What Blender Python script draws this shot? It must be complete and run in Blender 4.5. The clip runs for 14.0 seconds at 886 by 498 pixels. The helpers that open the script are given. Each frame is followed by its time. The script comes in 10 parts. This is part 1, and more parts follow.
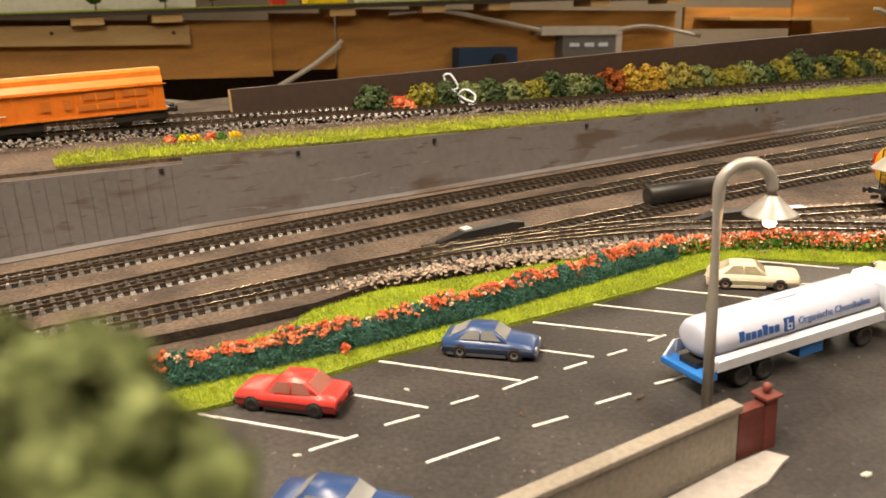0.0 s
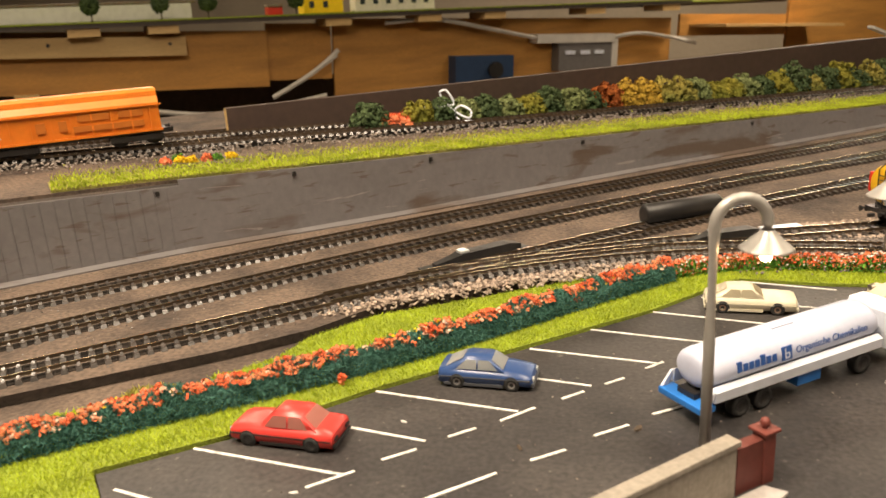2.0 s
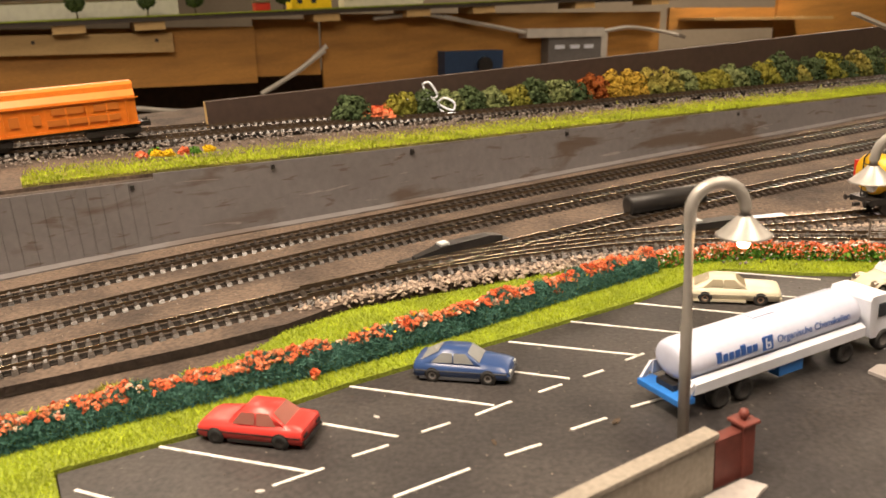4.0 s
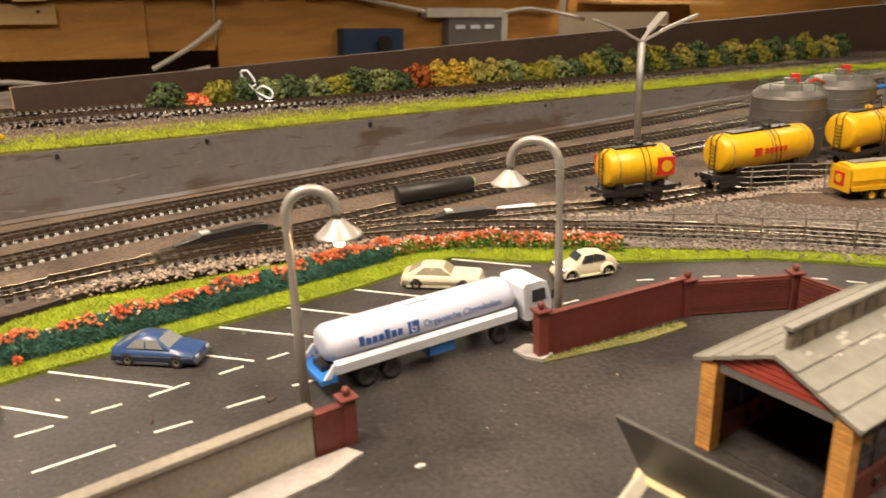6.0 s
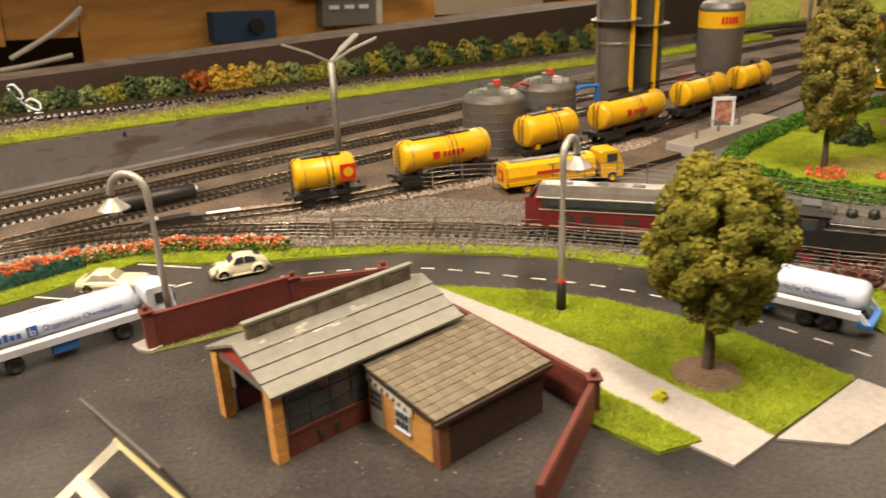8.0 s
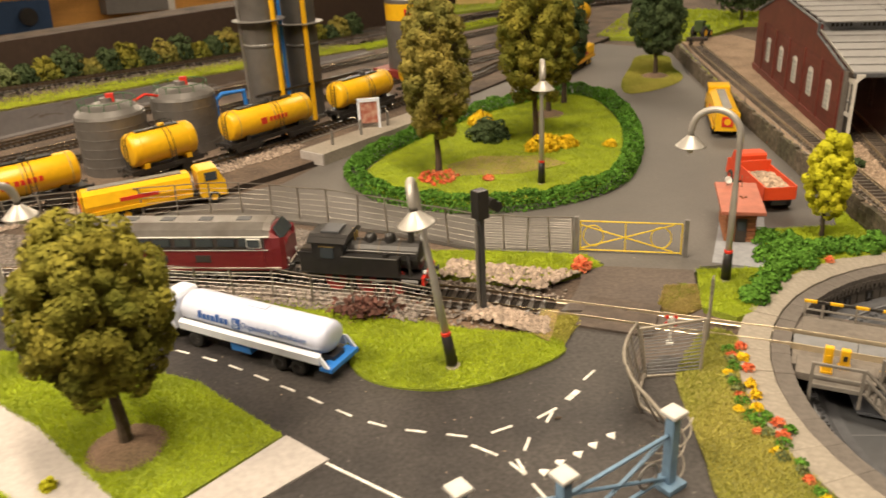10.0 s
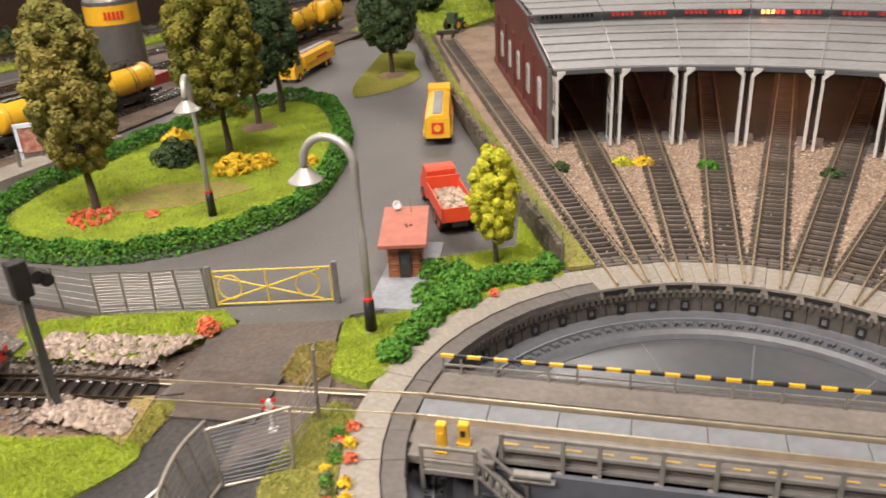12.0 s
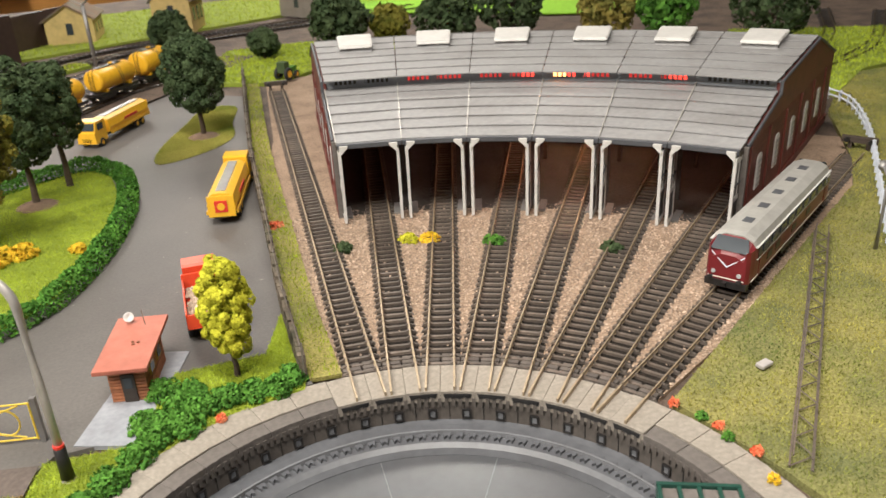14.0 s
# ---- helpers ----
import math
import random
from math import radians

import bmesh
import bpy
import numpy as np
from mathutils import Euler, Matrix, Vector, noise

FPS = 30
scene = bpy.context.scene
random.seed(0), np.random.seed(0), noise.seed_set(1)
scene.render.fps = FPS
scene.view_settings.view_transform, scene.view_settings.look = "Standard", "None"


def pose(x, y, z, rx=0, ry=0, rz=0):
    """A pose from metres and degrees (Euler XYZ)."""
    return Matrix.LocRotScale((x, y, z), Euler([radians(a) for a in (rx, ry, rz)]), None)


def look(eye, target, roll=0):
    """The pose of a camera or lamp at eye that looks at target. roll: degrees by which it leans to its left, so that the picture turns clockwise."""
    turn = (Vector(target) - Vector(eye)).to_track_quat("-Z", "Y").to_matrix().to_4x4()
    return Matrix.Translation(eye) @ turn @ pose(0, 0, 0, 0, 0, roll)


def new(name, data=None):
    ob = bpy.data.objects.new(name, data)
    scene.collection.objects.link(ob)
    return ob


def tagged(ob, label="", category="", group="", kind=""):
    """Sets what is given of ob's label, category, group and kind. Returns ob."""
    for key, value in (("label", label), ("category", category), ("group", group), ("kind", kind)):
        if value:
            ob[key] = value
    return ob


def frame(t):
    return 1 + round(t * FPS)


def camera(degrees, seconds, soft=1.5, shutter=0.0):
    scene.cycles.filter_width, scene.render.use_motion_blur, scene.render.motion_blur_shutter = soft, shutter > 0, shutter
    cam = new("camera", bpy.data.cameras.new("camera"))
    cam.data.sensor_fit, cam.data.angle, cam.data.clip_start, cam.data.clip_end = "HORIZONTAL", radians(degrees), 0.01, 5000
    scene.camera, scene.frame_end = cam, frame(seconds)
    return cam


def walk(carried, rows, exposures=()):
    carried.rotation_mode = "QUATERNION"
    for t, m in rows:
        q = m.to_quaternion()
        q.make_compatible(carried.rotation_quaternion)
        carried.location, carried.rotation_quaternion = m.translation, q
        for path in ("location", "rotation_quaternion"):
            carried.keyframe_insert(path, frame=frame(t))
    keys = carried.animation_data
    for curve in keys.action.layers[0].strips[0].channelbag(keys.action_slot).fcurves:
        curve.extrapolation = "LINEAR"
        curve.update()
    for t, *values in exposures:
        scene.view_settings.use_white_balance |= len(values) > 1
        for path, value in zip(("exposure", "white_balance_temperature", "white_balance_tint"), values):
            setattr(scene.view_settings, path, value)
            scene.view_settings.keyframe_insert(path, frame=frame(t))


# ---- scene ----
cam = camera(58.5, 14.0, 1.5, 0.3)
cam.data.dof.use_dof, cam.data.dof.focus_distance, cam.data.dof.aperture_fstop = True, 0.55, 18.0
# seconds, stops, white balance
EXPOSURES = [(0, -0.08, 6300, 11), (2.2, -0.08, 6300, 11), (4.5, -0.08, 6350, 15), (6, -0.1, 6350, 13), (7, -0.08, 6350, 12), (9.5, -0.07, 6350, 9), (10, -0.03, 6350, 10), (10.5, 0.02, 6600, 16), (11, 0.1, 6450, 14), (11.5, 0.12, 5750, 12), (12.5, 0.2, 5150, 14), (14, 0.3, 5200, 9)]
PATH = [
    (0, (0.169, 0.029, 0.18), (-0.117, 1.911, -0.434), -3.1),
    (0.5, (0.169, 0.03, 0.187), (-0.115, 1.913, -0.423), -3.4),
    (1, (0.165, 0.028, 0.188), (-0.118, 1.914, -0.416), -3.3),
    (1.5, (0.17, 0.034, 0.19), (-0.114, 1.92, -0.412), -3.4),
    (2, (0.17, 0.034, 0.191), (-0.111, 1.921, -0.409), -3.5),
    (4.5, (0.185, 0.047, 0.184), (-0.068, 1.932, -0.434), -3.8),
    (5, (0.213, 0.049, 0.184), (-0.009, 1.933, -0.448), -3.5),
    (5.5, (0.263, 0.042, 0.198), (0.119, 1.927, -0.455), -2.8),
    (6, (0.308, 0.02, 0.199), (0.23, 1.901, -0.476), -2.2),
    (6.5, (0.352, -0.011, 0.202), (0.318, 1.859, -0.509), -1.9),
    (7, (0.401, -0.03, 0.214), (0.432, 1.834, -0.511), -1.6),
    (7.2, (0.418, -0.041, 0.22), (0.467, 1.82, -0.511), -1.9),
    (9.3, (0.68, -0.079, 0.27), (0.98, 1.74, -0.506), -3.0),
    (9.5, (0.705, -0.072, 0.266), (1.046, 1.735, -0.519), -3.1),
    (10, (0.762, -0.056, 0.256), (1.205, 1.716, -0.559), -3.1),
    (10.5, (0.804, -0.042, 0.254), (1.335, 1.699, -0.574), -3.4),
    (11, (0.851, -0.023, 0.253), (1.481, 1.679, -0.587), -3.4),
    (11.5, (0.9, -0.013, 0.243), (1.627, 1.645, -0.608), -3.2),
    (12, (0.935, -0.013, 0.246), (1.72, 1.614, -0.611), -3.2),
    (12.5, (0.983, -0.015, 0.25), (1.836, 1.576, -0.609), -3.3),
    (13, (1.016, -0.02, 0.261), (1.932, 1.54, -0.593), -3.0),
    (13.5, (1.046, -0.021, 0.275), (2.006, 1.52, -0.565), -3.0),
    (14, (1.059, -0.021, 0.278), (2.053, 1.504, -0.55), -2.9),
]
walk(cam, [(t, look(eye, target, roll)) for t, eye, target, roll in PATH], EXPOSURES)

# ---- light and room exposure ----
WARM = (1.0, 0.81, 0.58)


def ceiling_or_fill_lamp(x, y, z, sx, sy, watts, turn=0.0):
    data = bpy.data.lights.new("ceiling_or_fill_light", "AREA")
    data.shape, data.size, data.size_y, data.energy, data.color = "RECTANGLE", sx, sy, watts, WARM
    ob = new("ceiling_or_fill_light", data)
    ob.matrix_world = pose(x, y, z, 0, 0, turn)
    return ob


world = bpy.data.worlds.new("room_world")
scene.world = world
world.use_nodes = True
world.node_tree.nodes["Background"].inputs[0].default_value = (1.0, 0.82, 0.6, 1)
world.node_tree.nodes["Background"].inputs[1].default_value = 0.006
scene.view_settings.exposure = 0.0
ceiling_or_fill_lamp(-0.35, 0.05, 1.45, 0.16, 1.2, 60, 20)
ceiling_or_fill_lamp(0.95, 0.0, 1.5, 0.16, 1.2, 36, 20)
ceiling_or_fill_lamp(2.3, 2.3, 1.52, 0.16, 1.2, 26, 20)
# unseen fill lamp, added to brighten the far plywood on the left
ceiling_or_fill_lamp(-1.4, 2.2, 1.55, 0.16, 1.2, 18, 20)
ceiling_or_fill_lamp(0.95, 6.0, 1.55, 3.4, 0.5, 110, 18)
# another added fill lamp out of view, for the right-hand panel and shelf
ceiling_or_fill_lamp(1.8, 4.4, 1.55, 0.16, 1.2, 48, 20)
ceiling_or_fill_lamp(-2.62, 4.62, 1.55, 0.6, 1.8, 75, -55)

shed_lamp = bpy.data.lights.new("shed_lamp_light", "POINT")
shed_lamp.energy, shed_lamp.color, shed_lamp.shadow_soft_size = 0.38, (1.0, 0.40, 0.19), 0.004
new("shed_lamp_light", shed_lamp).matrix_world = pose(1.182 + 0.60 * math.cos(radians(41)), 0.187 + 0.60 * math.sin(radians(41)), 0.078)

# ---- materials ----


def material(name, colour, rough=0.7, metal=0.0, grain=0.0, scale=60.0, other=None, mix=0.35, blotch=8.0, bump=0.0, random=0.0, spec=0.5, stretch=None, specks=None):
    """Noise at two scales over a base colour: grain (fine) and blotches of a second colour, with relief."""
    m = bpy.data.materials.new(name)
    m.use_nodes = True
    nt = m.node_tree
    n, l = nt.nodes, nt.links
    b = n["Principled BSDF"]
    b.inputs["Roughness"].default_value, b.inputs["Metallic"].default_value = rough, metal
    b.inputs["Specular IOR Level"].default_value = spec
    co = n.new("ShaderNodeTexCoord")
    src = co.outputs["Object"]
    if stretch:
        mp = n.new("ShaderNodeMapping")
        mp.inputs["Scale"].default_value = stretch
        l.new(src, mp.inputs[0])
        src = mp.outputs[0]
    base = n.new("ShaderNodeRGB")
    base.outputs[0].default_value = (*colour, 1)
    out = base.outputs[0]
    big = n.new("ShaderNodeTexNoise")
    big.inputs["Scale"].default_value, big.inputs["Detail"].default_value = blotch, 5
    l.new(src, big.inputs["Vector"])
    ramp = n.new("ShaderNodeMapRange")
    ramp.inputs[1].default_value, ramp.inputs[2].default_value, ramp.inputs[4].default_value = 0.42, 0.68, mix
    l.new(big.outputs[0], ramp.inputs[0])
    mx = n.new("ShaderNodeMixRGB")
    mx.inputs[2].default_value = (*(other or tuple(c * 0.6 for c in colour)), 1)
    l.new(ramp.outputs[0], mx.inputs[0])
    l.new(out, mx.inputs[1])
    out = mx.outputs[0]
    fine = n.new("ShaderNodeTexNoise")
    fine.inputs["Scale"].default_value, fine.inputs["Detail"].default_value = scale, 4
    l.new(src, fine.inputs["Vector"])
    if grain:
        g = n.new("ShaderNodeMapRange")
        g.inputs[1].default_value, g.inputs[2].default_value = 0.3, 0.7
        g.inputs[3].default_value, g.inputs[4].default_value = 1 - grain, 1 + grain
        l.new(fine.outputs[0], g.inputs[0])
        v = n.new("ShaderNodeVectorMath")
        v.operation = "SCALE"
        l.new(out, v.inputs[0])
        l.new(g.outputs[0], v.inputs["Scale"])
        out = v.outputs[0]
    if specks:
        # loose pale crumbs and dust
        sp = n.new("ShaderNodeTexNoise")
        sp.inputs["Scale"].default_value, sp.inputs["Detail"].default_value = specks[0], 2
        l.new(src, sp.inputs["Vector"])
        sr = n.new("ShaderNodeMapRange")
        sr.inputs[1].default_value, sr.inputs[2].default_value, sr.inputs[4].default_value = specks[1], specks[1] + 0.05, specks[2]
        l.new(sp.outputs[0], sr.inputs[0])
        sm = n.new("ShaderNodeMixRGB")
        sm.inputs[2].default_value = (0.5, 0.46, 0.4, 1)
        l.new(sr.outputs[0], sm.inputs[0])
        l.new(out, sm.inputs[1])
        out = sm.outputs[0]
    if random:
        info, geo = n.new("ShaderNodeObjectInfo"), n.new("ShaderNodeNewGeometry")
        add = n.new("ShaderNodeMath")
        l.new(info.outputs["Random"], add.inputs[0])
        l.new(geo.outputs["Random Per Island"], add.inputs[1])
        fr = n.new("ShaderNodeMath")
        fr.operation = "FRACT"
        l.new(add.outputs[0], fr.inputs[0])
        g = n.new("ShaderNodeMapRange")
        g.inputs[3].default_value, g.inputs[4].default_value = 1 - random, 1 + random
        l.new(fr.outputs[0], g.inputs[0])
        v = n.new("ShaderNodeVectorMath")
        v.operation = "SCALE"
        l.new(out, v.inputs[0])
        l.new(g.outputs[0], v.inputs["Scale"])
        out = v.outputs[0]
    l.new(out, b.inputs["Base Color"])
    if bump:
        bp = n.new("ShaderNodeBump")
        bp.inputs["Strength"].default_value, bp.inputs["Distance"].default_value = bump, 0.0015
        l.new(fine.outputs[0], bp.inputs["Height"])
        l.new(bp.outputs[0], b.inputs["Normal"])
    return m


def glowing(name, colour, strength):
    m = bpy.data.materials.new(name)
    m.use_nodes = True
    b = m.node_tree.nodes["Principled BSDF"]
    b.inputs["Base Color"].default_value = (*colour, 1)
    b.inputs["Emission Color"].default_value = (*colour, 1)
    b.inputs["Emission Strength"].default_value = strength
    return m


def clear(name, colour=(1, 1, 1), rough=0.05):
    m = bpy.data.materials.new(name)
    m.use_nodes = True
    b = m.node_tree.nodes["Principled BSDF"]
    b.inputs["Base Color"].default_value = (*colour, 1)
    b.inputs["Roughness"].default_value = rough
    b.inputs["Transmission Weight"].default_value = 1.0
    return m


ASPHALT = material("asphalt", (0.055, 0.049, 0.047), 0.5, grain=0.40, scale=380, other=(0.022, 0.020, 0.021), mix=0.95, blotch=13, bump=0.12, specks=(230, 0.70, 0.22))
ASPHALT_PALE = material("pale_asphalt", (0.125, 0.116, 0.108), 0.6, grain=0.10, scale=500, other=(0.085, 0.078, 0.074), mix=0.7, blotch=7, bump=0.12, specks=(180, 0.72, 0.35))
MARKING = material("white_road_paint", (0.80, 0.78, 0.74), 0.7, grain=0.25, scale=500, other=(0.40, 0.38, 0.35), mix=0.7, blotch=150)
BOARD_MUD = material("painted_baseboard", (0.132, 0.094, 0.069), 0.8, grain=0.42, scale=330, other=(0.042, 0.030, 0.024), mix=0.95, blotch=17, bump=0.7)
SOIL = material("bare_soil", (0.20, 0.13, 0.085), 0.95, grain=0.35, scale=700, other=(0.10, 0.075, 0.04), mix=0.7, blotch=25, bump=0.8)
TURF = material("turf_mat", (0.27, 0.34, 0.03), 0.95, grain=0.3, scale=800, other=(0.17, 0.20, 0.02), mix=0.6, blotch=22, bump=0.8)
TURF_DRY = material("dry_turf_mat", (0.30, 0.27, 0.07), 0.95, grain=0.35, scale=700, other=(0.12, 0.14, 0.03), mix=0.8, blotch=14, bump=0.8)
BLADES = material("static_grass", (0.45, 0.535, 0.035), 0.9, other=(0.25, 0.31, 0.03), mix=0.85, blotch=34, random=0.24, spec=0.1)
TURF_TAN = material("tan_turf_mat", (0.30, 0.215, 0.085), 0.95, grain=0.35, scale=600, other=(0.19, 0.17, 0.05), mix=0.8, blotch=60, bump=0.8)
BLADES_TAN = material("tan_static_grass", (0.44, 0.34, 0.13), 0.9, other=(0.27, 0.24, 0.06), mix=0.9, blotch=50, random=0.3, spec=0.1)
BLADES_DRY = material("dry_static_grass", (0.43, 0.40, 0.09), 0.9, other=(0.21, 0.27, 0.035), mix=1.0, blotch=11, random=0.35, spec=0.1)
GRAVEL = material("gravel", (0.47, 0.365, 0.275), 0.9, grain=0.25, scale=400, other=(0.29, 0.215, 0.16), mix=0.6, blotch=300, random=0.4, spec=0.2)
HEAP = material("dusty_ballast_stone", (0.40, 0.32, 0.26), 0.9, grain=0.25, scale=400, other=(0.25, 0.20, 0.16), mix=0.6, blotch=200, random=0.4, spec=0.2)
GRAVEL_GREY = material("grey_ballast", (0.24, 0.205, 0.18), 0.9, grain=0.25, scale=400, other=(0.13, 0.11, 0.10), mix=0.5, blotch=300, random=0.5, spec=0.2)
SAND = material("pinkish_sand_bed", (0.36, 0.26, 0.18), 0.95, grain=0.4, scale=600, other=(0.22, 0.155, 0.105), mix=0.7, blotch=30, bump=1.0)
SLEEPER = material("sleeper_plastic", (0.024, 0.019, 0.016), 0.31, grain=0.2, scale=300, other=(0.065, 0.05, 0.04), mix=0.6, blotch=60, random=0.4, spec=0.95)
SLEEPER_BROWN = material("brown_sleeper", (0.130, 0.102, 0.080), 0.55, grain=0.2, scale=300, other=(0.072, 0.066, 0.062), mix=0.8, blotch=9, random=0.3)
# underlay colour blackened to carry the shadow between the sleepers
TRACK_BASE = material("shaded_track_underlay", (0.016, 0.013, 0.011), 0.95, grain=0.4, scale=500, other=(0.045, 0.035, 0.028), mix=0.6, blotch=60, bump=0.5, spec=0.2)
RAIL = material("nickel_rail", (0.60, 0.50, 0.34), 0.22, 0.95, grain=0.12, scale=200, other=(0.36, 0.27, 0.16), mix=0.5, blotch=30)
RAIL_BRIGHT = material("worn_bright_rail", (0.62, 0.53, 0.38), 0.34, 0.6, grain=0.1, scale=200, other=(0.42, 0.34, 0.24), mix=0.6, blotch=40)
RAIL_TAN = material("tan_weathered_rail", (0.40, 0.315, 0.205), 0.42, 0.35, grain=0.12, scale=200, other=(0.27, 0.20, 0.13), mix=0.6, blotch=30)
RAIL_SIDE = material("tarnished_rail", (0.085, 0.058, 0.036), 0.45, 0.3, grain=0.2, scale=200, other=(0.04, 0.028, 0.02), mix=0.6, blotch=30)


def smeared_card(name, paint, mud):
    """Grey paint on card with ragged brown smears and pale scratches."""
    m = material(name, paint, 0.6, grain=0.08, scale=160, other=tuple(c * 0.8 for c in paint), mix=0.6, blotch=16, bump=0.2)
    nt = m.node_tree
    n, l = nt.nodes, nt.links
    b = n["Principled BSDF"]
    out = b.inputs["Base Color"].links[0].from_socket
    co = n.new("ShaderNodeTexCoord")
    for stretch, scale, lo, hi, most, colour in (((1, 1, 3.2), 8.0, 0.535, 0.60, 0.85, mud), ((1, 1, 5.0), 34.0, 0.60, 0.66, 0.7, mud), ((0.6, 0.6, 7.0), 30.0, 0.68, 0.71, 0.45, (0.34, 0.31, 0.29))):
        mp = n.new("ShaderNodeMapping")
        mp.inputs["Scale"].default_value = stretch
        l.new(co.outputs["Object"], mp.inputs[0])
        tx = n.new("ShaderNodeTexNoise")
        tx.inputs["Scale"].default_value, tx.inputs["Detail"].default_value, tx.inputs["Distortion"].default_value = scale, 7, 0.6
        l.new(mp.outputs[0], tx.inputs["Vector"])
        rg = n.new("ShaderNodeMapRange")
        rg.inputs[1].default_value, rg.inputs[2].default_value, rg.inputs[4].default_value = lo, hi, most
        l.new(tx.outputs[0], rg.inputs[0])
        mx = n.new("ShaderNodeMixRGB")
        mx.inputs[2].default_value = (*colour, 1)
        l.new(rg.outputs[0], mx.inputs[0])
        l.new(out, mx.inputs[1])
        out = mx.outputs[0]
    l.new(out, b.inputs["Base Color"])
    return m


CARD_GREY = smeared_card("grey_painted_card", (0.158, 0.146, 0.146), (0.088, 0.060, 0.042))
CONCRETE = material("concrete", (0.305, 0.272, 0.228), 0.85, grain=0.15, scale=400, other=(0.205, 0.18, 0.148), mix=0.6, blotch=25, bump=0.3)
CONCRETE_DARK = material("dark_concrete", (0.15, 0.133, 0.12), 0.8, grain=0.15, scale=300, other=(0.09, 0.078, 0.07), mix=0.6, blotch=22, bump=0.3)
PAVING = material("pale_paving", (0.42, 0.39, 0.375), 0.85, grain=0.1, scale=300, other=(0.32, 0.295, 0.28), mix=0.5, blotch=20, bump=0.2)
BRICK_RED = material("brick_red_plastic", (0.16, 0.04, 0.03), 0.55, grain=0.15, scale=300, other=(0.09, 0.025, 0.02), mix=0.5, blotch=40, random=0.15)
MAROON = material("maroon_wall_paint", (0.15, 0.032, 0.028), 0.5, grain=0.1, scale=300, other=(0.09, 0.02, 0.018), mix=0.5, blotch=30)
BRICK_YELLOW = material("yellow_brick_plastic", (0.66, 0.34, 0.09), 0.6, grain=0.15, scale=300, other=(0.42, 0.2, 0.06), mix=0.5, blotch=40, random=0.12)
ROOF_GREEN = material("grey_green_roofing", (0.26, 0.255, 0.225), 0.65, grain=0.1, scale=200, other=(0.19, 0.18, 0.155), mix=0.6, blotch=30, random=0.08)
ROOF_TILE = material("weathered_roof_tile", (0.195, 0.128, 0.078), 0.7, grain=0.2, scale=300, other=(0.165, 0.158, 0.118), mix=0.95, blotch=38, random=0.2)
ROOF_GREY = material("grey_plank_roofing", (0.295, 0.29, 0.29), 0.55, grain=0.1, scale=200, other=(0.21, 0.20, 0.195), mix=0.6, blotch=18, random=0.05)
WOOD_DARK = material("dark_timber", (0.06, 0.045, 0.035), 0.6, grain=0.2, scale=200, blotch=30, random=0.2)
PLY = material("plywood", (0.56, 0.275, 0.062), 0.6, grain=0.14, scale=60, other=(0.36, 0.175, 0.045), mix=0.7, blotch=3, stretch=(1, 1, 8))
PLY_PALE = material("pale_pine", (0.62, 0.42, 0.18), 0.6, grain=0.12, scale=60, other=(0.5, 0.31, 0.12), mix=0.6, blotch=4, stretch=(1, 1, 8))
BROWN_BOARD = material("dark_brown_board", (0.052, 0.031, 0.023), 0.6, grain=0.15, scale=100, other=(0.035, 0.021, 0.017), mix=0.5, blotch=9)
BLACK = material("black_plastic", (0.018, 0.017, 0.017), 0.4, grain=0.1, scale=200, other=(0.04, 0.036, 0.034), mix=0.5, blotch=60)
TYRE = material("tyre_rubber", (0.02, 0.02, 0.02), 0.7, grain=0.1, scale=300, other=(0.035, 0.033, 0.03), mix=0.5, blotch=90)
STEEL = material("bare_metal", (0.55, 0.50, 0.44), 0.28, 1.0, grain=0.08, scale=200, other=(0.35, 0.3, 0.25), mix=0.5, blotch=40)
STEEL_DULL = material("dull_grey_metal", (0.32, 0.31, 0.30), 0.45, 0.6, grain=0.12, scale=150, other=(0.2, 0.19, 0.185), mix=0.6, blotch=25)
WIRE = material("galvanised_wire", (0.30, 0.275, 0.245), 0.4, 0.6, grain=0.15, scale=300, other=(0.15, 0.125, 0.10), mix=0.6, blotch=60)
LAMP_GREY = material("matt_silver_lamp_paint", (0.46, 0.44, 0.41), 0.38, 0.35, grain=0.06, scale=200, other=(0.36, 0.34, 0.31), mix=0.4, blotch=60)
SILO = material("silo_grey", (0.17, 0.162, 0.155), 0.38, 0.4, grain=0.1, scale=100, other=(0.11, 0.10, 0.095), mix=0.6, blotch=14)
WHITE = material("white_plastic", (0.74, 0.78, 0.88), 0.35, grain=0.04, scale=200, other=(0.64, 0.68, 0.78), mix=0.4, blotch=40)
WHITE_TANK = material("white_tank_paint", (0.58, 0.62, 0.78), 0.3, grain=0.04, scale=200, other=(0.54, 0.58, 0.74), mix=0.4, blotch=30)
BLUE = material("blue_plastic", (0.03, 0.19, 0.62), 0.4, grain=0.08, scale=200, other=(0.02, 0.13, 0.45), mix=0.4, blotch=60)
BLUE_INK = material("blue_ink", (0.03, 0.10, 0.36), 0.5, grain=0.06, scale=300, blotch=80)
YELLOW_WORN = material("worn_yellow_paint", (0.55, 0.36, 0.06), 0.6, grain=0.2, scale=400, other=(0.3, 0.24, 0.12), mix=0.8, blotch=120)
YELLOW_GATE = material("pale_yellow_gate_paint", (0.74, 0.55, 0.03), 0.45, grain=0.1, scale=300, other=(0.6, 0.42, 0.04), mix=0.5, blotch=90)
YELLOW = material("yellow_plastic", (0.80, 0.46, 0.01), 0.32, grain=0.05, scale=200, other=(0.68, 0.36, 0.01), mix=0.4, blotch=40)
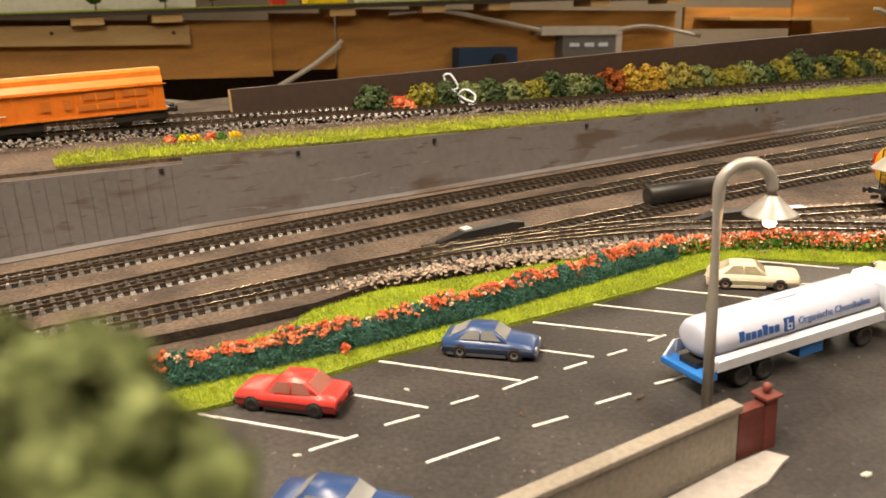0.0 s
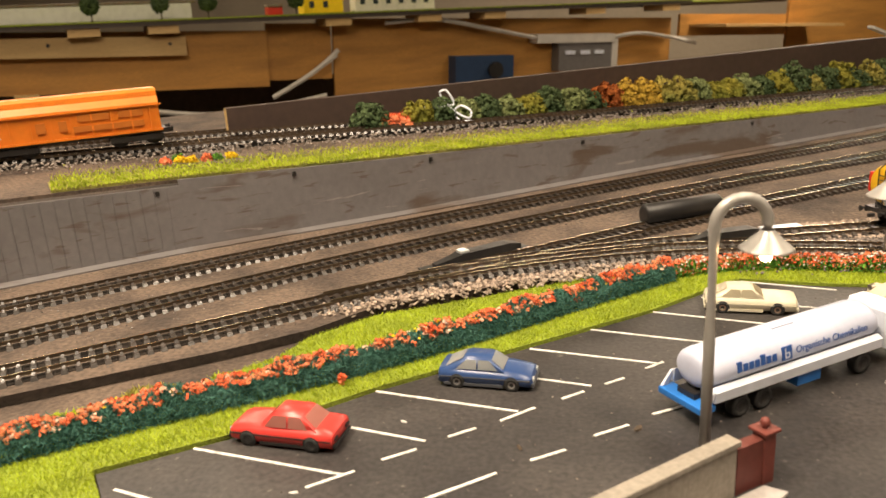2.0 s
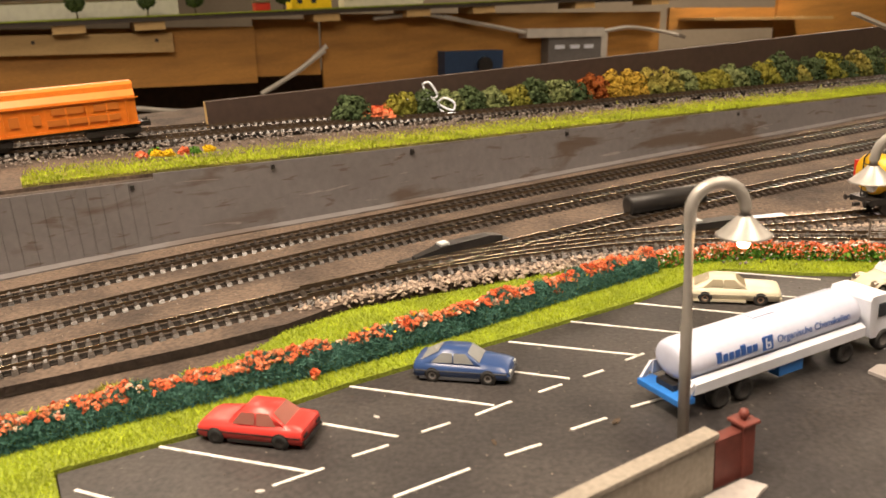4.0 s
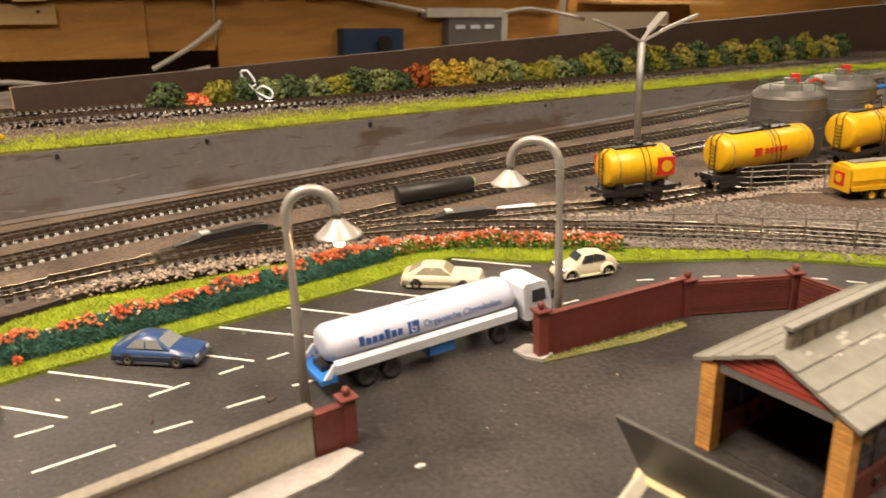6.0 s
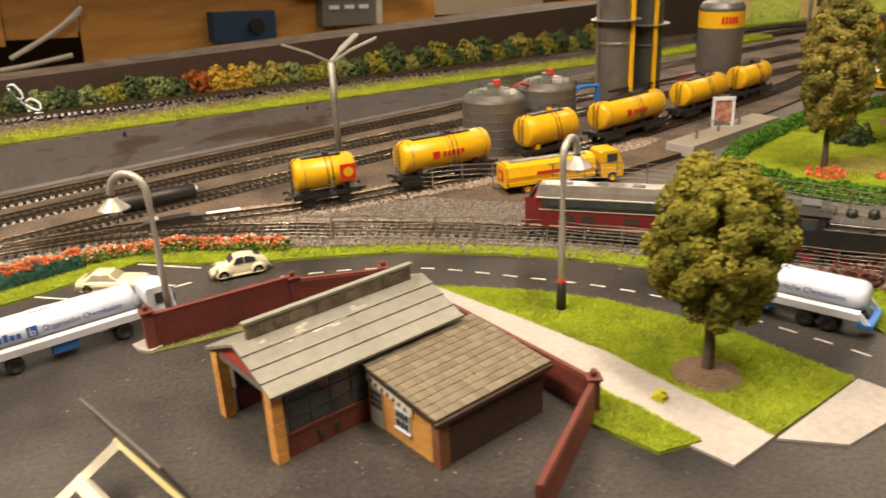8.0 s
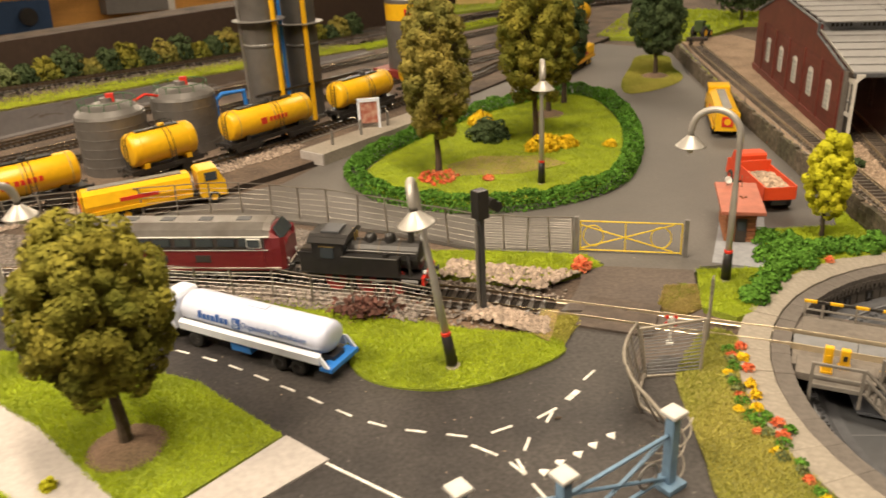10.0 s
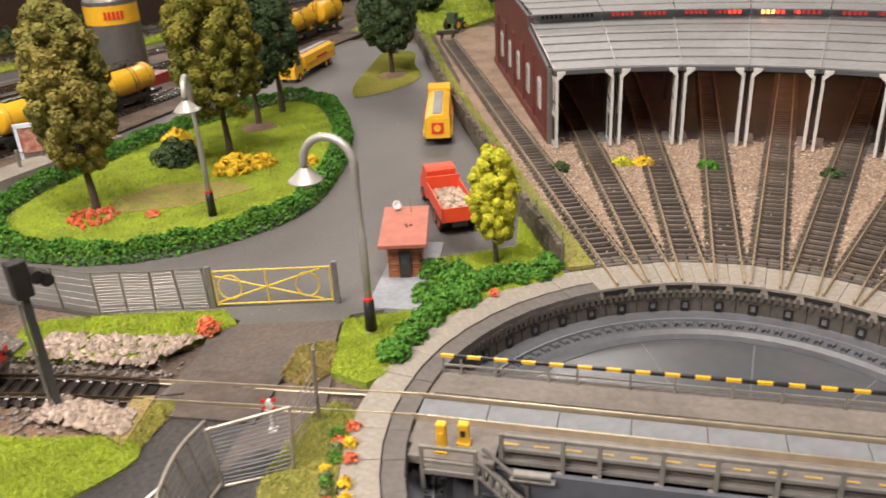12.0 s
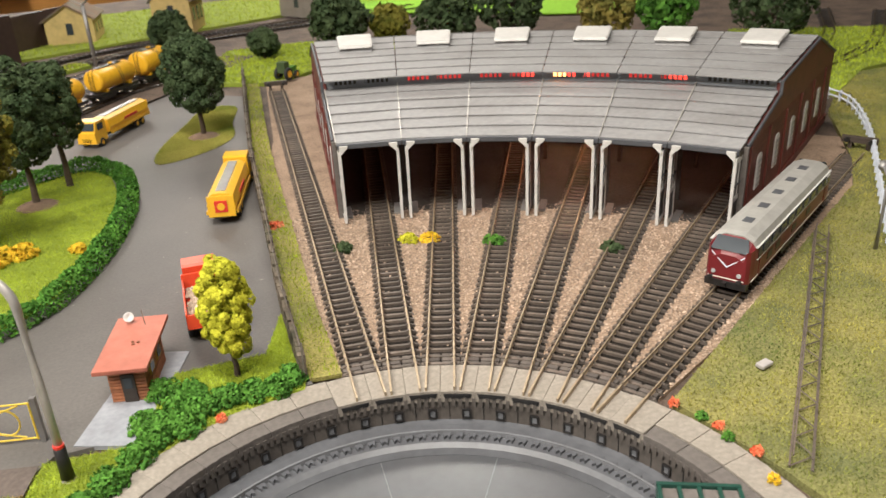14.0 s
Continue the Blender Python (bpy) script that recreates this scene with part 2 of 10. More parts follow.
RED = material("red_plastic", (0.62, 0.035, 0.02), 0.38, grain=0.05, scale=200, other=(0.5, 0.03, 0.02), mix=0.4, blotch=50)
ORANGE_RED = material("orange_red_plastic", (0.74, 0.075, 0.02), 0.4, grain=0.05, scale=200, other=(0.6, 0.06, 0.02), mix=0.4, blotch=50)
CAR_RED = material("red_car_paint", (0.66, 0.055, 0.045), 0.33, grain=0.04, scale=200, other=(0.56, 0.04, 0.035), mix=0.4, blotch=60)
CAR_BLUE = material("dark_blue_car_paint", (0.035, 0.075, 0.21), 0.3, grain=0.05, scale=200, other=(0.03, 0.06, 0.17), mix=0.4, blotch=60)
CAR_CREAM = material("cream_car_paint", (0.66, 0.61, 0.47), 0.35, grain=0.05, scale=200, other=(0.58, 0.52, 0.38), mix=0.4, blotch=60)
GLASS = material("dark_car_window", (0.05, 0.06, 0.07), 0.1, grain=0.05, scale=100, blotch=40)
WIN_GREY = material("pale_car_window", (0.50, 0.52, 0.52), 0.15, grain=0.05, scale=100, blotch=40)
MAROON_LOCO = material("maroon_locomotive_paint", (0.17, 0.018, 0.022), 0.35, grain=0.06, scale=200, other=(0.12, 0.015, 0.018), mix=0.4, blotch=40)
LOCO_ROOF = material("grey_locomotive_roof", (0.23, 0.215, 0.20), 0.28, 0.5, grain=0.1, scale=150, other=(0.12, 0.10, 0.085), mix=0.6, blotch=40)
BARK = material("bark", (0.09, 0.065, 0.045), 0.9, grain=0.3, scale=300, blotch=60, bump=0.8)
LEAF_OLIVE = material("olive_foliage", (0.255, 0.23, 0.035), 0.85, other=(0.12, 0.135, 0.022), mix=0.9, blotch=34, random=0.22, spec=0.12)
LEAF_TAN = material("tan_green_foliage", (0.32, 0.265, 0.06), 0.85, other=(0.12, 0.14, 0.035), mix=0.9, blotch=22, random=0.22, spec=0.12)
LEAF_DARK = material("dark_foliage", (0.075, 0.105, 0.045), 0.85, other=(0.035, 0.06, 0.025), mix=0.8, blotch=30, random=0.35, spec=0.12)
LEAF_LIME = material("lime_foliage", (0.60, 0.58, 0.03), 0.85, other=(0.44, 0.45, 0.02), mix=0.8, blotch=40, random=0.15, spec=0.12)
LEAF_GREEN = material("hedge_foliage", (0.11, 0.25, 0.03), 0.85, other=(0.055, 0.15, 0.02), mix=0.8, blotch=50, random=0.45, spec=0.15)
HEDGE_TEAL = material("teal_hedge_fibre", (0.085, 0.20, 0.16), 0.9, other=(0.05, 0.135, 0.105), mix=0.8, blotch=60, random=0.4, spec=0.1)
BLOSSOM_PINK = material("pale_pink_blossom", (0.80, 0.48, 0.33), 0.8, other=(0.75, 0.62, 0.5), mix=0.8, blotch=90, random=0.25, spec=0.1)
FLOWER_RED = material("red_orange_flowers", (0.74, 0.16, 0.065), 0.8, other=(0.76, 0.34, 0.17), mix=0.8, blotch=90, random=0.25, spec=0.1)
FLOWER_YELLOW = material("yellow_flowers", (0.80, 0.55, 0.02), 0.8, random=0.25, spec=0.1, blotch=80)
LEAF_RUST = material("rust_foliage", (0.28, 0.08, 0.02), 0.85, random=0.4, spec=0.1, blotch=50)
BULB = glowing("glowing_bulb", (1.0, 0.60, 0.27), 70.0)
RED_GLOW = glowing("red_vent_light", (1.0, 0.045, 0.02), 2.2)
RED_DIM = glowing("dim_red_vent_light", (0.6, 0.03, 0.02), 0.7)
ORANGE_GLOW = glowing("bright_vent_light", (1.0, 0.30, 0.06), 6.0)
PIT_GREY = material("smooth_grey_pit_plastic", (0.082, 0.085, 0.092), 0.28, grain=0.08, scale=150, other=(0.105, 0.104, 0.11), mix=0.7, blotch=18)
PIT_WALL = material("grey_pit_wall", (0.115, 0.10, 0.087), 0.6, grain=0.15, scale=250, other=(0.075, 0.065, 0.057), mix=0.6, blotch=30)
PIT_STEP = material("blue_grey_pit_step", (0.105, 0.108, 0.118), 0.42, grain=0.12, scale=200, other=(0.07, 0.07, 0.075), mix=0.6, blotch=30)
APRON = material("dark_apron", (0.105, 0.088, 0.076), 0.7, grain=0.2, scale=300, other=(0.06, 0.05, 0.044), mix=0.6, blotch=60, random=0.2)
PLATE_GREY = material("pale_grey_plate", (0.20, 0.205, 0.22), 0.5, grain=0.1, scale=200, other=(0.15, 0.15, 0.155), mix=0.6, blotch=40)
LEAF_SAGE = material("sage_foliage", (0.19, 0.22, 0.09), 0.85, other=(0.11, 0.14, 0.05), mix=0.8, blotch=60, random=0.4, spec=0.1)
LEAF_OCHRE = material("ochre_foliage", (0.46, 0.30, 0.04), 0.85, other=(0.30, 0.19, 0.03), mix=0.7, blotch=60, random=0.35, spec=0.1)
SIGN_WHITE = material("sign_white", (0.75, 0.71, 0.62), 0.5, grain=0.1, scale=200, blotch=60)
ROOM_WALL = material("room_wall_paint", (0.34, 0.29, 0.22), 0.9, grain=0.05, scale=30, blotch=2)
ROOM_DARK = material("floor_and_shade_brown", (0.10, 0.07, 0.05), 0.8, grain=0.2, scale=40, blotch=3)
CABLE_WHITE = material("white_cable", (0.62, 0.58, 0.52), 0.5, blotch=20)
GREY_BOX = material("grey_socket_box", (0.16, 0.15, 0.145), 0.5, grain=0.1, scale=60, blotch=10)
BLUE_BOX = material("dark_blue_case", (0.02, 0.05, 0.12), 0.5, grain=0.1, scale=60, blotch=10)

# ---- building helpers ----


def part(name, bm, mat, parent=None, label="", smooth=False, at=None):
    me = bpy.data.meshes.new(name)
    bm.to_mesh(me)
    bm.free()
    me.materials.append(mat)
    if smooth:
        me.shade_smooth()
    ob = new(name, me)
    if parent is not None:
        ob.parent = parent
    if at is not None:
        ob.matrix_basis = at
    if label:
        ob["label"] = label
    return ob


def share(name, ob, parent, m):
    """Another object on ob's mesh, under parent."""
    o = new(name, ob.data)
    o.parent = parent
    o.matrix_basis = m
    return o


def thing(name, m, label, category, group="", kind=""):
    ob = new(name)
    ob.empty_display_size = 0.01
    ob.matrix_basis = m
    return tagged(ob, label, category, group, kind)


def setting(name, bm, mat, label, category, kind="structure", smooth=False):
    return tagged(part(name, bm, mat, smooth=smooth), label, category, kind=kind)


def box(bm, x0, x1, y0, y1, z0, z1, m=None, bevel=0.0):
    g = bmesh.ops.create_cube(bm, size=1)["verts"]
    t = Matrix.Translation(((x0 + x1) / 2, (y0 + y1) / 2, (z0 + z1) / 2)) @ Matrix.Diagonal((x1 - x0, y1 - y0, z1 - z0, 1))
    bmesh.ops.transform(bm, matrix=(m @ t) if m else t, verts=g)
    if bevel:
        es = list({e for v in g for e in v.link_edges})
        bmesh.ops.bevel(bm, geom=es, offset=bevel, segments=2, affect="EDGES", profile=0.6)
    return bm


def boxed(*a, **k):
    return box(bmesh.new(), *a, **k)


def rod(bm, a, b, r, r2=None, seg=10, caps=True):
    a, b = Vector(a), Vector(b)
    d = b - a
    m = Matrix.Translation((a + b) / 2) @ d.to_track_quat("Z", "Y").to_matrix().to_4x4()
    bmesh.ops.create_cone(bm, cap_ends=caps, segments=seg, radius1=r, radius2=r if r2 is None else r2, depth=d.length, matrix=m)
    return bm


def rodded(*a, **k):
    return rod(bmesh.new(), *a, **k)


def tube(bm, pts, r, seg=8, closed=False):
    """A round bar along a line of points."""
    pts = [Vector(p) for p in pts]
    rings = []
    n = len(pts)
    for i, p in enumerate(pts):
        d = (pts[(i + 1) % n] - pts[i - 1]) if closed else (pts[min(i + 1, n - 1)] - pts[max(i - 1, 0)])
        q = d.to_track_quat("Z", "Y" if abs(d.normalized().y) < 0.95 else "X")
        rings.append([bm.verts.new(p + q @ Vector((r * math.cos(a), r * math.sin(a), 0))) for a in [2 * math.pi * k / seg for k in range(seg)]])
    for i in range(n if closed else n - 1):
        A, B = rings[i], rings[(i + 1) % n]
        off = 0
        if closed and i == n - 1:
            off = min(range(seg), key=lambda o: (A[0].co - B[o].co).length)
        for k in range(seg):
            bm.faces.new((A[k], A[(k + 1) % seg], B[(k + 1 + off) % seg], B[(k + off) % seg]))
    if not closed:
        bm.faces.new(rings[0][::-1])
        bm.faces.new(rings[-1])
    return bm


def tubed(*a, **k):
    return tube(bmesh.new(), *a, **k)


def prism(bm, outline, z0, z1, m=None):
    """A flat outline (anticlockwise) raised from z0 to z1."""
    lo = [bm.verts.new((x, y, z0)) for x, y in outline]
    hi = [bm.verts.new((x, y, z1)) for x, y in outline]
    bm.faces.new(hi)
    bm.faces.new(lo[::-1])
    n = len(outline)
    for i in range(n):
        bm.faces.new((lo[i], lo[(i + 1) % n], hi[(i + 1) % n], hi[i]))
    if m:
        bmesh.ops.transform(bm, matrix=m, verts=lo + hi)
    bmesh.ops.recalc_face_normals(bm, faces=bm.faces)
    return bm


def prismed(*a, **k):
    return prism(bmesh.new(), *a, **k)


def slab(bm, profile, y0, y1, m=None):
    """A profile in (x, z) drawn out along y."""
    return prism(bm, [(x, z) for x, z in profile], -y1, -y0, (m or Matrix()) @ pose(0, 0, 0, 90))


def slabbed(*a, **k):
    return slab(bmesh.new(), *a, **k)


def lathe(bm, profile, seg=20, m=None):
    """A profile of (radius, z) turned round the z axis."""
    rings = [[bm.verts.new((r * math.cos(2 * math.pi * k / seg), r * math.sin(2 * math.pi * k / seg), z)) for k in range(seg)] for r, z in profile]
    for A, B in zip(rings, rings[1:]):
        for k in range(seg):
            bm.faces.new((A[k], A[(k + 1) % seg], B[(k + 1) % seg], B[k]))
    if m:
        bmesh.ops.transform(bm, matrix=m, verts=[v for g in rings for v in g])
    return bm


def lathed(*a, **k):
    return lathe(bmesh.new(), *a, **k)


def smooth_line(pts, step=0.01, closed=False):
    """Points at even steps on a smooth curve through pts."""
    P = [np.array(p, float) for p in pts]
    n = len(P)
    out = []
    for i in range(n if closed else n - 1):
        p0 = P[i - 1] if (i > 0 or closed) else 2 * P[0] - P[1]
        p1, p2 = P[i], P[(i + 1) % n]
        p3 = P[(i + 2) % n] if (i + 2 < n or closed) else 2 * P[-1] - P[-2]
        k = max(2, int(np.linalg.norm(p2 - p1) / 0.004))
        for t in np.linspace(0, 1, k, endpoint=False):
            out.append(0.5 * (2 * p1 + (p2 - p0) * t + (2 * p0 - 5 * p1 + 4 * p2 - p3) * t**2 + (3 * p1 - p0 - 3 * p2 + p3) * t**3))
    if closed:
        out.append(P[0])
    else:
        out.append(P[-1])
    out = np.array(out)
    s = np.r_[0, np.cumsum(np.linalg.norm(np.diff(out, axis=0), axis=1))]
    m = max(2, int(round(s[-1] / step)) + 1)
    at = np.linspace(0, s[-1], m)
    return np.array([[np.interp(a, s, out[:, j]) for j in range(out.shape[1])] for a in at])


def inside(outline, P):
    """Which of the points P lie in the outline."""
    o = np.array(outline)
    x, y = P[:, 0], P[:, 1]
    r = np.zeros(len(P), bool)
    for (x0, y0), (x1, y1) in zip(o, np.roll(o, -1, axis=0)):
        c = (y0 > y) != (y1 > y)
        with np.errstate(divide="ignore", invalid="ignore"):
            r ^= c & (x < (x1 - x0) * (y - y0) / (y1 - y0) + x0)
    return r


def spread(rng, outline, n):
    o = np.array(outline)
    lo, hi = o.min(0), o.max(0)
    P = rng.uniform(lo, hi, (n * 4, 2))
    P = P[inside(o, P)]
    area = 0.5 * abs(np.dot(o[:, 0], np.roll(o[:, 1], 1)) - np.dot(o[:, 1], np.roll(o[:, 0], 1)))
    return P[:n], area


def raw(name, V, F, mat, label="", category="", kind="stuff", parent=None):
    me = bpy.data.meshes.new(name)
    me.from_pydata([tuple(v) for v in V], [], [tuple(f) for f in F])
    me.materials.append(mat)
    ob = new(name, me)
    if parent is not None:
        ob.parent = parent
    return tagged(ob, label, category, kind=kind)


def blades(name, P, z, height, mat, label, rng, lean=0.6, wide=0.0006):
    """Short leaning blades of grass at the points P (x, y)."""
    n = len(P)
    a = rng.uniform(0, 2 * math.pi, n)
    h = height * rng.uniform(0.5, 1.15, n)
    t = rng.uniform(0, 2 * math.pi, n)
    z = np.broadcast_to(z, n)
    w = wide * rng.uniform(0.7, 1.4, n)
    V = np.empty((n, 3, 3))
    V[:, 0] = np.c_[P[:, 0] - w * np.cos(a), P[:, 1] - w * np.sin(a), z - 0.0004]
    V[:, 1] = np.c_[P[:, 0] + w * np.cos(a), P[:, 1] + w * np.sin(a), z - 0.0004]
    k = lean * h * rng.uniform(0, 1, n)
    V[:, 2] = np.c_[P[:, 0] + k * np.cos(t), P[:, 1] + k * np.sin(t), z + h]
    return raw(name, V.reshape(-1, 3), np.arange(3 * n).reshape(-1, 3), mat, label, "grass")


def pebbles(name, P, z, size, mat, label, rng, category="gravel", kind="stuff", parent=None):
    """Small uneven stones (six corners, eight faces each) at the points P."""
    n = len(P)
    B = np.array([(1, 0, 0), (-1, 0, 0), (0, 1, 0), (0, -1, 0), (0, 0, 1), (0, 0, -1)], float)
    T = np.array([(0, 2, 4), (2, 1, 4), (1, 3, 4), (3, 0, 4), (2, 0, 5), (1, 2, 5), (3, 1, 5), (0, 3, 5)])
    s = size * rng.uniform(0.5, 1.2, (n, 1, 1)) * rng.uniform(0.6, 1.1, (n, 6, 1))
    a = rng.uniform(0, 2 * math.pi, n)
    V = B[None] * s
    c, d = np.cos(a)[:, None], np.sin(a)[:, None]
    X = V[:, :, 0] * c - V[:, :, 1] * d
    Y = V[:, :, 0] * d + V[:, :, 1] * c
    tilt = rng.uniform(-0.5, 0.5, (n, 1))
    Zz = V[:, :, 2] * 0.8 + X * tilt
    zz = np.broadcast_to(z, n)
    W = np.stack([X + P[:, :1], Y + P[:, 1:2], Zz + zz[:, None]], -1)
    F = (T[None] + 6 * np.arange(n)[:, None, None]).reshape(-1, 3)
    return raw(name, W.reshape(-1, 3), F, mat, label, category, kind, parent)


def leaves(name, C, size, mat, rng, parent=None, label="", category="", kind="", wide=0.6, facing=None):
    """Small four-cornered leaves centred on the points C (x, y, z), turned every way or lying across the directions facing."""
    n = len(C)
    w = rng.normal(size=(n, 3)) if facing is None else facing + rng.normal(size=(n, 3)) * 0.38
    u = np.cross(w, rng.normal(size=(n, 3)))
    u /= np.linalg.norm(u, axis=1)[:, None]
    v = np.cross(u, w)
    v /= np.linalg.norm(v, axis=1)[:, None]
    s = size * rng.uniform(0.5, 1.3, (n, 1))
    V = np.stack([C - u * s, C - v * s * wide, C + u * s, C + v * s * wide], 1).reshape(-1, 3)
    return raw(name, V, np.arange(4 * n).reshape(-1, 4), mat, label, category, kind, parent)


def lumps(rng, C, radius, out, n):
    """n points on the outer sides of foam lumps round the centres C, with the way each one faces; out: the way each lump faces."""
    k = rng.integers(0, len(C), n)
    w = rng.normal(size=(n, 3))
    w /= np.linalg.norm(w, axis=1)[:, None]
    w = w + out[k] * 0.75
    w /= np.linalg.norm(w, axis=1)[:, None]
    size = rng.uniform(0.7, 1.25, len(C))[k]
    return C[k] + w * (np.broadcast_to(radius, len(C))[k] * size * rng.uniform(0.82, 1.04, n))[:, None], w


def band(line, half):
    """The outline of a strip along a line."""
    L = np.array(line)[:, :2]
    d = np.gradient(L, axis=0)
    d /= np.linalg.norm(d, axis=1)[:, None]
    nrm = np.c_[-d[:, 1], d[:, 0]]
    return [tuple(p) for p in L - nrm * half] + [tuple(p) for p in (L + nrm * half)[::-1]]


def sheet(name, outline, top, mat, label, category, depth=0.003):
    return setting(name, prismed(outline, top - depth, top), mat, label, category)


def lettering(text, size, mat, parent, m, name="lettering", depth=0.0001):
    cu = bpy.data.curves.new(name, "FONT")
    cu.body, cu.size, cu.extrude, cu.align_x, cu.align_y = text, size, depth, "CENTER", "CENTER"
    tmp = bpy.data.objects.new(name, cu)
    scene.collection.objects.link(tmp)
    me = bpy.data.meshes.new_from_object(tmp.evaluated_get(bpy.context.evaluated_depsgraph_get()))
    bpy.data.objects.remove(tmp)
    me.materials.clear()
    me.materials.append(mat)
    ob = new(name, me)
    ob.parent = parent
    ob.matrix_basis = m
    return ob

# ---- the table: boards, asphalt, lawns ----
RNG = np.random.default_rng(7)
TC, TR, TB = (1.182, 0.187), 0.163, -40.4  # turntable: centre, pit radius, bridge's direction in degrees


def polar(r, deg, z=0.0):
    return (TC[0] + r * math.cos(radians(deg)), TC[1] + r * math.sin(radians(deg)), z)


def holed(outline, top, depth):
    """A board with the round pit cut out of it."""
    bm = bmesh.new()
    rings = []
    for z in (top, top - depth):
        es = []
        for ring in (outline, [polar(TR + 0.02, a)[:2] for a in range(0, 360, 5)]):
            vs = [bm.verts.new((x, y, z)) for x, y in ring]
            rings.append(vs)
            es += [bm.edges.new((vs[i], vs[(i + 1) % len(vs)])) for i in range(len(vs))]
        bmesh.ops.triangle_fill(bm, edges=es, use_beauty=True)
    for a, b in ((rings[0], rings[2]), (rings[1], rings[3])):
        for i in range(len(a)):
            j = (i + 1) % len(a)
            bm.faces.new((a[i], a[j], b[j], b[i]))
    bmesh.ops.recalc_face_normals(bm, faces=bm.faces)
    return bm


setting("ground", holed([(-0.75, -0.12), (2.9, -0.75), (3.3, 1.6), (2.6, 2.75), (1.1, 2.75), (-0.9, 1.35)], -0.003, 0.018), BOARD_MUD, "brown painted baseboard of a model railway layout", "baseboard")

# the yard, the parking lot and the road are one dark sheet
YARD = [(-0.019, 0.295), (-0.033, 0.314), (0.027, 0.351), (0.077, 0.393), (0.168, 0.456), (0.231, 0.5), (0.263, 0.529), (0.292, 0.552), (0.345, 0.541),
        (0.401, 0.536), (0.467, 0.536), (0.51, 0.535), (0.586, 0.516), (0.655, 0.49), (0.72, 0.456), (0.792, 0.416), (0.821, 0.396), (0.924, 0.334), (0.947, 0.371), (0.999, 0.349),
        (0.954, 0.288), (0.988, 0.222), (0.987, 0.055), (0.897, -0.092), (0.29, 0.01), (0.02, 0.12)]
sheet("road", YARD, 0.0, ASPHALT, "dark grey asphalt of parking lot, yard and road", "asphalt")
sheet("crossing_road", [(0.922, 0.332), (0.956, 0.286), (0.985, 0.292), (1.022, 0.318), (1.036, 0.345), (1.004, 0.352), (0.947, 0.376)], -0.0004, material("worn_crossing_surface", (0.112, 0.089, 0.076), 0.75, grain=0.2, scale=350, other=(0.066, 0.054, 0.048), mix=0.8, blotch=24, bump=0.2), "worn brown-grey asphalt at the level crossing", "asphalt")
sheet("gate_road", [(0.951, 0.372), (1.004, 0.353), (1.011, 0.358), (1.028, 0.380), (1.049, 0.375), (1.060, 0.396), (0.990, 0.432), (0.975, 0.404)], 0.0010, bpy.data.materials["worn_crossing_surface"], "worn brown-grey asphalt between gate and crossing", "asphalt", 0.0012)
sheet("fence_corner_road", [(0.950, 0.292), (0.972, 0.248), (0.980, 0.278), (0.992, 0.296), (0.984, 0.303)], -0.0003, ASPHALT, "dark asphalt beside the bent fence", "asphalt")
DEPOT = [(0.948, 0.374), (1.004, 0.350), (1.068, 0.400), (1.13, 0.385), (1.215, 0.375), (1.240, 0.470), (1.272, 0.560), (1.318, 0.700), (1.395, 0.93), (1.475, 1.16), (1.40, 1.27), (1.28, 1.20), (1.10, 1.06),
         (0.97, 0.892), (0.843, 0.768), (0.794, 0.715), (0.667, 0.677), (0.667, 0.643), (0.764, 0.63), (0.863, 0.556), (0.929, 0.488), (0.996, 0.448), (1.006, 0.43)]
sheet("depot_road", DEPOT, 0.0005, ASPHALT_PALE, "grey asphalt of the fuel depot yard", "asphalt")

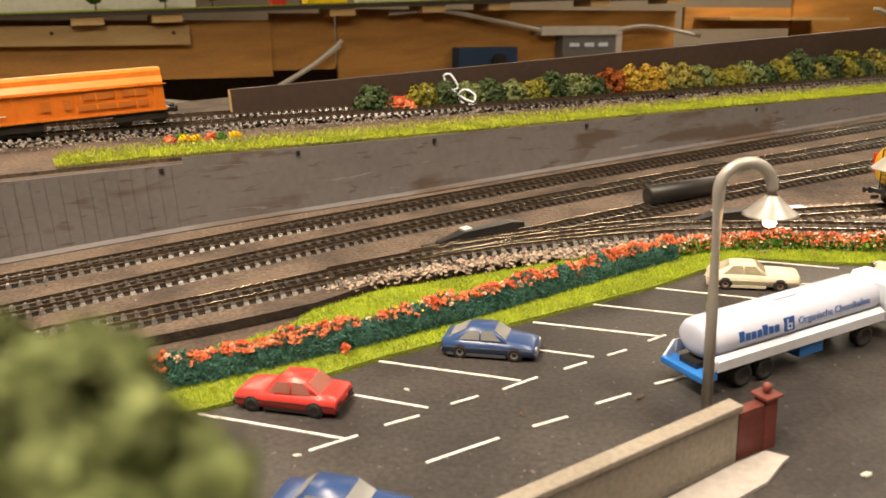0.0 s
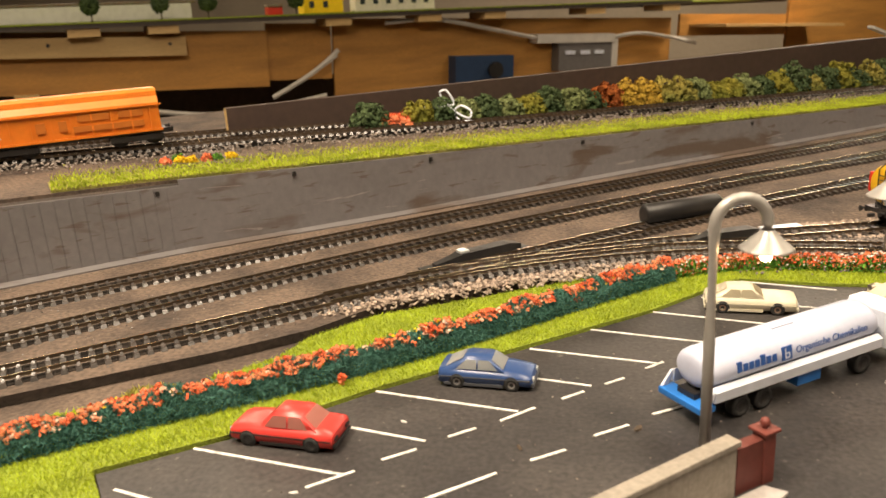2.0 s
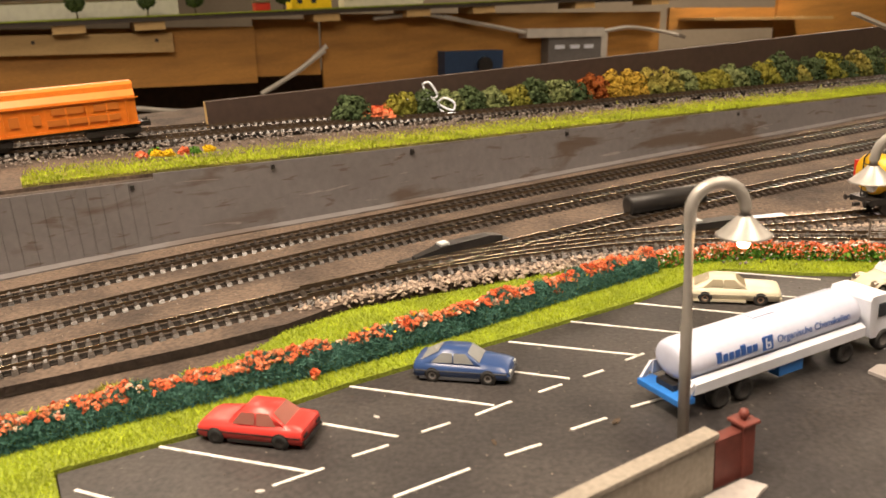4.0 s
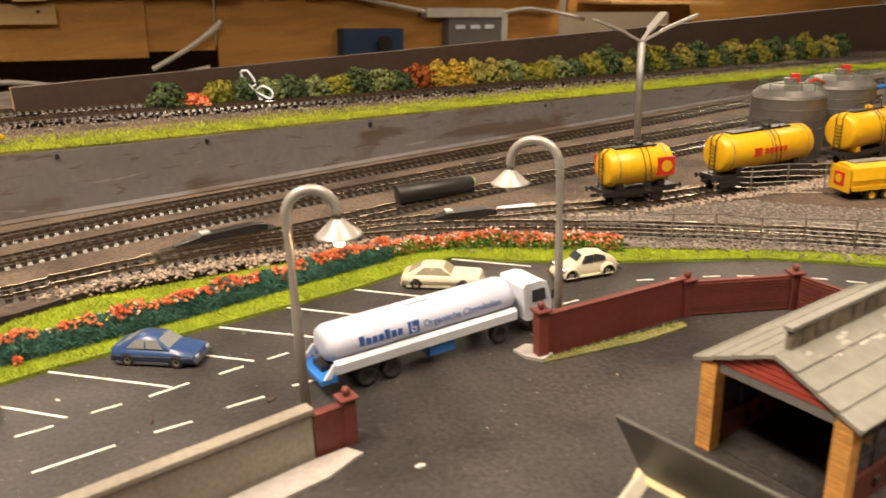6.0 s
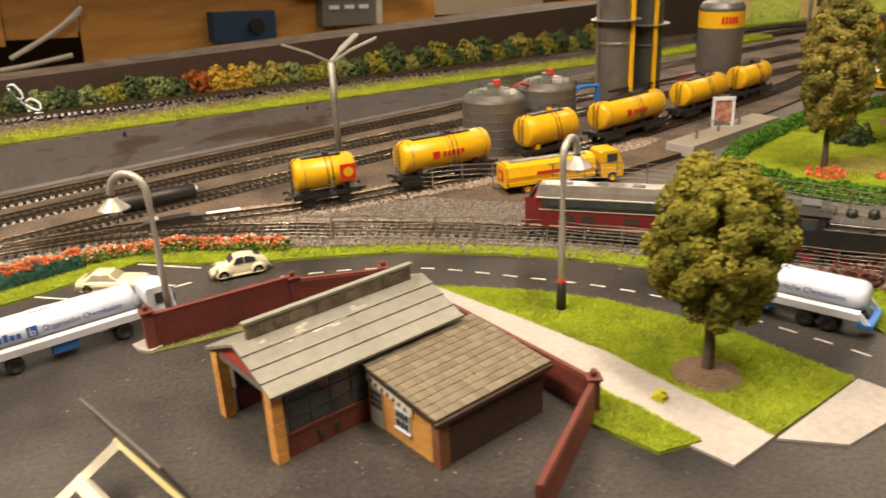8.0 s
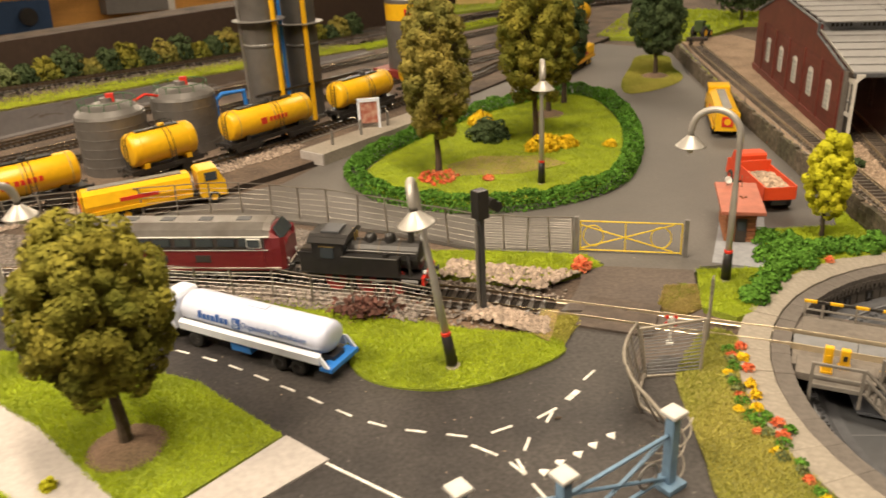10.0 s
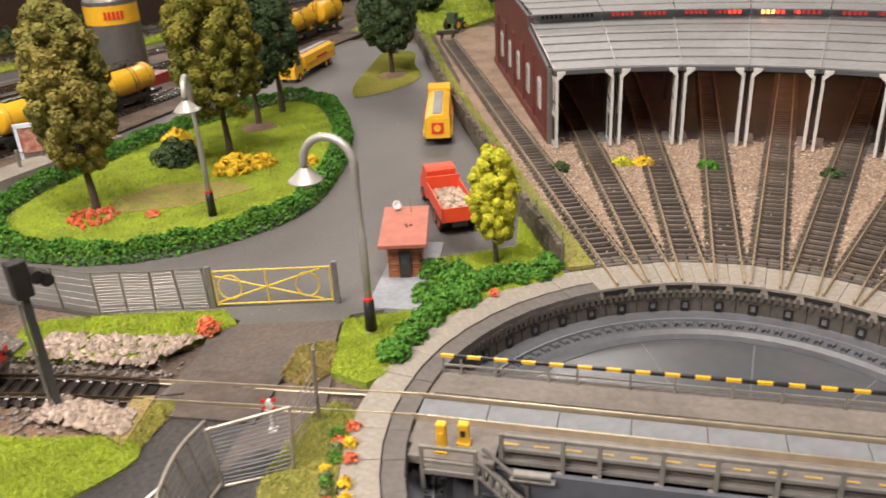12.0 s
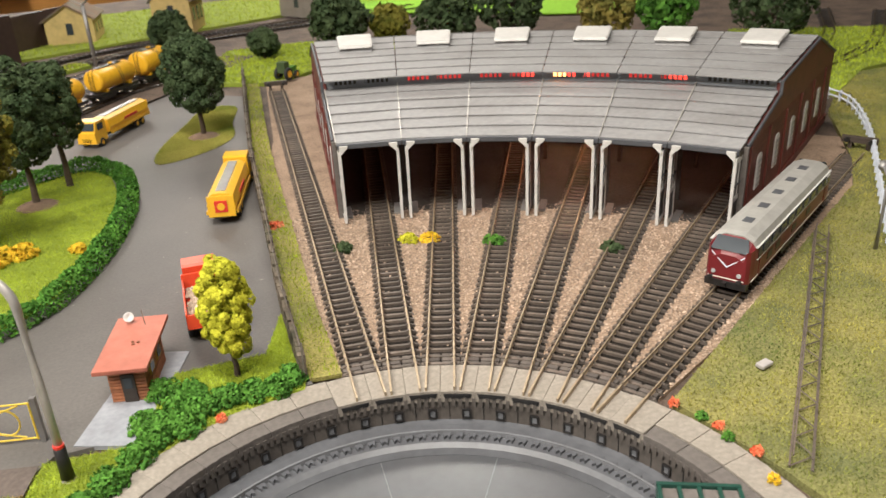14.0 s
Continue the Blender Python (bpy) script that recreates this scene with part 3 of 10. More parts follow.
# lawns: raised turf with short fibres on it
LAWNS = {
    "parking_lawn": [(-0.088, 0.268), (-0.018, 0.293), (-0.035, 0.315), (0.026, 0.353), (0.076, 0.395), (0.167, 0.458), (0.231, 0.502), (0.263, 0.531), (0.292, 0.554), (0.345, 0.543),
                     (0.401, 0.538), (0.467, 0.538), (0.51, 0.537), (0.586, 0.518), (0.655, 0.492), (0.72, 0.458), (0.735, 0.468), (0.672, 0.508), (0.589, 0.534), (0.524, 0.55),
                     (0.42, 0.566), (0.323, 0.578), (0.256, 0.578), (0.2, 0.562), (0.126, 0.525), (0.056, 0.492), (0.022, 0.458), (0.012, 0.432), (-0.043, 0.375), (-0.121, 0.323)],
    "triangle_lawn": [(0.533, 0.462), (0.566, 0.454), (0.603, 0.443), (0.65, 0.418), (0.714, 0.366), (0.758, 0.297), (0.689, 0.252), (0.63, 0.347), (0.582, 0.406)],
    "crossing_lawn": [(0.806, 0.384), (0.807, 0.340), (0.840, 0.313), (0.882, 0.309), (0.929, 0.324), (0.925, 0.345), (0.88, 0.372), (0.83, 0.408)],
    "bank_lawn": [(0.722, 0.459), (0.735, 0.471), (0.762, 0.461), (0.788, 0.447), (0.806, 0.428), (0.828, 0.411), (0.803, 0.386), (0.770, 0.432)],
    "track_lawn": [(0.875, 0.462), (0.945, 0.415), (1.003, 0.425), (1.0, 0.447), (0.93, 0.482), (0.885, 0.50)],
    "booth_lawn": [(1.062, 0.395), (1.109, 0.380), (1.148, 0.440), (1.205, 0.425), (1.235, 0.47), (1.238, 0.44), (1.208, 0.371), (1.16, 0.374), (1.105, 0.36), (1.062, 0.328), (1.048, 0.325), (1.035, 0.345)],
    "island_lawn": [(0.872, 0.70), (0.885, 0.635), (0.935, 0.585), (1.016, 0.566), (1.095, 0.597), (1.158, 0.69), (1.19, 0.765), (1.213, 0.88), (1.195, 0.935), (1.06, 0.893), (0.945, 0.802)],
    "kerb_lawn": [(0.990, 0.293), (0.976, 0.276), (0.964, 0.242), (0.953, 0.209), (0.944, 0.182), (0.945, 0.13), (0.970, 0.09), (1.000, 0.12), (0.993, 0.165), (0.994, 0.20), (0.998, 0.235), (1.010, 0.266), (1.034, 0.303), (1.022, 0.318)],
    "pine_lawn": [(1.27, 0.90), (1.33, 0.91), (1.38, 0.95), (1.405, 1.02), (1.44, 1.10), (1.40, 1.12), (1.35, 1.05), (1.29, 0.96)],
}
for k, (name, o) in enumerate(LAWNS.items()):
    if name in ("crossing_lawn", "island_lawn", "pine_lawn", "kerb_lawn"):
        o = [tuple(p) for p in smooth_line(o, 0.008, closed=True)[:-1]]
    sheet(name, o, 0.0014, TURF_DRY if name in ("kerb_lawn", "pine_lawn") else TURF, "bright green turf beside the asphalt", "lawn", 0.006)
    P, area = spread(RNG, o, 110000)
    P = P[: int(area * 3000000)]
    blades(name + "_grass", P, 0.0014, 0.0021, BLADES_DRY if name in ("pine_lawn", "kerb_lawn") else BLADES, "short bright yellow-green grass fibres", RNG, 1.3, 0.00028)

TURF_OLIVE = material("olive_turf_mat", (0.26, 0.24, 0.07), 0.95, grain=0.35, scale=700, other=(0.11, 0.125, 0.045), mix=0.9, blotch=14, bump=0.8)
BLADES_OLIVE = material("olive_static_grass", (0.38, 0.35, 0.075), 0.9, other=(0.15, 0.195, 0.055), mix=1.0, blotch=12, random=0.4, spec=0.1)
DRY = [polar(r, 17.8 - math.degrees(math.asin(0.021 / r)))[:2] for r in (0.62, 0.5, 0.4, 0.3, 0.24, 0.195)] + [(1.372, 0.155), (1.36, 0.05), (1.6, -0.1), (2.2, 0.1), (2.5, 0.55), (2.2, 0.62), (2.0, 0.52), (1.85, 0.40)]
sheet("dry_lawn", DRY, 0.002, TURF_OLIVE, "dry olive-green turf beside the locomotive shed", "lawn", 0.006)
P, area = spread(RNG, DRY, 150000)
blades("dry_lawn_grass", P, 0.002, 0.0020, BLADES_OLIVE, "short dry olive and yellow grass fibres", RNG, 1.3, 0.0005)

# the sandy bed of the shed's tracks
BED = [polar(0.195, a)[:2] for a in range(14, 78, 4)] + [polar(0.46, 78)[:2], polar(0.75, 72)[:2], polar(1.1, 71)[:2], polar(1.14, 66)[:2], polar(0.9, 60)[:2], polar(0.8, 14)[:2], polar(0.46, 13)[:2]]
sheet("shed_yard_bed", BED, -0.0005, SAND, "pinkish tan gravel bed under the shed tracks", "gravel bed")
P, area = spread(RNG, BED, 60000)
r = np.hypot(P[:, 0] - TC[0], P[:, 1] - TC[1])
a = np.degrees(np.arctan2(P[:, 1] - TC[1], P[:, 0] - TC[0]))
off = r * np.abs(np.sin(np.radians((70.3 - a + 3.75) % 7.5 - 3.75)))
P = P[(r > 0.209) & (r < 0.475) & ((off > 0.0125) | (RNG.uniform(size=len(P)) < 0.04))]
pebbles("shed_yard_gravel", P, 0.0, 0.0013, GRAVEL, "loose pinkish tan gravel between the tracks", RNG)

# ---- tracks ----
GAUGE = 0.0174


def track(name, pts, z, label, brown=False, sleepers=True, step=0.0077, rail=None):
    """Two rails on sleepers along a line; z is the underside of the sleepers (a number, or one for each point)."""
    zs = [z] * len(pts) if not hasattr(z, "__len__") else z
    L = smooth_line([(x, y, h) for (x, y), h in zip(pts, zs)], 0.012)
    top = thing(name, pose(*L[0]), label, "railway track")
    o = L[0]
    d = np.gradient(L, axis=0)
    d /= np.linalg.norm(d, axis=1)[:, None]
    nrm = np.c_[-d[:, 1], d[:, 0], 0 * d[:, 0]]
    for s in (-1, 1):
        bm = bmesh.new()
        prof = [(-0.0009, 0.0022), (0.0009, 0.0022), (0.0003, 0.0026), (0.0003, 0.0041), (0.00042, 0.0048), (-0.00042, 0.0048), (-0.0003, 0.0041), (-0.0003, 0.0026)]
        rings = [[bm.verts.new(Vector(p - o + n * (s * GAUGE / 2 + a) + np.array((0, 0, h)))) for a, h in prof] for p, n in zip(L, nrm)]
        for A, B in zip(rings, rings[1:]):
            for k in range(8):
                # the running surface is worn bright, the sides are brown
                bm.faces.new((A[k], A[(k + 1) % 8], B[(k + 1) % 8], B[k])).material_index = 0 if k == 4 else 1
        bm.faces.new(rings[0])
        bm.faces.new(rings[-1][::-1])
        bmesh.ops.recalc_face_normals(bm, faces=bm.faces)
        part("rail", bm, rail or RAIL, top).data.materials.append(rail or RAIL_SIDE)
    if sleepers:
        bm = bmesh.new()  # strip of the moulded track base: dark underlay with the gaps' shadow painted in
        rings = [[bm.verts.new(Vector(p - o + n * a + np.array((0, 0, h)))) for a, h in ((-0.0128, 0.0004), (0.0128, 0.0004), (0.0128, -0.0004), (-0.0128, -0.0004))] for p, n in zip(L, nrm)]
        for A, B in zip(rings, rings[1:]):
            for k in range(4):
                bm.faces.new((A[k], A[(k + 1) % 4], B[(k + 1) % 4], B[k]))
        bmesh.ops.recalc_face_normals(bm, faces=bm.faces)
        part("track_base", bm, TRACK_BASE, top, "dark underlay with painted shade between the sleepers")
        S = smooth_line([tuple(p) for p in L], step)
        first = None
        for i in range(len(S) - 1):
            a = math.atan2(S[i + 1][1] - S[i][1], S[i + 1][0] - S[i][0])
            m = Matrix.Translation(Vector(S[i] - o)) @ Matrix.Rotation(a, 4, "Z")
            if first is None:
                w = 0.0013 if brown else 0.0019
                bm = boxed(-w, w, -0.0140 if brown else -0.0150, 0.0140 if brown else 0.0150, 0.0, 0.0022)
                for v in bm.verts:  # chamfered ends
                    if v.co.z > 0.002:
                        v.co.y *= 1 - 0.0014 / 0.0150
                        v.co.x *= 0.86
                for s in (-1, 1):
                    for q in (-1, 1):  # wedge-shaped rail chairs
                        y = s * GAUGE / 2 + q * 0.0005
                        prism(bm, [(y, 0.002), (y + q * 0.0024, 0.002), (y + q * 0.0016, 0.0027), (y, 0.0036)][:: q], -0.0009, 0.0009, pose(0, 0, 0, 90, 0, 90))
                first = part("sleeper", bm, SLEEPER_BROWN if brown else SLEEPER, top, at=m)
            else:
                share("sleeper", first, top, m)
    return top


DECK = 0.0035
deck = [(-0.70, 0.045), (-0.125, 0.376), (-0.022, 0.436), (0.022, 0.466), (0.054, 0.503), (0.124, 0.536), (0.2, 0.572), (0.3, 0.59), (0.41, 0.58), (0.531, 0.56), (0.60, 0.60),
        (0.667, 0.66), (0.72, 0.70), (0.845, 0.775), (0.97, 0.90), (1.3, 1.18), (1.62, 1.46), (1.45, 1.62), (1.0, 1.40), (0.708, 1.215), (0.3, 0.945), (0.019, 0.76), (-0.138, 0.655), (-0.45, 0.44), (-0.8, 0.21)]
o = sheet("track_deck", deck, DECK, BOARD_MUD, "brown painted track deck with dark side edges", "baseboard", 0.006)
# the deck's side faces get a darker brown than its top
o.data.materials.append(material("dark_deck_edge", (0.035, 0.024, 0.018), 0.9, grain=0.4, scale=250, blotch=40, bump=0.8))
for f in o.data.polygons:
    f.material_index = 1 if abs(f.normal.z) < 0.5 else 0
track("main_line_by_the_wall", [(-0.62, 0.20), (-0.40, 0.357), (-0.209, 0.5), (0.03, 0.68), (0.33, 0.885), (0.567, 1.04), (0.69, 1.125), (1.35, 1.53)], DECK, "straight dark model railway track beside the grey wall")
track("main_line", [(-0.60, 0.10), (-0.38, 0.273), (-0.17, 0.443), (0.04, 0.613), (0.306, 0.797), (0.406, 0.858), (0.61, 0.978), (1.3, 1.37)], DECK, "straight dark model railway track on brown board")
track("siding_track", [(-0.58, 0.09), (-0.36, 0.245), (-0.138, 0.397), (0.03, 0.512), (0.081, 0.55), (0.32, 0.718), (0.45, 0.80), (0.6, 0.893), (0.95, 1.09), (1.4, 1.34)], DECK, "dark model railway track leading through turnouts")
track("wagon_track", [(0.07, 0.545), (0.13, 0.578), (0.25, 0.620), (0.36, 0.642), (0.44, 0.66), (0.56, 0.71), (0.68, 0.775), (0.80, 0.85), (0.967, 0.975), (1.1, 1.08), (1.24, 1.215), (1.42, 1.38)], DECK + 0.0004, "dark track on which yellow tank wagons stand")
CURVE = [(0.02, 0.508), (0.08, 0.545), (0.14, 0.574), (0.235, 0.601), (0.33, 0.605), (0.42, 0.594), (0.497, 0.583), (0.608, 0.551), (0.66, 0.53), (0.75, 0.493), (0.875, 0.424), (0.945, 0.380)]
track("curved_track", CURVE, [DECK + 0.0008] * 8 + [DECK, 0.002, 0.0002, -0.0025], "curved track on grey ballast behind a wire fence")
track("crossing_track", [(0.945, 0.380), (1.0655, 0.2920)], -0.0025, "track across the road to the turntable", sleepers=False, rail=RAIL_BRIGHT)

for i in range(8):
    a = 70.3 - 7.5 * i
    far = {0: 1.03, 7: 0.72}.get(i, 0.80)
    track("shed_track", [polar(0.190, a)[:2], polar(0.40, a)[:2], polar(far, a)[:2]], -0.0005, "rusty brown radial track of the locomotive shed", brown=True, step=0.0086, rail=RAIL_TAN)

# ---- the turntable ----


def turntable():
    t = thing("turntable", pose(*TC, 0, 0, 0, 0), "grey railway turntable with bridge in a round pit", "turntable")
    n = 72
    ring = lambda r0, r1, z0, z1, a0=0, a1=360: lathed([(r0, z0), (r1, z0), (r1, z1), (r0, z1), (r0, z0)], n)
    part("pit_floor", lathed([(0.0005, -0.0245), (0.132, -0.0245), (0.132, -0.028), (0.0005, -0.028)], n), PIT_GREY, t, "smooth grey pit floor")
    bm = bmesh.new()
    for k in range(12):  # seams of the floor's sectors
        box(bm, 0.02, 0.131, -0.00025, 0.00025, -0.0246, -0.0243, m=Matrix.Rotation(radians(30 * k + 11), 4, "Z"))
    part("floor_seam", bm, PLATE_GREY, t)
    part("pit_step", lathed([(0.1315, -0.032), (0.1605, -0.032), (0.1605, -0.0195), (0.1560, -0.0205), (0.1405, -0.0218), (0.1375, -0.0238), (0.1315, -0.0240), (0.1315, -0.032)], n), PIT_STEP, t, "blue-grey sloping step", smooth=False)
    part("pit_rail", ring(0.1462, 0.1474, -0.0222, -0.0178), PLATE_GREY, t)
    part("pit_wall", ring(0.1598, TR + 0.003, -0.032, -0.003), PIT_WALL, t)
    part("pit_wall_head", ring(0.1615, TR + 0.004, -0.0062, -0.0030), BLACK, t)
    # pale outer stones; a darker inner ring everywhere but at the shed tracks
    def stone(r0, r1, h, z0, z1):
        bm = bmesh.new()
        prism(bm, [(r0 * math.cos(-h), r0 * math.sin(-h)), (r1 * math.cos(-h), r1 * math.sin(-h)), (r1 * 1.002, 0), (r1 * math.cos(h), r1 * math.sin(h)), (r0 * math.cos(h), r0 * math.sin(h)), (r0 * 1.002, 0)], z0, z1)
        bmesh.ops.bevel(bm, geom=[e for e in bm.edges if all(v.co.z > z1 - 1e-6 for v in e.verts)], offset=0.0003, segments=1, affect="EDGES")
        return bm
    outer = inner = long_ = None
    wear = np.random.default_rng(31)
    for k in range(48):
        a = 66.55 + 7.5 * k
        by_tracks = abs((a - 44.05 + 180) % 360 - 180) < 34
        m = Matrix.Rotation(radians(a), 4, "Z") @ pose(0, 0, wear.normal(0, 0.0001), wear.normal(0, 0.08), wear.normal(0, 0.08), 0)
        h = radians(3.75 - 0.028)
        if by_tracks:
            if long_ is None:
                long_ = part("coping_stone", stone(TR - 0.0045, TR + 0.0245, h, -0.006, 0.0016), CONCRETE, t, at=m)
            else:
                share("coping_stone", long_, t, m)
            # a black scalloped strip paints the shade under the edge between the rails
            part("scallop_shade", slabbed([(-0.0085, -0.0002), (0.0085, -0.0002), (0.0075, -0.0032), (0.004, -0.0022), (0.001, -0.0034), (-0.003, -0.0024), (-0.0075, -0.0034)], TR - 0.0052, TR - 0.0046, m=Matrix.Rotation(radians(-90), 4, "Z")), BLACK, t, at=m)
        else:
            if outer is None:
                outer = part("coping_stone", stone(TR + 0.0070, TR + 0.0255, h, -0.008, 0.0016), CONCRETE, t, at=m)
            else:
                share("coping_stone", outer, t, m)
            if inner is None:
                inner = part("inner_coping_stone", stone(TR - 0.0045, TR + 0.0064, h, -0.006, 0.0008), CONCRETE_DARK, t, "brown-grey inner coping stone", at=m)
            else:
                share("inner_coping_stone", inner, t, m)
    tooth = hole = chair = joint = None
    for k in range(240):
        m = Matrix.Rotation(radians(1.5 * k), 4, "Z")
        if tooth is None:
            tooth = part("wall_rib", boxed(0.1582, 0.1625, -0.00105, 0.00105, -0.0092, -0.0032), PIT_WALL, t, at=m)
        else:
            share("wall_rib", tooth, t, m)
    for k in range(48):
        m = Matrix.Rotation(radians(7.5 * k + 4.7), 4, "Z")
        if hole is None:
            bm = bmesh.new()
            for y0, y1, z0, z1 in ((-0.0027, 0.0027, -0.0125, -0.0116), (-0.0027, -0.0017, -0.0172, -0.0125), (0.0017, 0.0027, -0.0172, -0.0125), (-0.0027, 0.0027, -0.0180, -0.0172)):
                box(bm, 0.1582, 0.1600, y0, y1, z0, z1)
            hole = part("wall_bracket", bm, BLACK, t, at=m)
            lens = part("bracket_plate", boxed(0.1589, 0.1599, -0.0015, 0.0015, -0.0170, -0.0127), PLATE_GREY, hole, at=Matrix())
            joint = part("wall_joint", boxed(0.1593, 0.1599, -0.0002, 0.0002, -0.020, -0.009), BLACK, t, at=m @ Matrix.Rotation(radians(3.75), 4, "Z"))
        else:
            share("bracket_plate", lens, share("wall_bracket", hole, t, m), Matrix())
            share("wall_joint", joint, t, m @ Matrix.Rotation(radians(3.75), 4, "Z"))
    for k in range(120):
        m = Matrix.Rotation(radians(3 * k), 4, "Z")
        if chair is None:
            chair = part("rail_chair", prismed([(0.1420, -0.0016), (0.1468, -0.0028), (0.1512, -0.0016), (0.1490, 0.0), (0.1512, 0.0016), (0.1468, 0.0028), (0.1420, 0.0016), (0.1440, 0.0)], -0.0225, -0.0196), PIT_STEP, t, at=m)
        else:
            share("rail_chair", chair, t, m)
    apron = None
    for k in range(8):  # three dark ribs join the tracks to the coping
        for j in range(3):
            for q in (-1.9, 1.9):
                m = Matrix.Rotation(radians(70.3 - 7.5 * k + q), 4, "Z") @ pose(TR + 0.0275 + 0.0047 * j, 0, 0)
                if apron is None:
                    apron = part("apron_block", boxed(-0.0018, 0.0018, -0.0058, 0.0058, -0.003, 0.0016, bevel=0.0004), APRON, t, "dark grey-brown apron block", at=m)
                else:
                    share("apron_block", apron, t, m)
    for k in range(8):  # rails carried over the coping
        for s in (-1, 1):
            m = Matrix.Rotation(radians(70.3 - 7.5 * k), 4, "Z")
            part("coping_rail", boxed(0.1590, 0.1915, s * GAUGE / 2 - 0.0006, s * GAUGE / 2 + 0.0006, 0.0012, 0.0043), RAIL_TAN, t, at=m)
    # the bridge
    b = new("bridge")
    b.parent = t
    b.matrix_basis = pose(0, 0, 0, 0, 0, TB)
    L, mid = 0.1575, 0.004
    tan = material("weathered_bridge_deck", (0.185, 0.163, 0.142), 0.7, grain=0.15, scale=260, other=(0.12, 0.105, 0.092), mix=0.7, blotch=26, bump=0.25)
    beam = material("pale_bridge_steel", (0.27, 0.25, 0.225), 0.5, 0.2, grain=0.12, scale=200, other=(0.18, 0.165, 0.15), mix=0.6, blotch=40)
    blue = material("blue_grey_girder", (0.115, 0.122, 0.142), 0.42, grain=0.12, scale=200, other=(0.075, 0.078, 0.09), mix=0.6, blotch=25)
    part("bridge_deck", boxed(-L, L, -0.0215, 0.0400, -0.0075, -0.0012, bevel=0.0006), tan, b, "weathered tan-grey bridge deck")
    part("far_walkway", boxed(-L + 0.004, 0.088, 0.0180, 0.0400, -0.0012, 0.0004, bevel=0.0003), tan, b)
    part("near_walkway", boxed(-0.112, L - 0.004, -0.0215, -0.0125, -0.0012, 0.0002, bevel=0.0003), tan, b)
    part("near_end_plate", boxed(-L + 0.003, -0.1135, -0.0325, -0.0125, -0.0045, 0.0002, bevel=0.0004), tan, b)
    first = None
    for k in range(9):
        m = pose(-L + 2 * L / 9 * (k + 0.5), mid, 0)
        if first is None:
            first = part("track_plate", boxed(-L / 9 + 0.0002, L / 9 - 0.0002, -0.0068, 0.0068, -0.002, 0.0009, bevel=0.0003), PLATE_GREY, b, at=m)
        else:
            share("track_plate", first, b, m)
    for q in (-1, 1):
        part("rail", boxed(-L - 0.003, L + 0.003, mid + q * GAUGE / 2 - 0.00055, mid + q * GAUGE / 2 + 0.00055, -0.0012, 0.0027, bevel=0.0002), RAIL_BRIGHT, b)
        part("girder", slabbed([(-0.128, -0.007), (-0.120, -0.0222), (-0.0465, -0.0222), (-0.022, -0.0140), (0.022, -0.0140), (0.0465, -0.0222), (0.120, -0.0222), (0.128, -0.007)], (0.0335 if q > 0 else -0.0265) - 0.0015, (0.0335 if q > 0 else -0.0265) + 0.0015), blue, b, "blue-grey side girder")
    part("girder_flange", boxed(-0.120, -0.0465, -0.0295, -0.0255, -0.0222, -0.0212), blue, b)
    # hazard dashes along the near walkway
    first = None
    for k in range(18):
        m = pose(-0.108 + 0.0148 * k, -0.0168, 0.0002)
        if first is None:
            first = part("hazard_dash", boxed(-0.0037, 0.0037, -0.0006, 0.0006, -0.0002, 0.0003), YELLOW_WORN, b, "worn yellow dash", at=m)
        else:
            share("hazard_dash", first, b, m)
    # railing with a black and yellow top bar on the far side
    for x in (-0.153, -0.143, -0.124, -0.096, -0.081, -0.054, -0.032, -0.004, 0.019, 0.048, 0.084):
        part("railing_post", boxed(x - 0.0006, x + 0.0006, 0.0354, 0.0366, -0.004, 0.0112), beam, b)
    for k in range(33):
        part("railing_bar", boxed(-0.154 + 0.0073 * k, -0.154 + 0.0073 * (k + 1), 0.0352, 0.0368, 0.0108, 0.0124), YELLOW if k % 2 == 0 else BLACK, b)
    part("lower_bar", boxed(-0.154, 0.086, 0.0355, 0.0365, 0.0052, 0.0063), beam, b)
    # two-beam railing on the near side; its posts reach down over the girder
    for x in (-0.111, -0.0826, -0.066, -0.0385, -0.0155, 0.0095, 0.0345, 0.0595, 0.0845, 0.1095):
        p = part("railing_post", boxed(x - 0.0010, x + 0.0010, -0.0258, -0.0238, -0.0125 if x > -0.1 else -0.002, 0.0125, bevel=0.0003), beam, b)
        if x > -0.1:
            part("post_bracket", boxed(x - 0.0030, x + 0.0006, -0.0262, -0.0240, -0.0085, -0.0065), beam, p)
    for z in (0.0096, 0.0022):
        part("railing_bar", boxed(-0.111, 0.112, -0.0250, -0.0232, z, z + 0.0022, bevel=0.0004), beam, b)
    part("edge_beam", boxed(-0.113, 0.126, -0.0240, -0.0215, -0.0060, -0.0035, bevel=0.0004), beam, b)
    cyl = part("air_cylinder", rodded((-0.1045, -0.0295, -0.0060), (-0.0875, -0.0295, -0.0060), 0.0021, seg=12), beam, b, "pale cylinder beside the stair")
    part("cylinder_cradle", boxed(-0.1065, -0.0855, -0.0315, -0.0265, -0.0095, -0.0082, bevel=0.0003), beam, cyl)
    # platform with rails and the stair down into the pit
    part("platform", boxed(-0.1465, -0.1200, -0.0385, -0.0250, -0.0045, -0.0028), beam, b)
    for x, y in ((-0.1460, -0.0378), (-0.1207, -0.0378)):
        part("platform_post", boxed(x - 0.0009, x + 0.0009, y - 0.0009, y + 0.0009, -0.0135, 0.0115, bevel=0.0002), beam, b)
    for z in (0.0098, 0.0020, -0.0036):
        part("platform_rail", boxed(-0.1468, -0.1199, -0.0386, -0.0372, z, z + 0.0018, bevel=0.0003), beam, b)
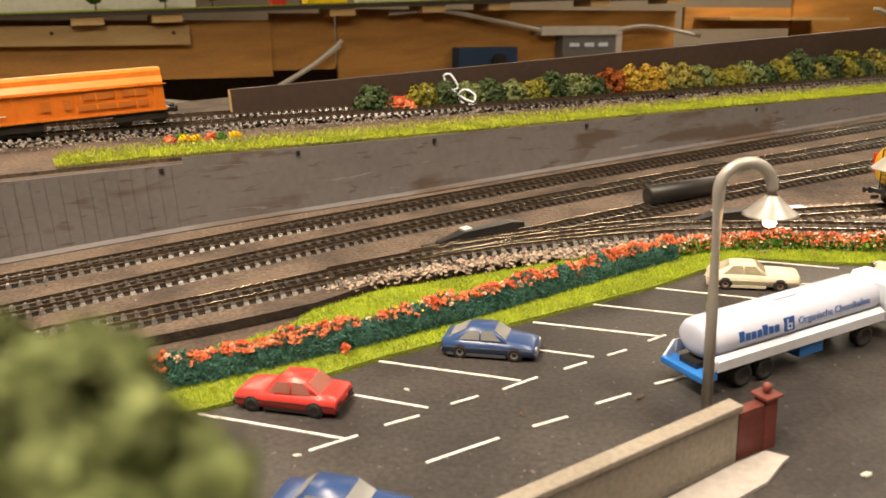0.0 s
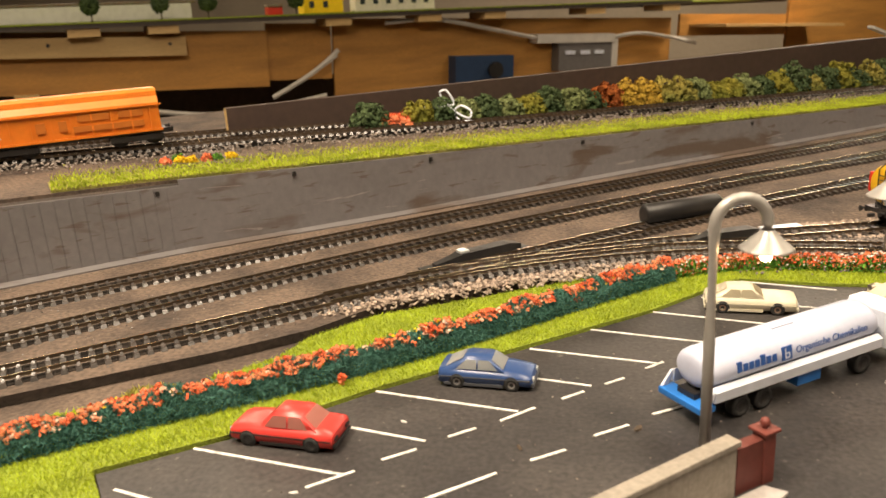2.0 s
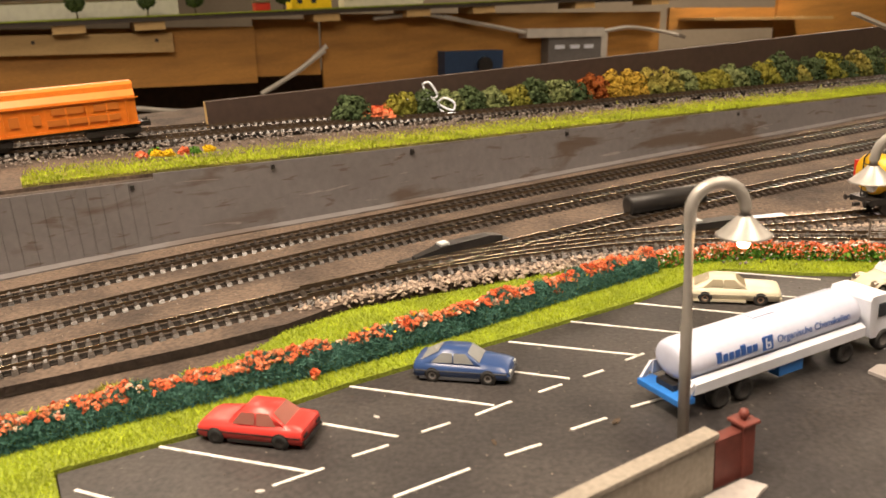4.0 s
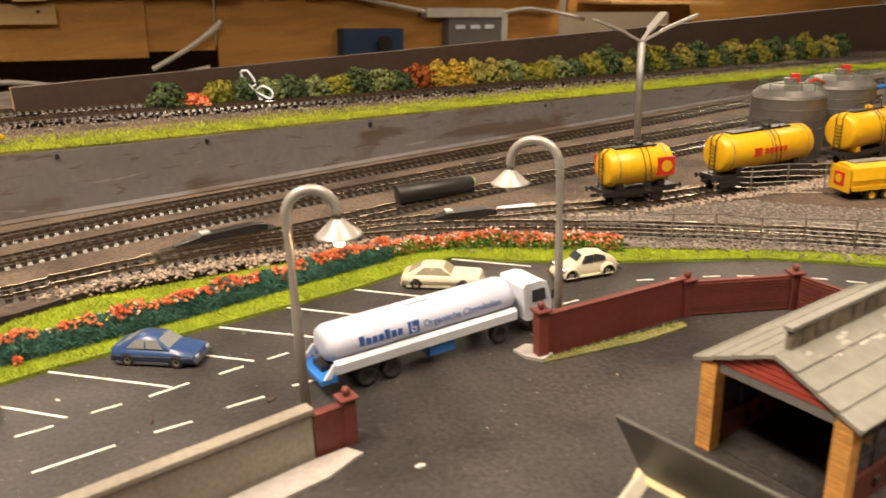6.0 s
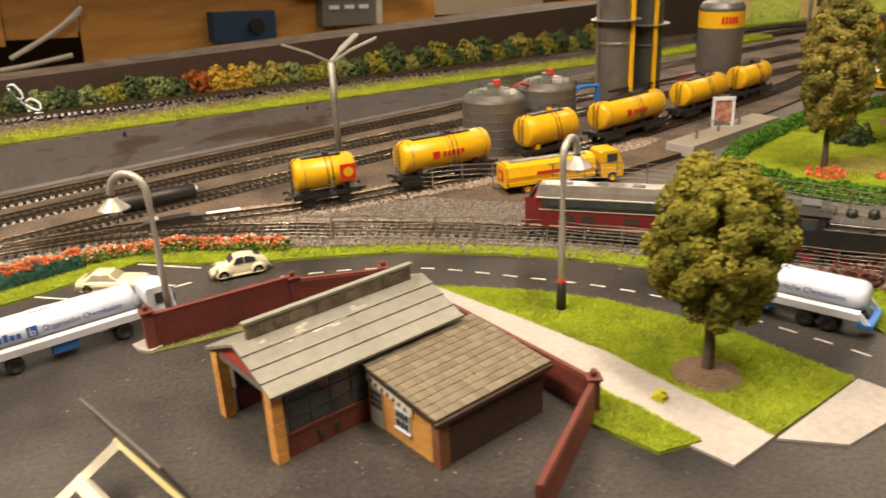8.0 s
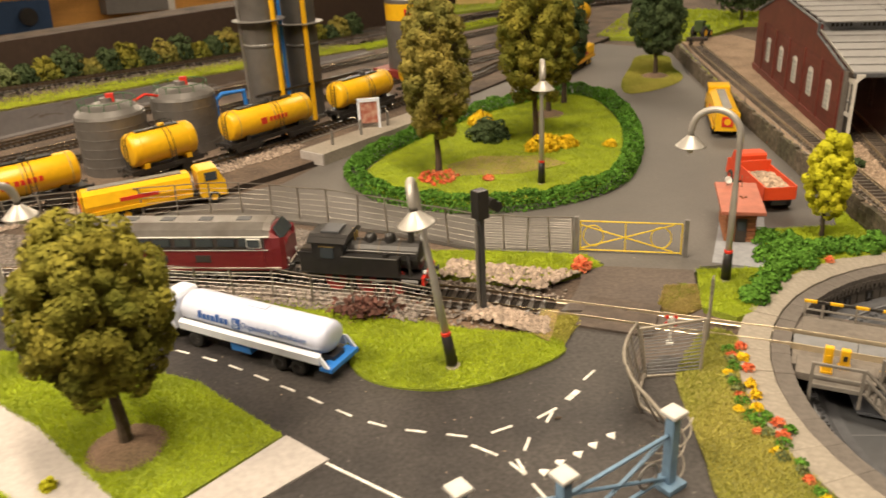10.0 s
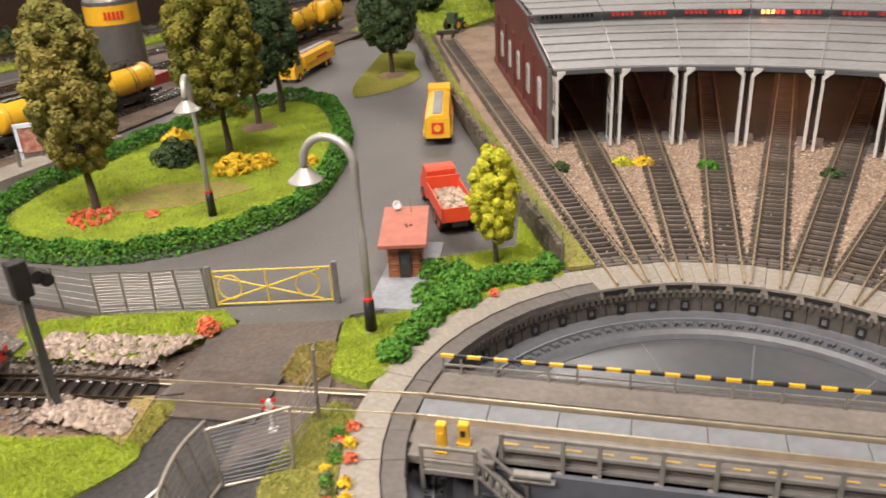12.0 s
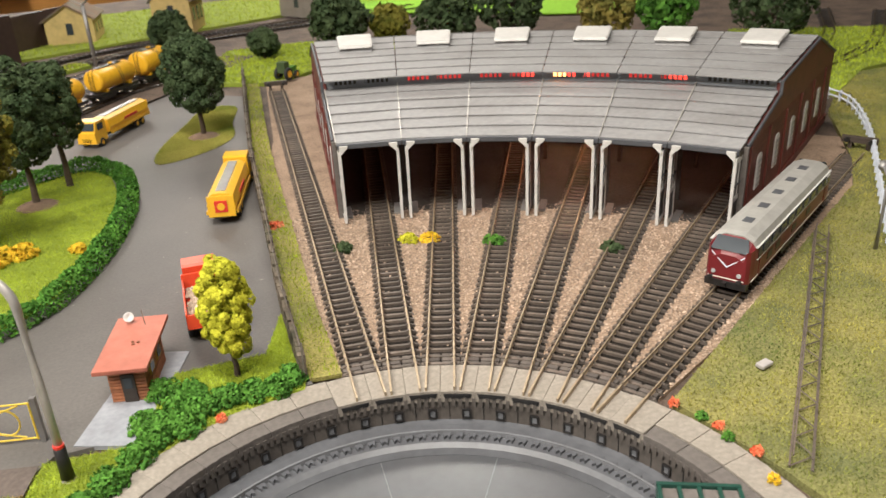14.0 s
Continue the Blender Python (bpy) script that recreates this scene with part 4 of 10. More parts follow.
    bm = bmesh.new()
    for y in (-0.0382, -0.0285):
        for dz in (0.0, 0.0088):
            rod(bm, (-0.1195, y, -0.0028 + dz), (-0.0985, y, -0.0235 + dz), 0.0011, seg=6)
        rod(bm, (-0.0985, y, -0.0240), (-0.0985, y, -0.0147), 0.0010, seg=6)
    for k in range(7):
        box(bm, -0.1185 + 0.0029 * k, -0.1160 + 0.0029 * k, -0.0380, -0.0287, -0.0050 - 0.0029 * k, -0.0040 - 0.0029 * k)
    for k in range(5):
        rod(bm, (-0.117 + 0.0038 * k, -0.0382, -0.0048 - 0.0038 * k), (-0.117 + 0.0038 * k, -0.0382, 0.0040 - 0.0038 * k), 0.0009, seg=5)
    part("stair", bm, beam, b)
    for x, y, w, hh in ((-0.1388, -0.0268, 0.0024, 0.0165), (-0.1298, -0.0195, 0.0026, 0.0120)):
        c = part("control_box", boxed(x - w, x + w, y - 0.0020, y + 0.0020, -0.001, hh, bevel=0.0007), YELLOW, b, "yellow control box")
        part("dial", boxed(x - 0.0011, x + 0.0011, y - 0.0024, y - 0.0019, hh * 0.45, hh * 0.72), BLACK if hh < 0.015 else YELLOW, c)
        part("control_foot", boxed(x - w - 0.0006, x + w + 0.0006, y - 0.0028, y + 0.0026, 0.0, 0.0014), YELLOW, c)
    # the driver's hut: a green frame, glazed walls and roof lights, yellow seats inside
    G = material("dark_green_hut_paint", (0.018, 0.062, 0.045), 0.4, grain=0.1, scale=200, other=(0.012, 0.04, 0.03), mix=0.5, blotch=40)
    x0, x1, y0, y1 = 0.098, 0.134, 0.0295, 0.057
    h = part("hut", boxed(x0, x1, y0, y1, -0.001, 0.0075, bevel=0.0005), G, b, "dark green driver's hut with glazed sides")
    for x in np.linspace(x0 + 0.001, x1 - 0.001, 4):
        for y in (y0 + 0.001, y1 - 0.001):
            part("hut_post", boxed(x - 0.0010, x + 0.0010, y - 0.0010, y + 0.0010, 0.0070, 0.0205), G, h)
    for y in (y0, y1):
        part("hut_beam", boxed(x0 - 0.001, x1 + 0.001, y - 0.0012, y + 0.0012, 0.0180, 0.0215, bevel=0.0004), G, h)
    for x in (x0, x1):
        part("hut_beam", boxed(x - 0.0012, x + 0.0012, y0 + 0.0012, y1 - 0.0012, 0.0180, 0.0215), G, h)
    part("hut_end_panel", boxed(x0 - 0.0004, x0 + 0.0008, y0 + 0.002, y1 - 0.002, 0.007, 0.019), G, h)
    for k in range(5):  # roof bars over pale panes
        x = x0 + (x1 - x0) / 4 * k
        part("roof_bar", boxed(x - 0.0009, x + 0.0009, y0, y1, 0.0213, 0.0235), G, h)
    for k in range(4):
        x = x0 + (x1 - x0) / 4 * k
        part("roof_pane", boxed(x + 0.0010, x + (x1 - x0) / 4 - 0.0010, y0 + 0.001, y1 - 0.001, 0.0212, 0.0222), CONCRETE_DARK, h, "dusty grey roof pane")
    for y in (y0 - 0.0006, y1 + 0.0006):
        part("roof_edge", boxed(x0 - 0.001, x1 + 0.001, y - 0.0010, y + 0.0010, 0.0213, 0.0240, bevel=0.0004), G, h)
    for x in (0.104, 0.115, 0.126):
        part("seat", boxed(x - 0.0038, x + 0.0038, 0.034, 0.046, 0.007, 0.0125, bevel=0.0010), YELLOW, h, "yellow seat")
        part("seat_back", boxed(x - 0.0038, x + 0.0038, 0.0440, 0.0460, 0.0122, 0.0170, bevel=0.0006), YELLOW, h)
    part("hut_step", boxed(0.106, 0.126, 0.0262, 0.0290, -0.001, 0.0035, bevel=0.0006), G, h)
    part("hut_platform", boxed(0.0885, 0.138, 0.0402, 0.060, -0.006, -0.0012), tan, b)
    return t


turntable()

# ---- the locomotive shed ----
RF, DEP = 0.462, 0.385  # front radius and depth
PALE_CAP = material("pale_grey_cap", (0.62, 0.605, 0.575), 0.5, grain=0.06, scale=200, other=(0.48, 0.465, 0.44), mix=0.5, blotch=40)
SLATE_DARK = material("dark_slate_paint", (0.085, 0.088, 0.098), 0.5, grain=0.1, scale=150, blotch=30)
# floor colour darkened to paint in the gloom inside the stalls
STALL_SHADE = material("shaded_stall_floor", (0.045, 0.036, 0.030), 0.9, grain=0.3, scale=300, other=(0.025, 0.02, 0.017), mix=0.7, blotch=25, bump=0.5)


def wedge(a0, a1, prof, bm=None):
    """A ring sector between two directions, with a profile of (radius, z); the sides are straight."""
    bm = bm or bmesh.new()
    A = [bm.verts.new(polar(r / math.cos(radians(a1 - a0) / 2) * math.cos(radians(a1 - a0) / 2), a0, z)) for r, z in prof]
    B = [bm.verts.new(polar(r, a1, z)) for r, z in prof]
    n = len(prof)
    for i in range(n):
        bm.faces.new((A[i], A[(i + 1) % n], B[(i + 1) % n], B[i]))
    bm.faces.new(A[::-1])
    bm.faces.new(B)
    bmesh.ops.recalc_face_normals(bm, faces=bm.faces)
    return bm


def shed():
    s = thing("locomotive_shed", Matrix(), "brick roundhouse shed with grey roof and open stalls", "engine shed")
    step = 7.5
    for i in range(6):
        a1 = 67.2 - step * i
        a0 = a1 - step
        for j in range(6):  # planks of the lower roof
            r0, r1 = RF - 0.014 + 0.0204 * j, RF - 0.014 + 0.0204 * (j + 1) + 0.001
            z0, z1 = 0.0760 + 0.0039 * j, 0.0746 + 0.0039 * (j + 1)
            part("roof_plank", wedge(a0 + 0.05, a1 - 0.05, [(r0, z0), (r1, z1), (r1, z1 - 0.0024), (r0, z0 - 0.0010)]), ROOF_GREY, s)
        part("clerestory", wedge(a0, a1, [(RF + 0.106, 0.094), (RF + 0.109, 0.094), (RF + 0.109, 0.1065), (RF + 0.106, 0.1065)]), material("slate_grey_paint", (0.27, 0.285, 0.31), 0.6, grain=0.1, scale=150, blotch=30) if i == 0 else bpy.data.materials["slate_grey_paint"], s)
        for j in range(12):  # vents
            b0 = a0 + 0.9 + (step - 1.8) / 12 * j
            part("vent", wedge(b0, b0 + (step - 1.8) / 12 * 0.6, [(RF + 0.1048, 0.1015), (RF + 0.1062, 0.1015), (RF + 0.1062, 0.1052), (RF + 0.1048, 0.1052)]), (ORANGE_GLOW if (i == 3 and j > 8) else RED_GLOW if (i == 3 and j > 3) or (i == 4 and j < 4) or (i == 2 and j < 3) else RED_DIM if 1 <= i <= 4 else BLACK), s)
        for j in range(6):  # planks of the upper roof
            r0 = RF + 0.094 + 0.0297 * j
            r1 = r0 + 0.0311
            z0, z1 = 0.1090 + 0.0018 * j, 0.1076 + 0.0018 * (j + 1)
            part("roof_plank", wedge(a0 + 0.04, a1 - 0.04, [(r0, z0), (r1, z1), (r1, z1 - 0.0022), (r0, z0 - 0.0012)]), ROOF_GREY, s)
        part("rear_roof", wedge(a0 + 0.04, a1 - 0.04, [(RF + 0.272, 0.1195), (RF + DEP + 0.012, 0.084), (RF + DEP + 0.012, 0.081), (RF + 0.272, 0.1165)]), ROOF_GREY, s)
        mid = (a0 + a1) / 2
        d = 1.55
        sk = part("skylight", wedge(mid - d, mid + d, [(RF + 0.205, 0.114), (RF + 0.262, 0.1175), (RF + 0.260, 0.1215), (RF + 0.207, 0.1185)]), ROOF_GREY, s, "raised roof ventilator")
        bm = wedge(mid - d * 1.04, mid + d * 1.04, [(RF + 0.203, 0.1190), (RF + 0.264, 0.1222), (RF + 0.262, 0.1258), (RF + 0.205, 0.1228)])
        bmesh.ops.bevel(bm, geom=bm.edges[:], offset=0.0011, segments=2, affect="EDGES")
        part("ventilator_cap", bm, PALE_CAP, sk, "pale rounded cap")
        part("bay_strip", wedge(a1 - 0.06, a1 + 0.06, [(RF - 0.014, 0.0768), (RF + 0.106, 0.0994), (RF + 0.106, 0.0975), (RF - 0.014, 0.0745)]), LAMP_GREY, s)
        part("gutter", wedge(a0 + 0.05, a1 - 0.05, [(RF - 0.0185, 0.0715), (RF - 0.013, 0.0715), (RF - 0.013, 0.0752), (RF - 0.0185, 0.0752)]), SLATE_DARK, s)
        part("eaves_board", wedge(a0, a1, [(RF - 0.012, 0.069), (RF + 0.002, 0.069), (RF + 0.002, 0.0738), (RF - 0.012, 0.0738)]), WOOD_DARK, s)
        # lintel over the opening, tie beam and the rear wall
        part("lintel", wedge(a0, a1, [(RF + 0.002, 0.066), (RF + 0.006, 0.066), (RF + 0.006, 0.075), (RF + 0.002, 0.075)]), WOOD_DARK, s)
        part("rear_wall", wedge(a0, a1, [(RF + DEP - 0.004, -0.001), (RF + DEP, -0.001), (RF + DEP, 0.083), (RF + DEP - 0.004, 0.083)]), BRICK_RED, s)
        part("stall_floor", wedge(a0, a1, [(RF + 0.002, -0.004), (RF + DEP, -0.004), (RF + DEP, 0.0004), (RF + 0.002, 0.0004)]), STALL_SHADE, s, "stall floor with the interior's shade painted in")
    for i in range(7):
        a = 67.2 - step * i
        m = pose(*polar(RF, a), 0, 0, a)
        if 0 < i < 6:
            for k in range(3):
                part("roof_post", boxed(0.05 + 0.1 * k - 0.002, 0.05 + 0.1 * k + 0.002, -0.002, 0.002, 0, 0.078), WOOD_DARK, s, at=m)
        # open door leaves seen on edge, white frames with dark panels
        for sgn in ((-1, 1) if 0 < i < 6 else ((-1,) if i == 0 else (1,))):
            off = 0.0040 * sgn if 0 < i < 6 else 0.002 * sgn
            leaf = part("door", boxed(-0.020, 0.004, off - 0.0006, off + 0.0006, 0.001, 0.068), BLACK, s, "open white-framed stall door", at=m)
            bm = bmesh.new()
            for x0, x1, z0, z1 in ((-0.0205, -0.0170, 0.001, 0.069), (0.001, 0.0045, 0.001, 0.069), (-0.017, 0.001, 0.001, 0.005), (-0.017, 0.001, 0.030, 0.034), (-0.017, 0.001, 0.064, 0.069), (-0.0095, -0.0075, 0.034, 0.064)):
                box(bm, x0, x1, off - 0.0013, off + 0.0013, z0, z1)
            part("door_frame", bm, PALE_CAP, leaf)
            part("door_footing", boxed(-0.006, 0.020, off + sgn * 0.0012, off + sgn * 0.0075, -0.0005, 0.0022, bevel=0.0004), STEEL_DULL, s, "grey door footing", at=m)
            part("door_strap", boxed(-0.0195, 0.002, off - 0.0017, off + 0.0017, 0.044, 0.0455), SLATE_DARK, leaf)
            bm = bmesh.new()
            prism(bm, [(0, 0.066), (0.0075 * sgn, 0.073), (0.0075 * sgn, 0.0745), (0, 0.0745)], -0.022, -0.018, m=pose(0, 0, 0, 90, 0, 90))
            part("bracket", bm, PALE_CAP, s, at=m @ pose(0, off, 0))
    for i, a in ((0, 67.2), (6, 22.2)):
        m = pose(*polar(RF, a), 0, 0, a)
        sg = 1 if i == 0 else -1
        prof = [(0.0, 0.0), (0.0, 0.073), (0.104, 0.093), (0.104, 0.104), (0.272, 0.1155), (DEP, 0.082), (DEP, 0.0)]
        w = part("end_wall", slabbed(prof, -0.002, 0.002), BRICK_RED, s, "red brick end wall", at=m)
        for k in range(5):
            x = 0.045 + 0.066 * k
            wn = part("window", slabbed([(x - 0.0085, 0.024), (x - 0.0085, 0.052)] + [(x - 0.0085 * math.cos(q), 0.052 + 0.004 * math.sin(q)) for q in (0.6, 1.2, 1.9, 2.5)] + [(x + 0.0085, 0.052), (x + 0.0085, 0.024)], sg * 0.0026 - 0.0006, sg * 0.0026 + 0.0006), PALE_CAP, w, "arched pale window")
            bm = bmesh.new()
            for q in range(3):
                for z in range(5):
                    box(bm, x - 0.0066 + 0.0046 * q, x - 0.0028 + 0.0046 * q, sg * 0.0033 - 0.0003, sg * 0.0033 + 0.0003, 0.0258 + 0.0052 * z, 0.0300 + 0.0052 * z)
            part("pane", bm, WIN_GREY, wn)
        bm = bmesh.new()
        for k in range(7):
            x = 0.012 + 0.066 * k - 0.002
            if x < DEP:
                box(bm, x - 0.0025, x + 0.0025, sg * 0.0029 - 0.001, sg * 0.0029 + 0.001, 0.0, 0.072)
        box(bm, 0, DEP, sg * 0.0029 - 0.001, sg * 0.0029 + 0.001, 0.0, 0.008)
        part("pilaster", bm, BRICK_RED, w)
        bm = bmesh.new()
        for z in range(22):
            box(bm, 0.002, DEP - 0.002, sg * 0.0021 - 0.0002, sg * 0.0021 + 0.0002, 0.009 + 0.0029 * z, 0.0112 + 0.0029 * z)
        part("brick_course", bm, BRICK_RED, w)
        part("verge_trim", tubed([(x, sg * 0.0022, z + 0.0012) for x, z in prof[1:6]], 0.0016, 6), SLATE_DARK, w)
        part("corner_trim", boxed(-0.003, 0.001, -0.0035, 0.0035, 0, 0.074), CONCRETE_DARK, s, at=m)
    return s


shed()


def buffer_stop(r, a):
    t = thing("buffer_stop", pose(*polar(r, a), 0, 0, a), "dark timber buffer stop at the track end", "buffer stop", "buffer stops")
    part("beam", boxed(-0.003, 0.003, -0.018, 0.018, 0.009, 0.016, bevel=0.0008), WOOD_DARK, t)
    for s in (-1, 1):
        part("post", boxed(-0.002, 0.002, s * 0.009 - 0.002, s * 0.009 + 0.002, 0.0, 0.015), WOOD_DARK, t)
        part("strut", rodded((0.015, s * 0.009, 0.001), (0, s * 0.009, 0.012), 0.0015, seg=6), WOOD_DARK, t)
        part("buffer", rodded((-0.003, s * 0.012, 0.0125), (-0.007, s * 0.012, 0.0125), 0.0028, seg=10), BLACK, t)


buffer_stop(1.03, 70.3)
buffer_stop(0.735, 17.8)

# ---- the grey wall and the upper deck ----


def upper(x):
    """The upper deck's height."""
    return 0.0545 - 0.047 * (x - 0.02)


WALL = [(-0.75, 0.30), (-0.42, 0.44), (-0.138, 0.640), (0.018, 0.738), (0.129, 0.815), (0.29, 0.925), (0.5, 1.065), (0.68, 1.185), (1.0, 1.39)]


def grey_wall():
    s = thing("retaining_wall", Matrix(), "grey painted cardboard retaining wall with stains", "retaining wall", kind="structure")
    cuts = [0, 2, 3, 5, 6, 8]
    for i0, i1 in zip(cuts, cuts[1:]):
        L = smooth_line(WALL[i0 : i1 + 1], 0.03)
        d = np.gradient(L, axis=0)
        d /= np.linalg.norm(d, axis=1)[:, None]
        nrm = np.c_[-d[:, 1], d[:, 0]]
        bm = bmesh.new()
        rings = []
        for p, q in zip(L, nrm):
            z = upper(p[0]) - (0.005 if i0 == 0 else 0)
            f = p
            rings.append([bm.verts.new((f[0] - q[0] * 0.004, f[1] - q[1] * 0.004, DECK)), bm.verts.new((f[0], f[1], z)), bm.verts.new((f[0] + q[0] * 0.003, f[1] + q[1] * 0.003, z)), bm.verts.new((f[0] + q[0] * 0.003, f[1] + q[1] * 0.003, DECK))])
        for A, B in zip(rings, rings[1:]):
            for k in range(4):
                bm.faces.new((A[k], A[(k + 1) % 4], B[(k + 1) % 4], B[k]))
        bm.faces.new(rings[0])
        bm.faces.new(rings[-1][::-1])
        bmesh.ops.recalc_face_normals(bm, faces=bm.faces)
        part("wall_panel", bm, CARD_GREY, s)
        if i0 == 0:  # corrugations of the card
            R = smooth_line(WALL[0:3], 0.0105)
            g = np.gradient(R, axis=0)
            g /= np.linalg.norm(g, axis=1)[:, None]
            for p, q in zip(R[25:-1], np.c_[-g[:, 1], g[:, 0]][25:-1]):
                part("corrugation", rodded((p[0] - q[0] * 0.0041, p[1] - q[1] * 0.0041, DECK), (p[0] - q[0] * 0.0002, p[1] - q[1] * 0.0002, upper(p[0]) - 0.0055), 0.0007, seg=5), CARD_GREY, s)
    for x, y in ((-0.235, 0.571), (-0.152, 0.629), (-0.055, 0.690), (0.055, 0.762), (0.20, 0.862), (0.40, 0.998)):
        part("staple", boxed(-0.0016, 0.0016, -0.0012, 0.0006, -0.0062, -0.0022, m=pose(x, y, upper(x) - (0.005 if x < -0.14 else 0), 0, 0, 33)), BLACK, s)


grey_wall()
W = smooth_line(WALL, 0.02)


def ribbon(line, half, lift, mat, name, label, category, zf=upper, depth=0.003):
    """A strip laid along a line on the upper deck."""
    L = np.array(line)
    d = np.gradient(L, axis=0)
    d /= np.linalg.norm(d, axis=1)[:, None]
    n = np.c_[-d[:, 1], d[:, 0]]
    bm = bmesh.new()
    rings = []
    for p, q in zip(L, n):
        z = zf(p[0]) + lift
        a, b = p + q * half[0], p + q * half[1]
        rings.append([bm.verts.new((*a, z)), bm.verts.new((*b, z)), bm.verts.new((*b, z - depth)), bm.verts.new((*a, z - depth))])
    for A, B in zip(rings, rings[1:]):
        for k in range(4):
            bm.faces.new((A[k], A[(k + 1) % 4], B[(k + 1) % 4], B[k]))
    bm.faces.new(rings[0])
    bm.faces.new(rings[-1][::-1])
    bmesh.ops.recalc_face_normals(bm, faces=bm.faces)
    return setting(name, bm, mat, label, category)


ribbon(W, (0.003, 0.30), 0.0, BOARD_MUD, "upper_deck", "brown upper track deck", "baseboard")
ribbon(W, (-0.018, -0.0035), 0.0, CARD_GREY, "wall_foot_strip", "grey card strip at the wall's foot", "strip", zf=lambda x: DECK + 0.0012)
WG = smooth_line([(-0.215, 0.585)] + WALL[2:], 0.02)
ribbon(WG, (0.0035, 0.038), 0.003, TURF_DRY, "upper_lawn", "green strip along the wall's top", "lawn")
nG = 30000
k = RNG.integers(0, len(WG) - 1, nG)
f = RNG.uniform(0, 1, (nG, 1))
Q = WG[k] * (1 - f) + WG[k + 1] * f + np.c_[-0.55 * np.ones(nG), 0.835 * np.ones(nG)] * np.abs(RNG.normal(0.0, 0.026, (nG, 1)))
blades("upper_lawn_grass", Q, upper(Q[:, 0]) + 0.003, 0.0022, BLADES, "short bright yellow-green grass fibres", RNG, 1.4, 0.0005)
k = RNG.integers(0, len(WG) - 1, 16000)
f = RNG.uniform(0, 1, (16000, 1))
Q = WG[k] * (1 - f) + WG[k + 1] * f + np.c_[-0.55 * np.ones(16000), 0.835 * np.ones(16000)] * RNG.uniform(0.0, 0.07, (16000, 1))
blades("upper_dry_grass", Q, upper(Q[:, 0]) + 0.002, 0.0026, BLADES_DRY, "short dry grass fibres between lawn and ballast", RNG, 1.0, 0.0004)
UP = [(-0.735, 0.43), (-0.334, 0.69), (-0.12, 0.832), (0.117, 0.968), (0.32, 1.097), (0.533, 1.228), (0.766, 1.375), (1.3, 1.71)]
for o, nm in ((0.0, "upper_line"), (0.056, "upper_line_by_the_board")):
    pts = [(x - 0.53 * o, y + 0.85 * o) for x, y in UP]
    track(nm, pts, [upper(p[0]) + 0.001 for p in pts], "tarnished track on the upper deck")
nB = 13000
L = smooth_line(UP, 0.02)
k = RNG.integers(0, len(L) - 1, nB)
Q = L[k] + np.c_[-0.53 * np.ones(nB), 0.85 * np.ones(nB)] * RNG.uniform(-0.055, 0.085, (nB, 1)) + RNG.normal(0, 0.006, (nB, 2))
pebbles("upper_ballast", Q, upper(Q[:, 0]) + 0.001, 0.0018, GRAVEL_GREY, "grey ballast under the upper tracks", RNG, "ballast")

# ---- parking lot: lines, cars, lorries ----


def stripe(bm, a, b, w=0.0011, z=0.0004):
    a, b = Vector((*a, 0)), Vector((*b, 0))
    d = (b - a).normalized()
    n = Vector((-d.y, d.x, 0)) * w
    prism(bm, [(a - n)[:2], (b - n)[:2], (b + n)[:2], (a + n)[:2]], -0.0005, z)


def marking(name, lines, label, w=0.0008):
    t = thing(name, Matrix(), label, "road marking", kind="structure")
    for a, b in lines:
        bm = bmesh.new()
        stripe(bm, a, b, w)
        part("painted_line", bm, MARKING, t)


marking("parking_lines", [((-0.018, 0.303), (0.03, 0.288)), ((0.003, 0.336), (0.078, 0.318)), ((0.04, 0.366), (0.110, 0.346)), ((0.077, 0.393), (0.151, 0.374)), ((0.117, 0.420), (0.187, 0.401)),
        ((0.155, 0.445), (0.223, 0.427)), ((0.190, 0.472), (0.252, 0.454)), ((0.229, 0.499), (0.300, 0.477)), ((0.262, 0.523), (0.333, 0.502)), ((0.292, 0.552), (0.347, 0.534)),
        ((0.065, 0.308), (0.083, 0.321)), ((0.143, 0.365), (0.159, 0.378))], "thin white painted lines between parking bays")
marking("aisle_lines", [((0.093, 0.330), (0.107, 0.339)), ((0.120, 0.350), (0.132, 0.358)), ((0.172, 0.387), (0.183, 0.395)), ((0.194, 0.403), (0.204, 0.410)), ((0.216, 0.421), (0.226, 0.429)), ((0.238, 0.437), (0.249, 0.445)),
        ((0.262, 0.452), (0.272, 0.459)), ((0.285, 0.467), (0.296, 0.474)), ((0.308, 0.482), (0.318, 0.489)), ((0.334, 0.499), (0.345, 0.506)),
        ((0.116, 0.302), (0.144, 0.322)), ((0.158, 0.332), (0.173, 0.341)), ((0.186, 0.353), (0.202, 0.363)), ((0.214, 0.373), (0.229, 0.381)), ((0.30, 0.43), (0.315, 0.439)), ((0.357, 0.466), (0.372, 0.474))], "broken white line along the parking aisle")
ROAD = smooth_line([(0.414, 0.504), (0.47, 0.508), (0.53, 0.500), (0.593, 0.473), (0.66, 0.440), (0.72, 0.393), (0.766, 0.341), (0.806, 0.293), (0.85, 0.266)], 0.011)
marking("road_centre_line", [(tuple(ROAD[i][:2]), tuple(ROAD[i + 1][:2])) for i in range(0, len(ROAD) - 1, 2)], "broken white centre line of the road", 0.0007)
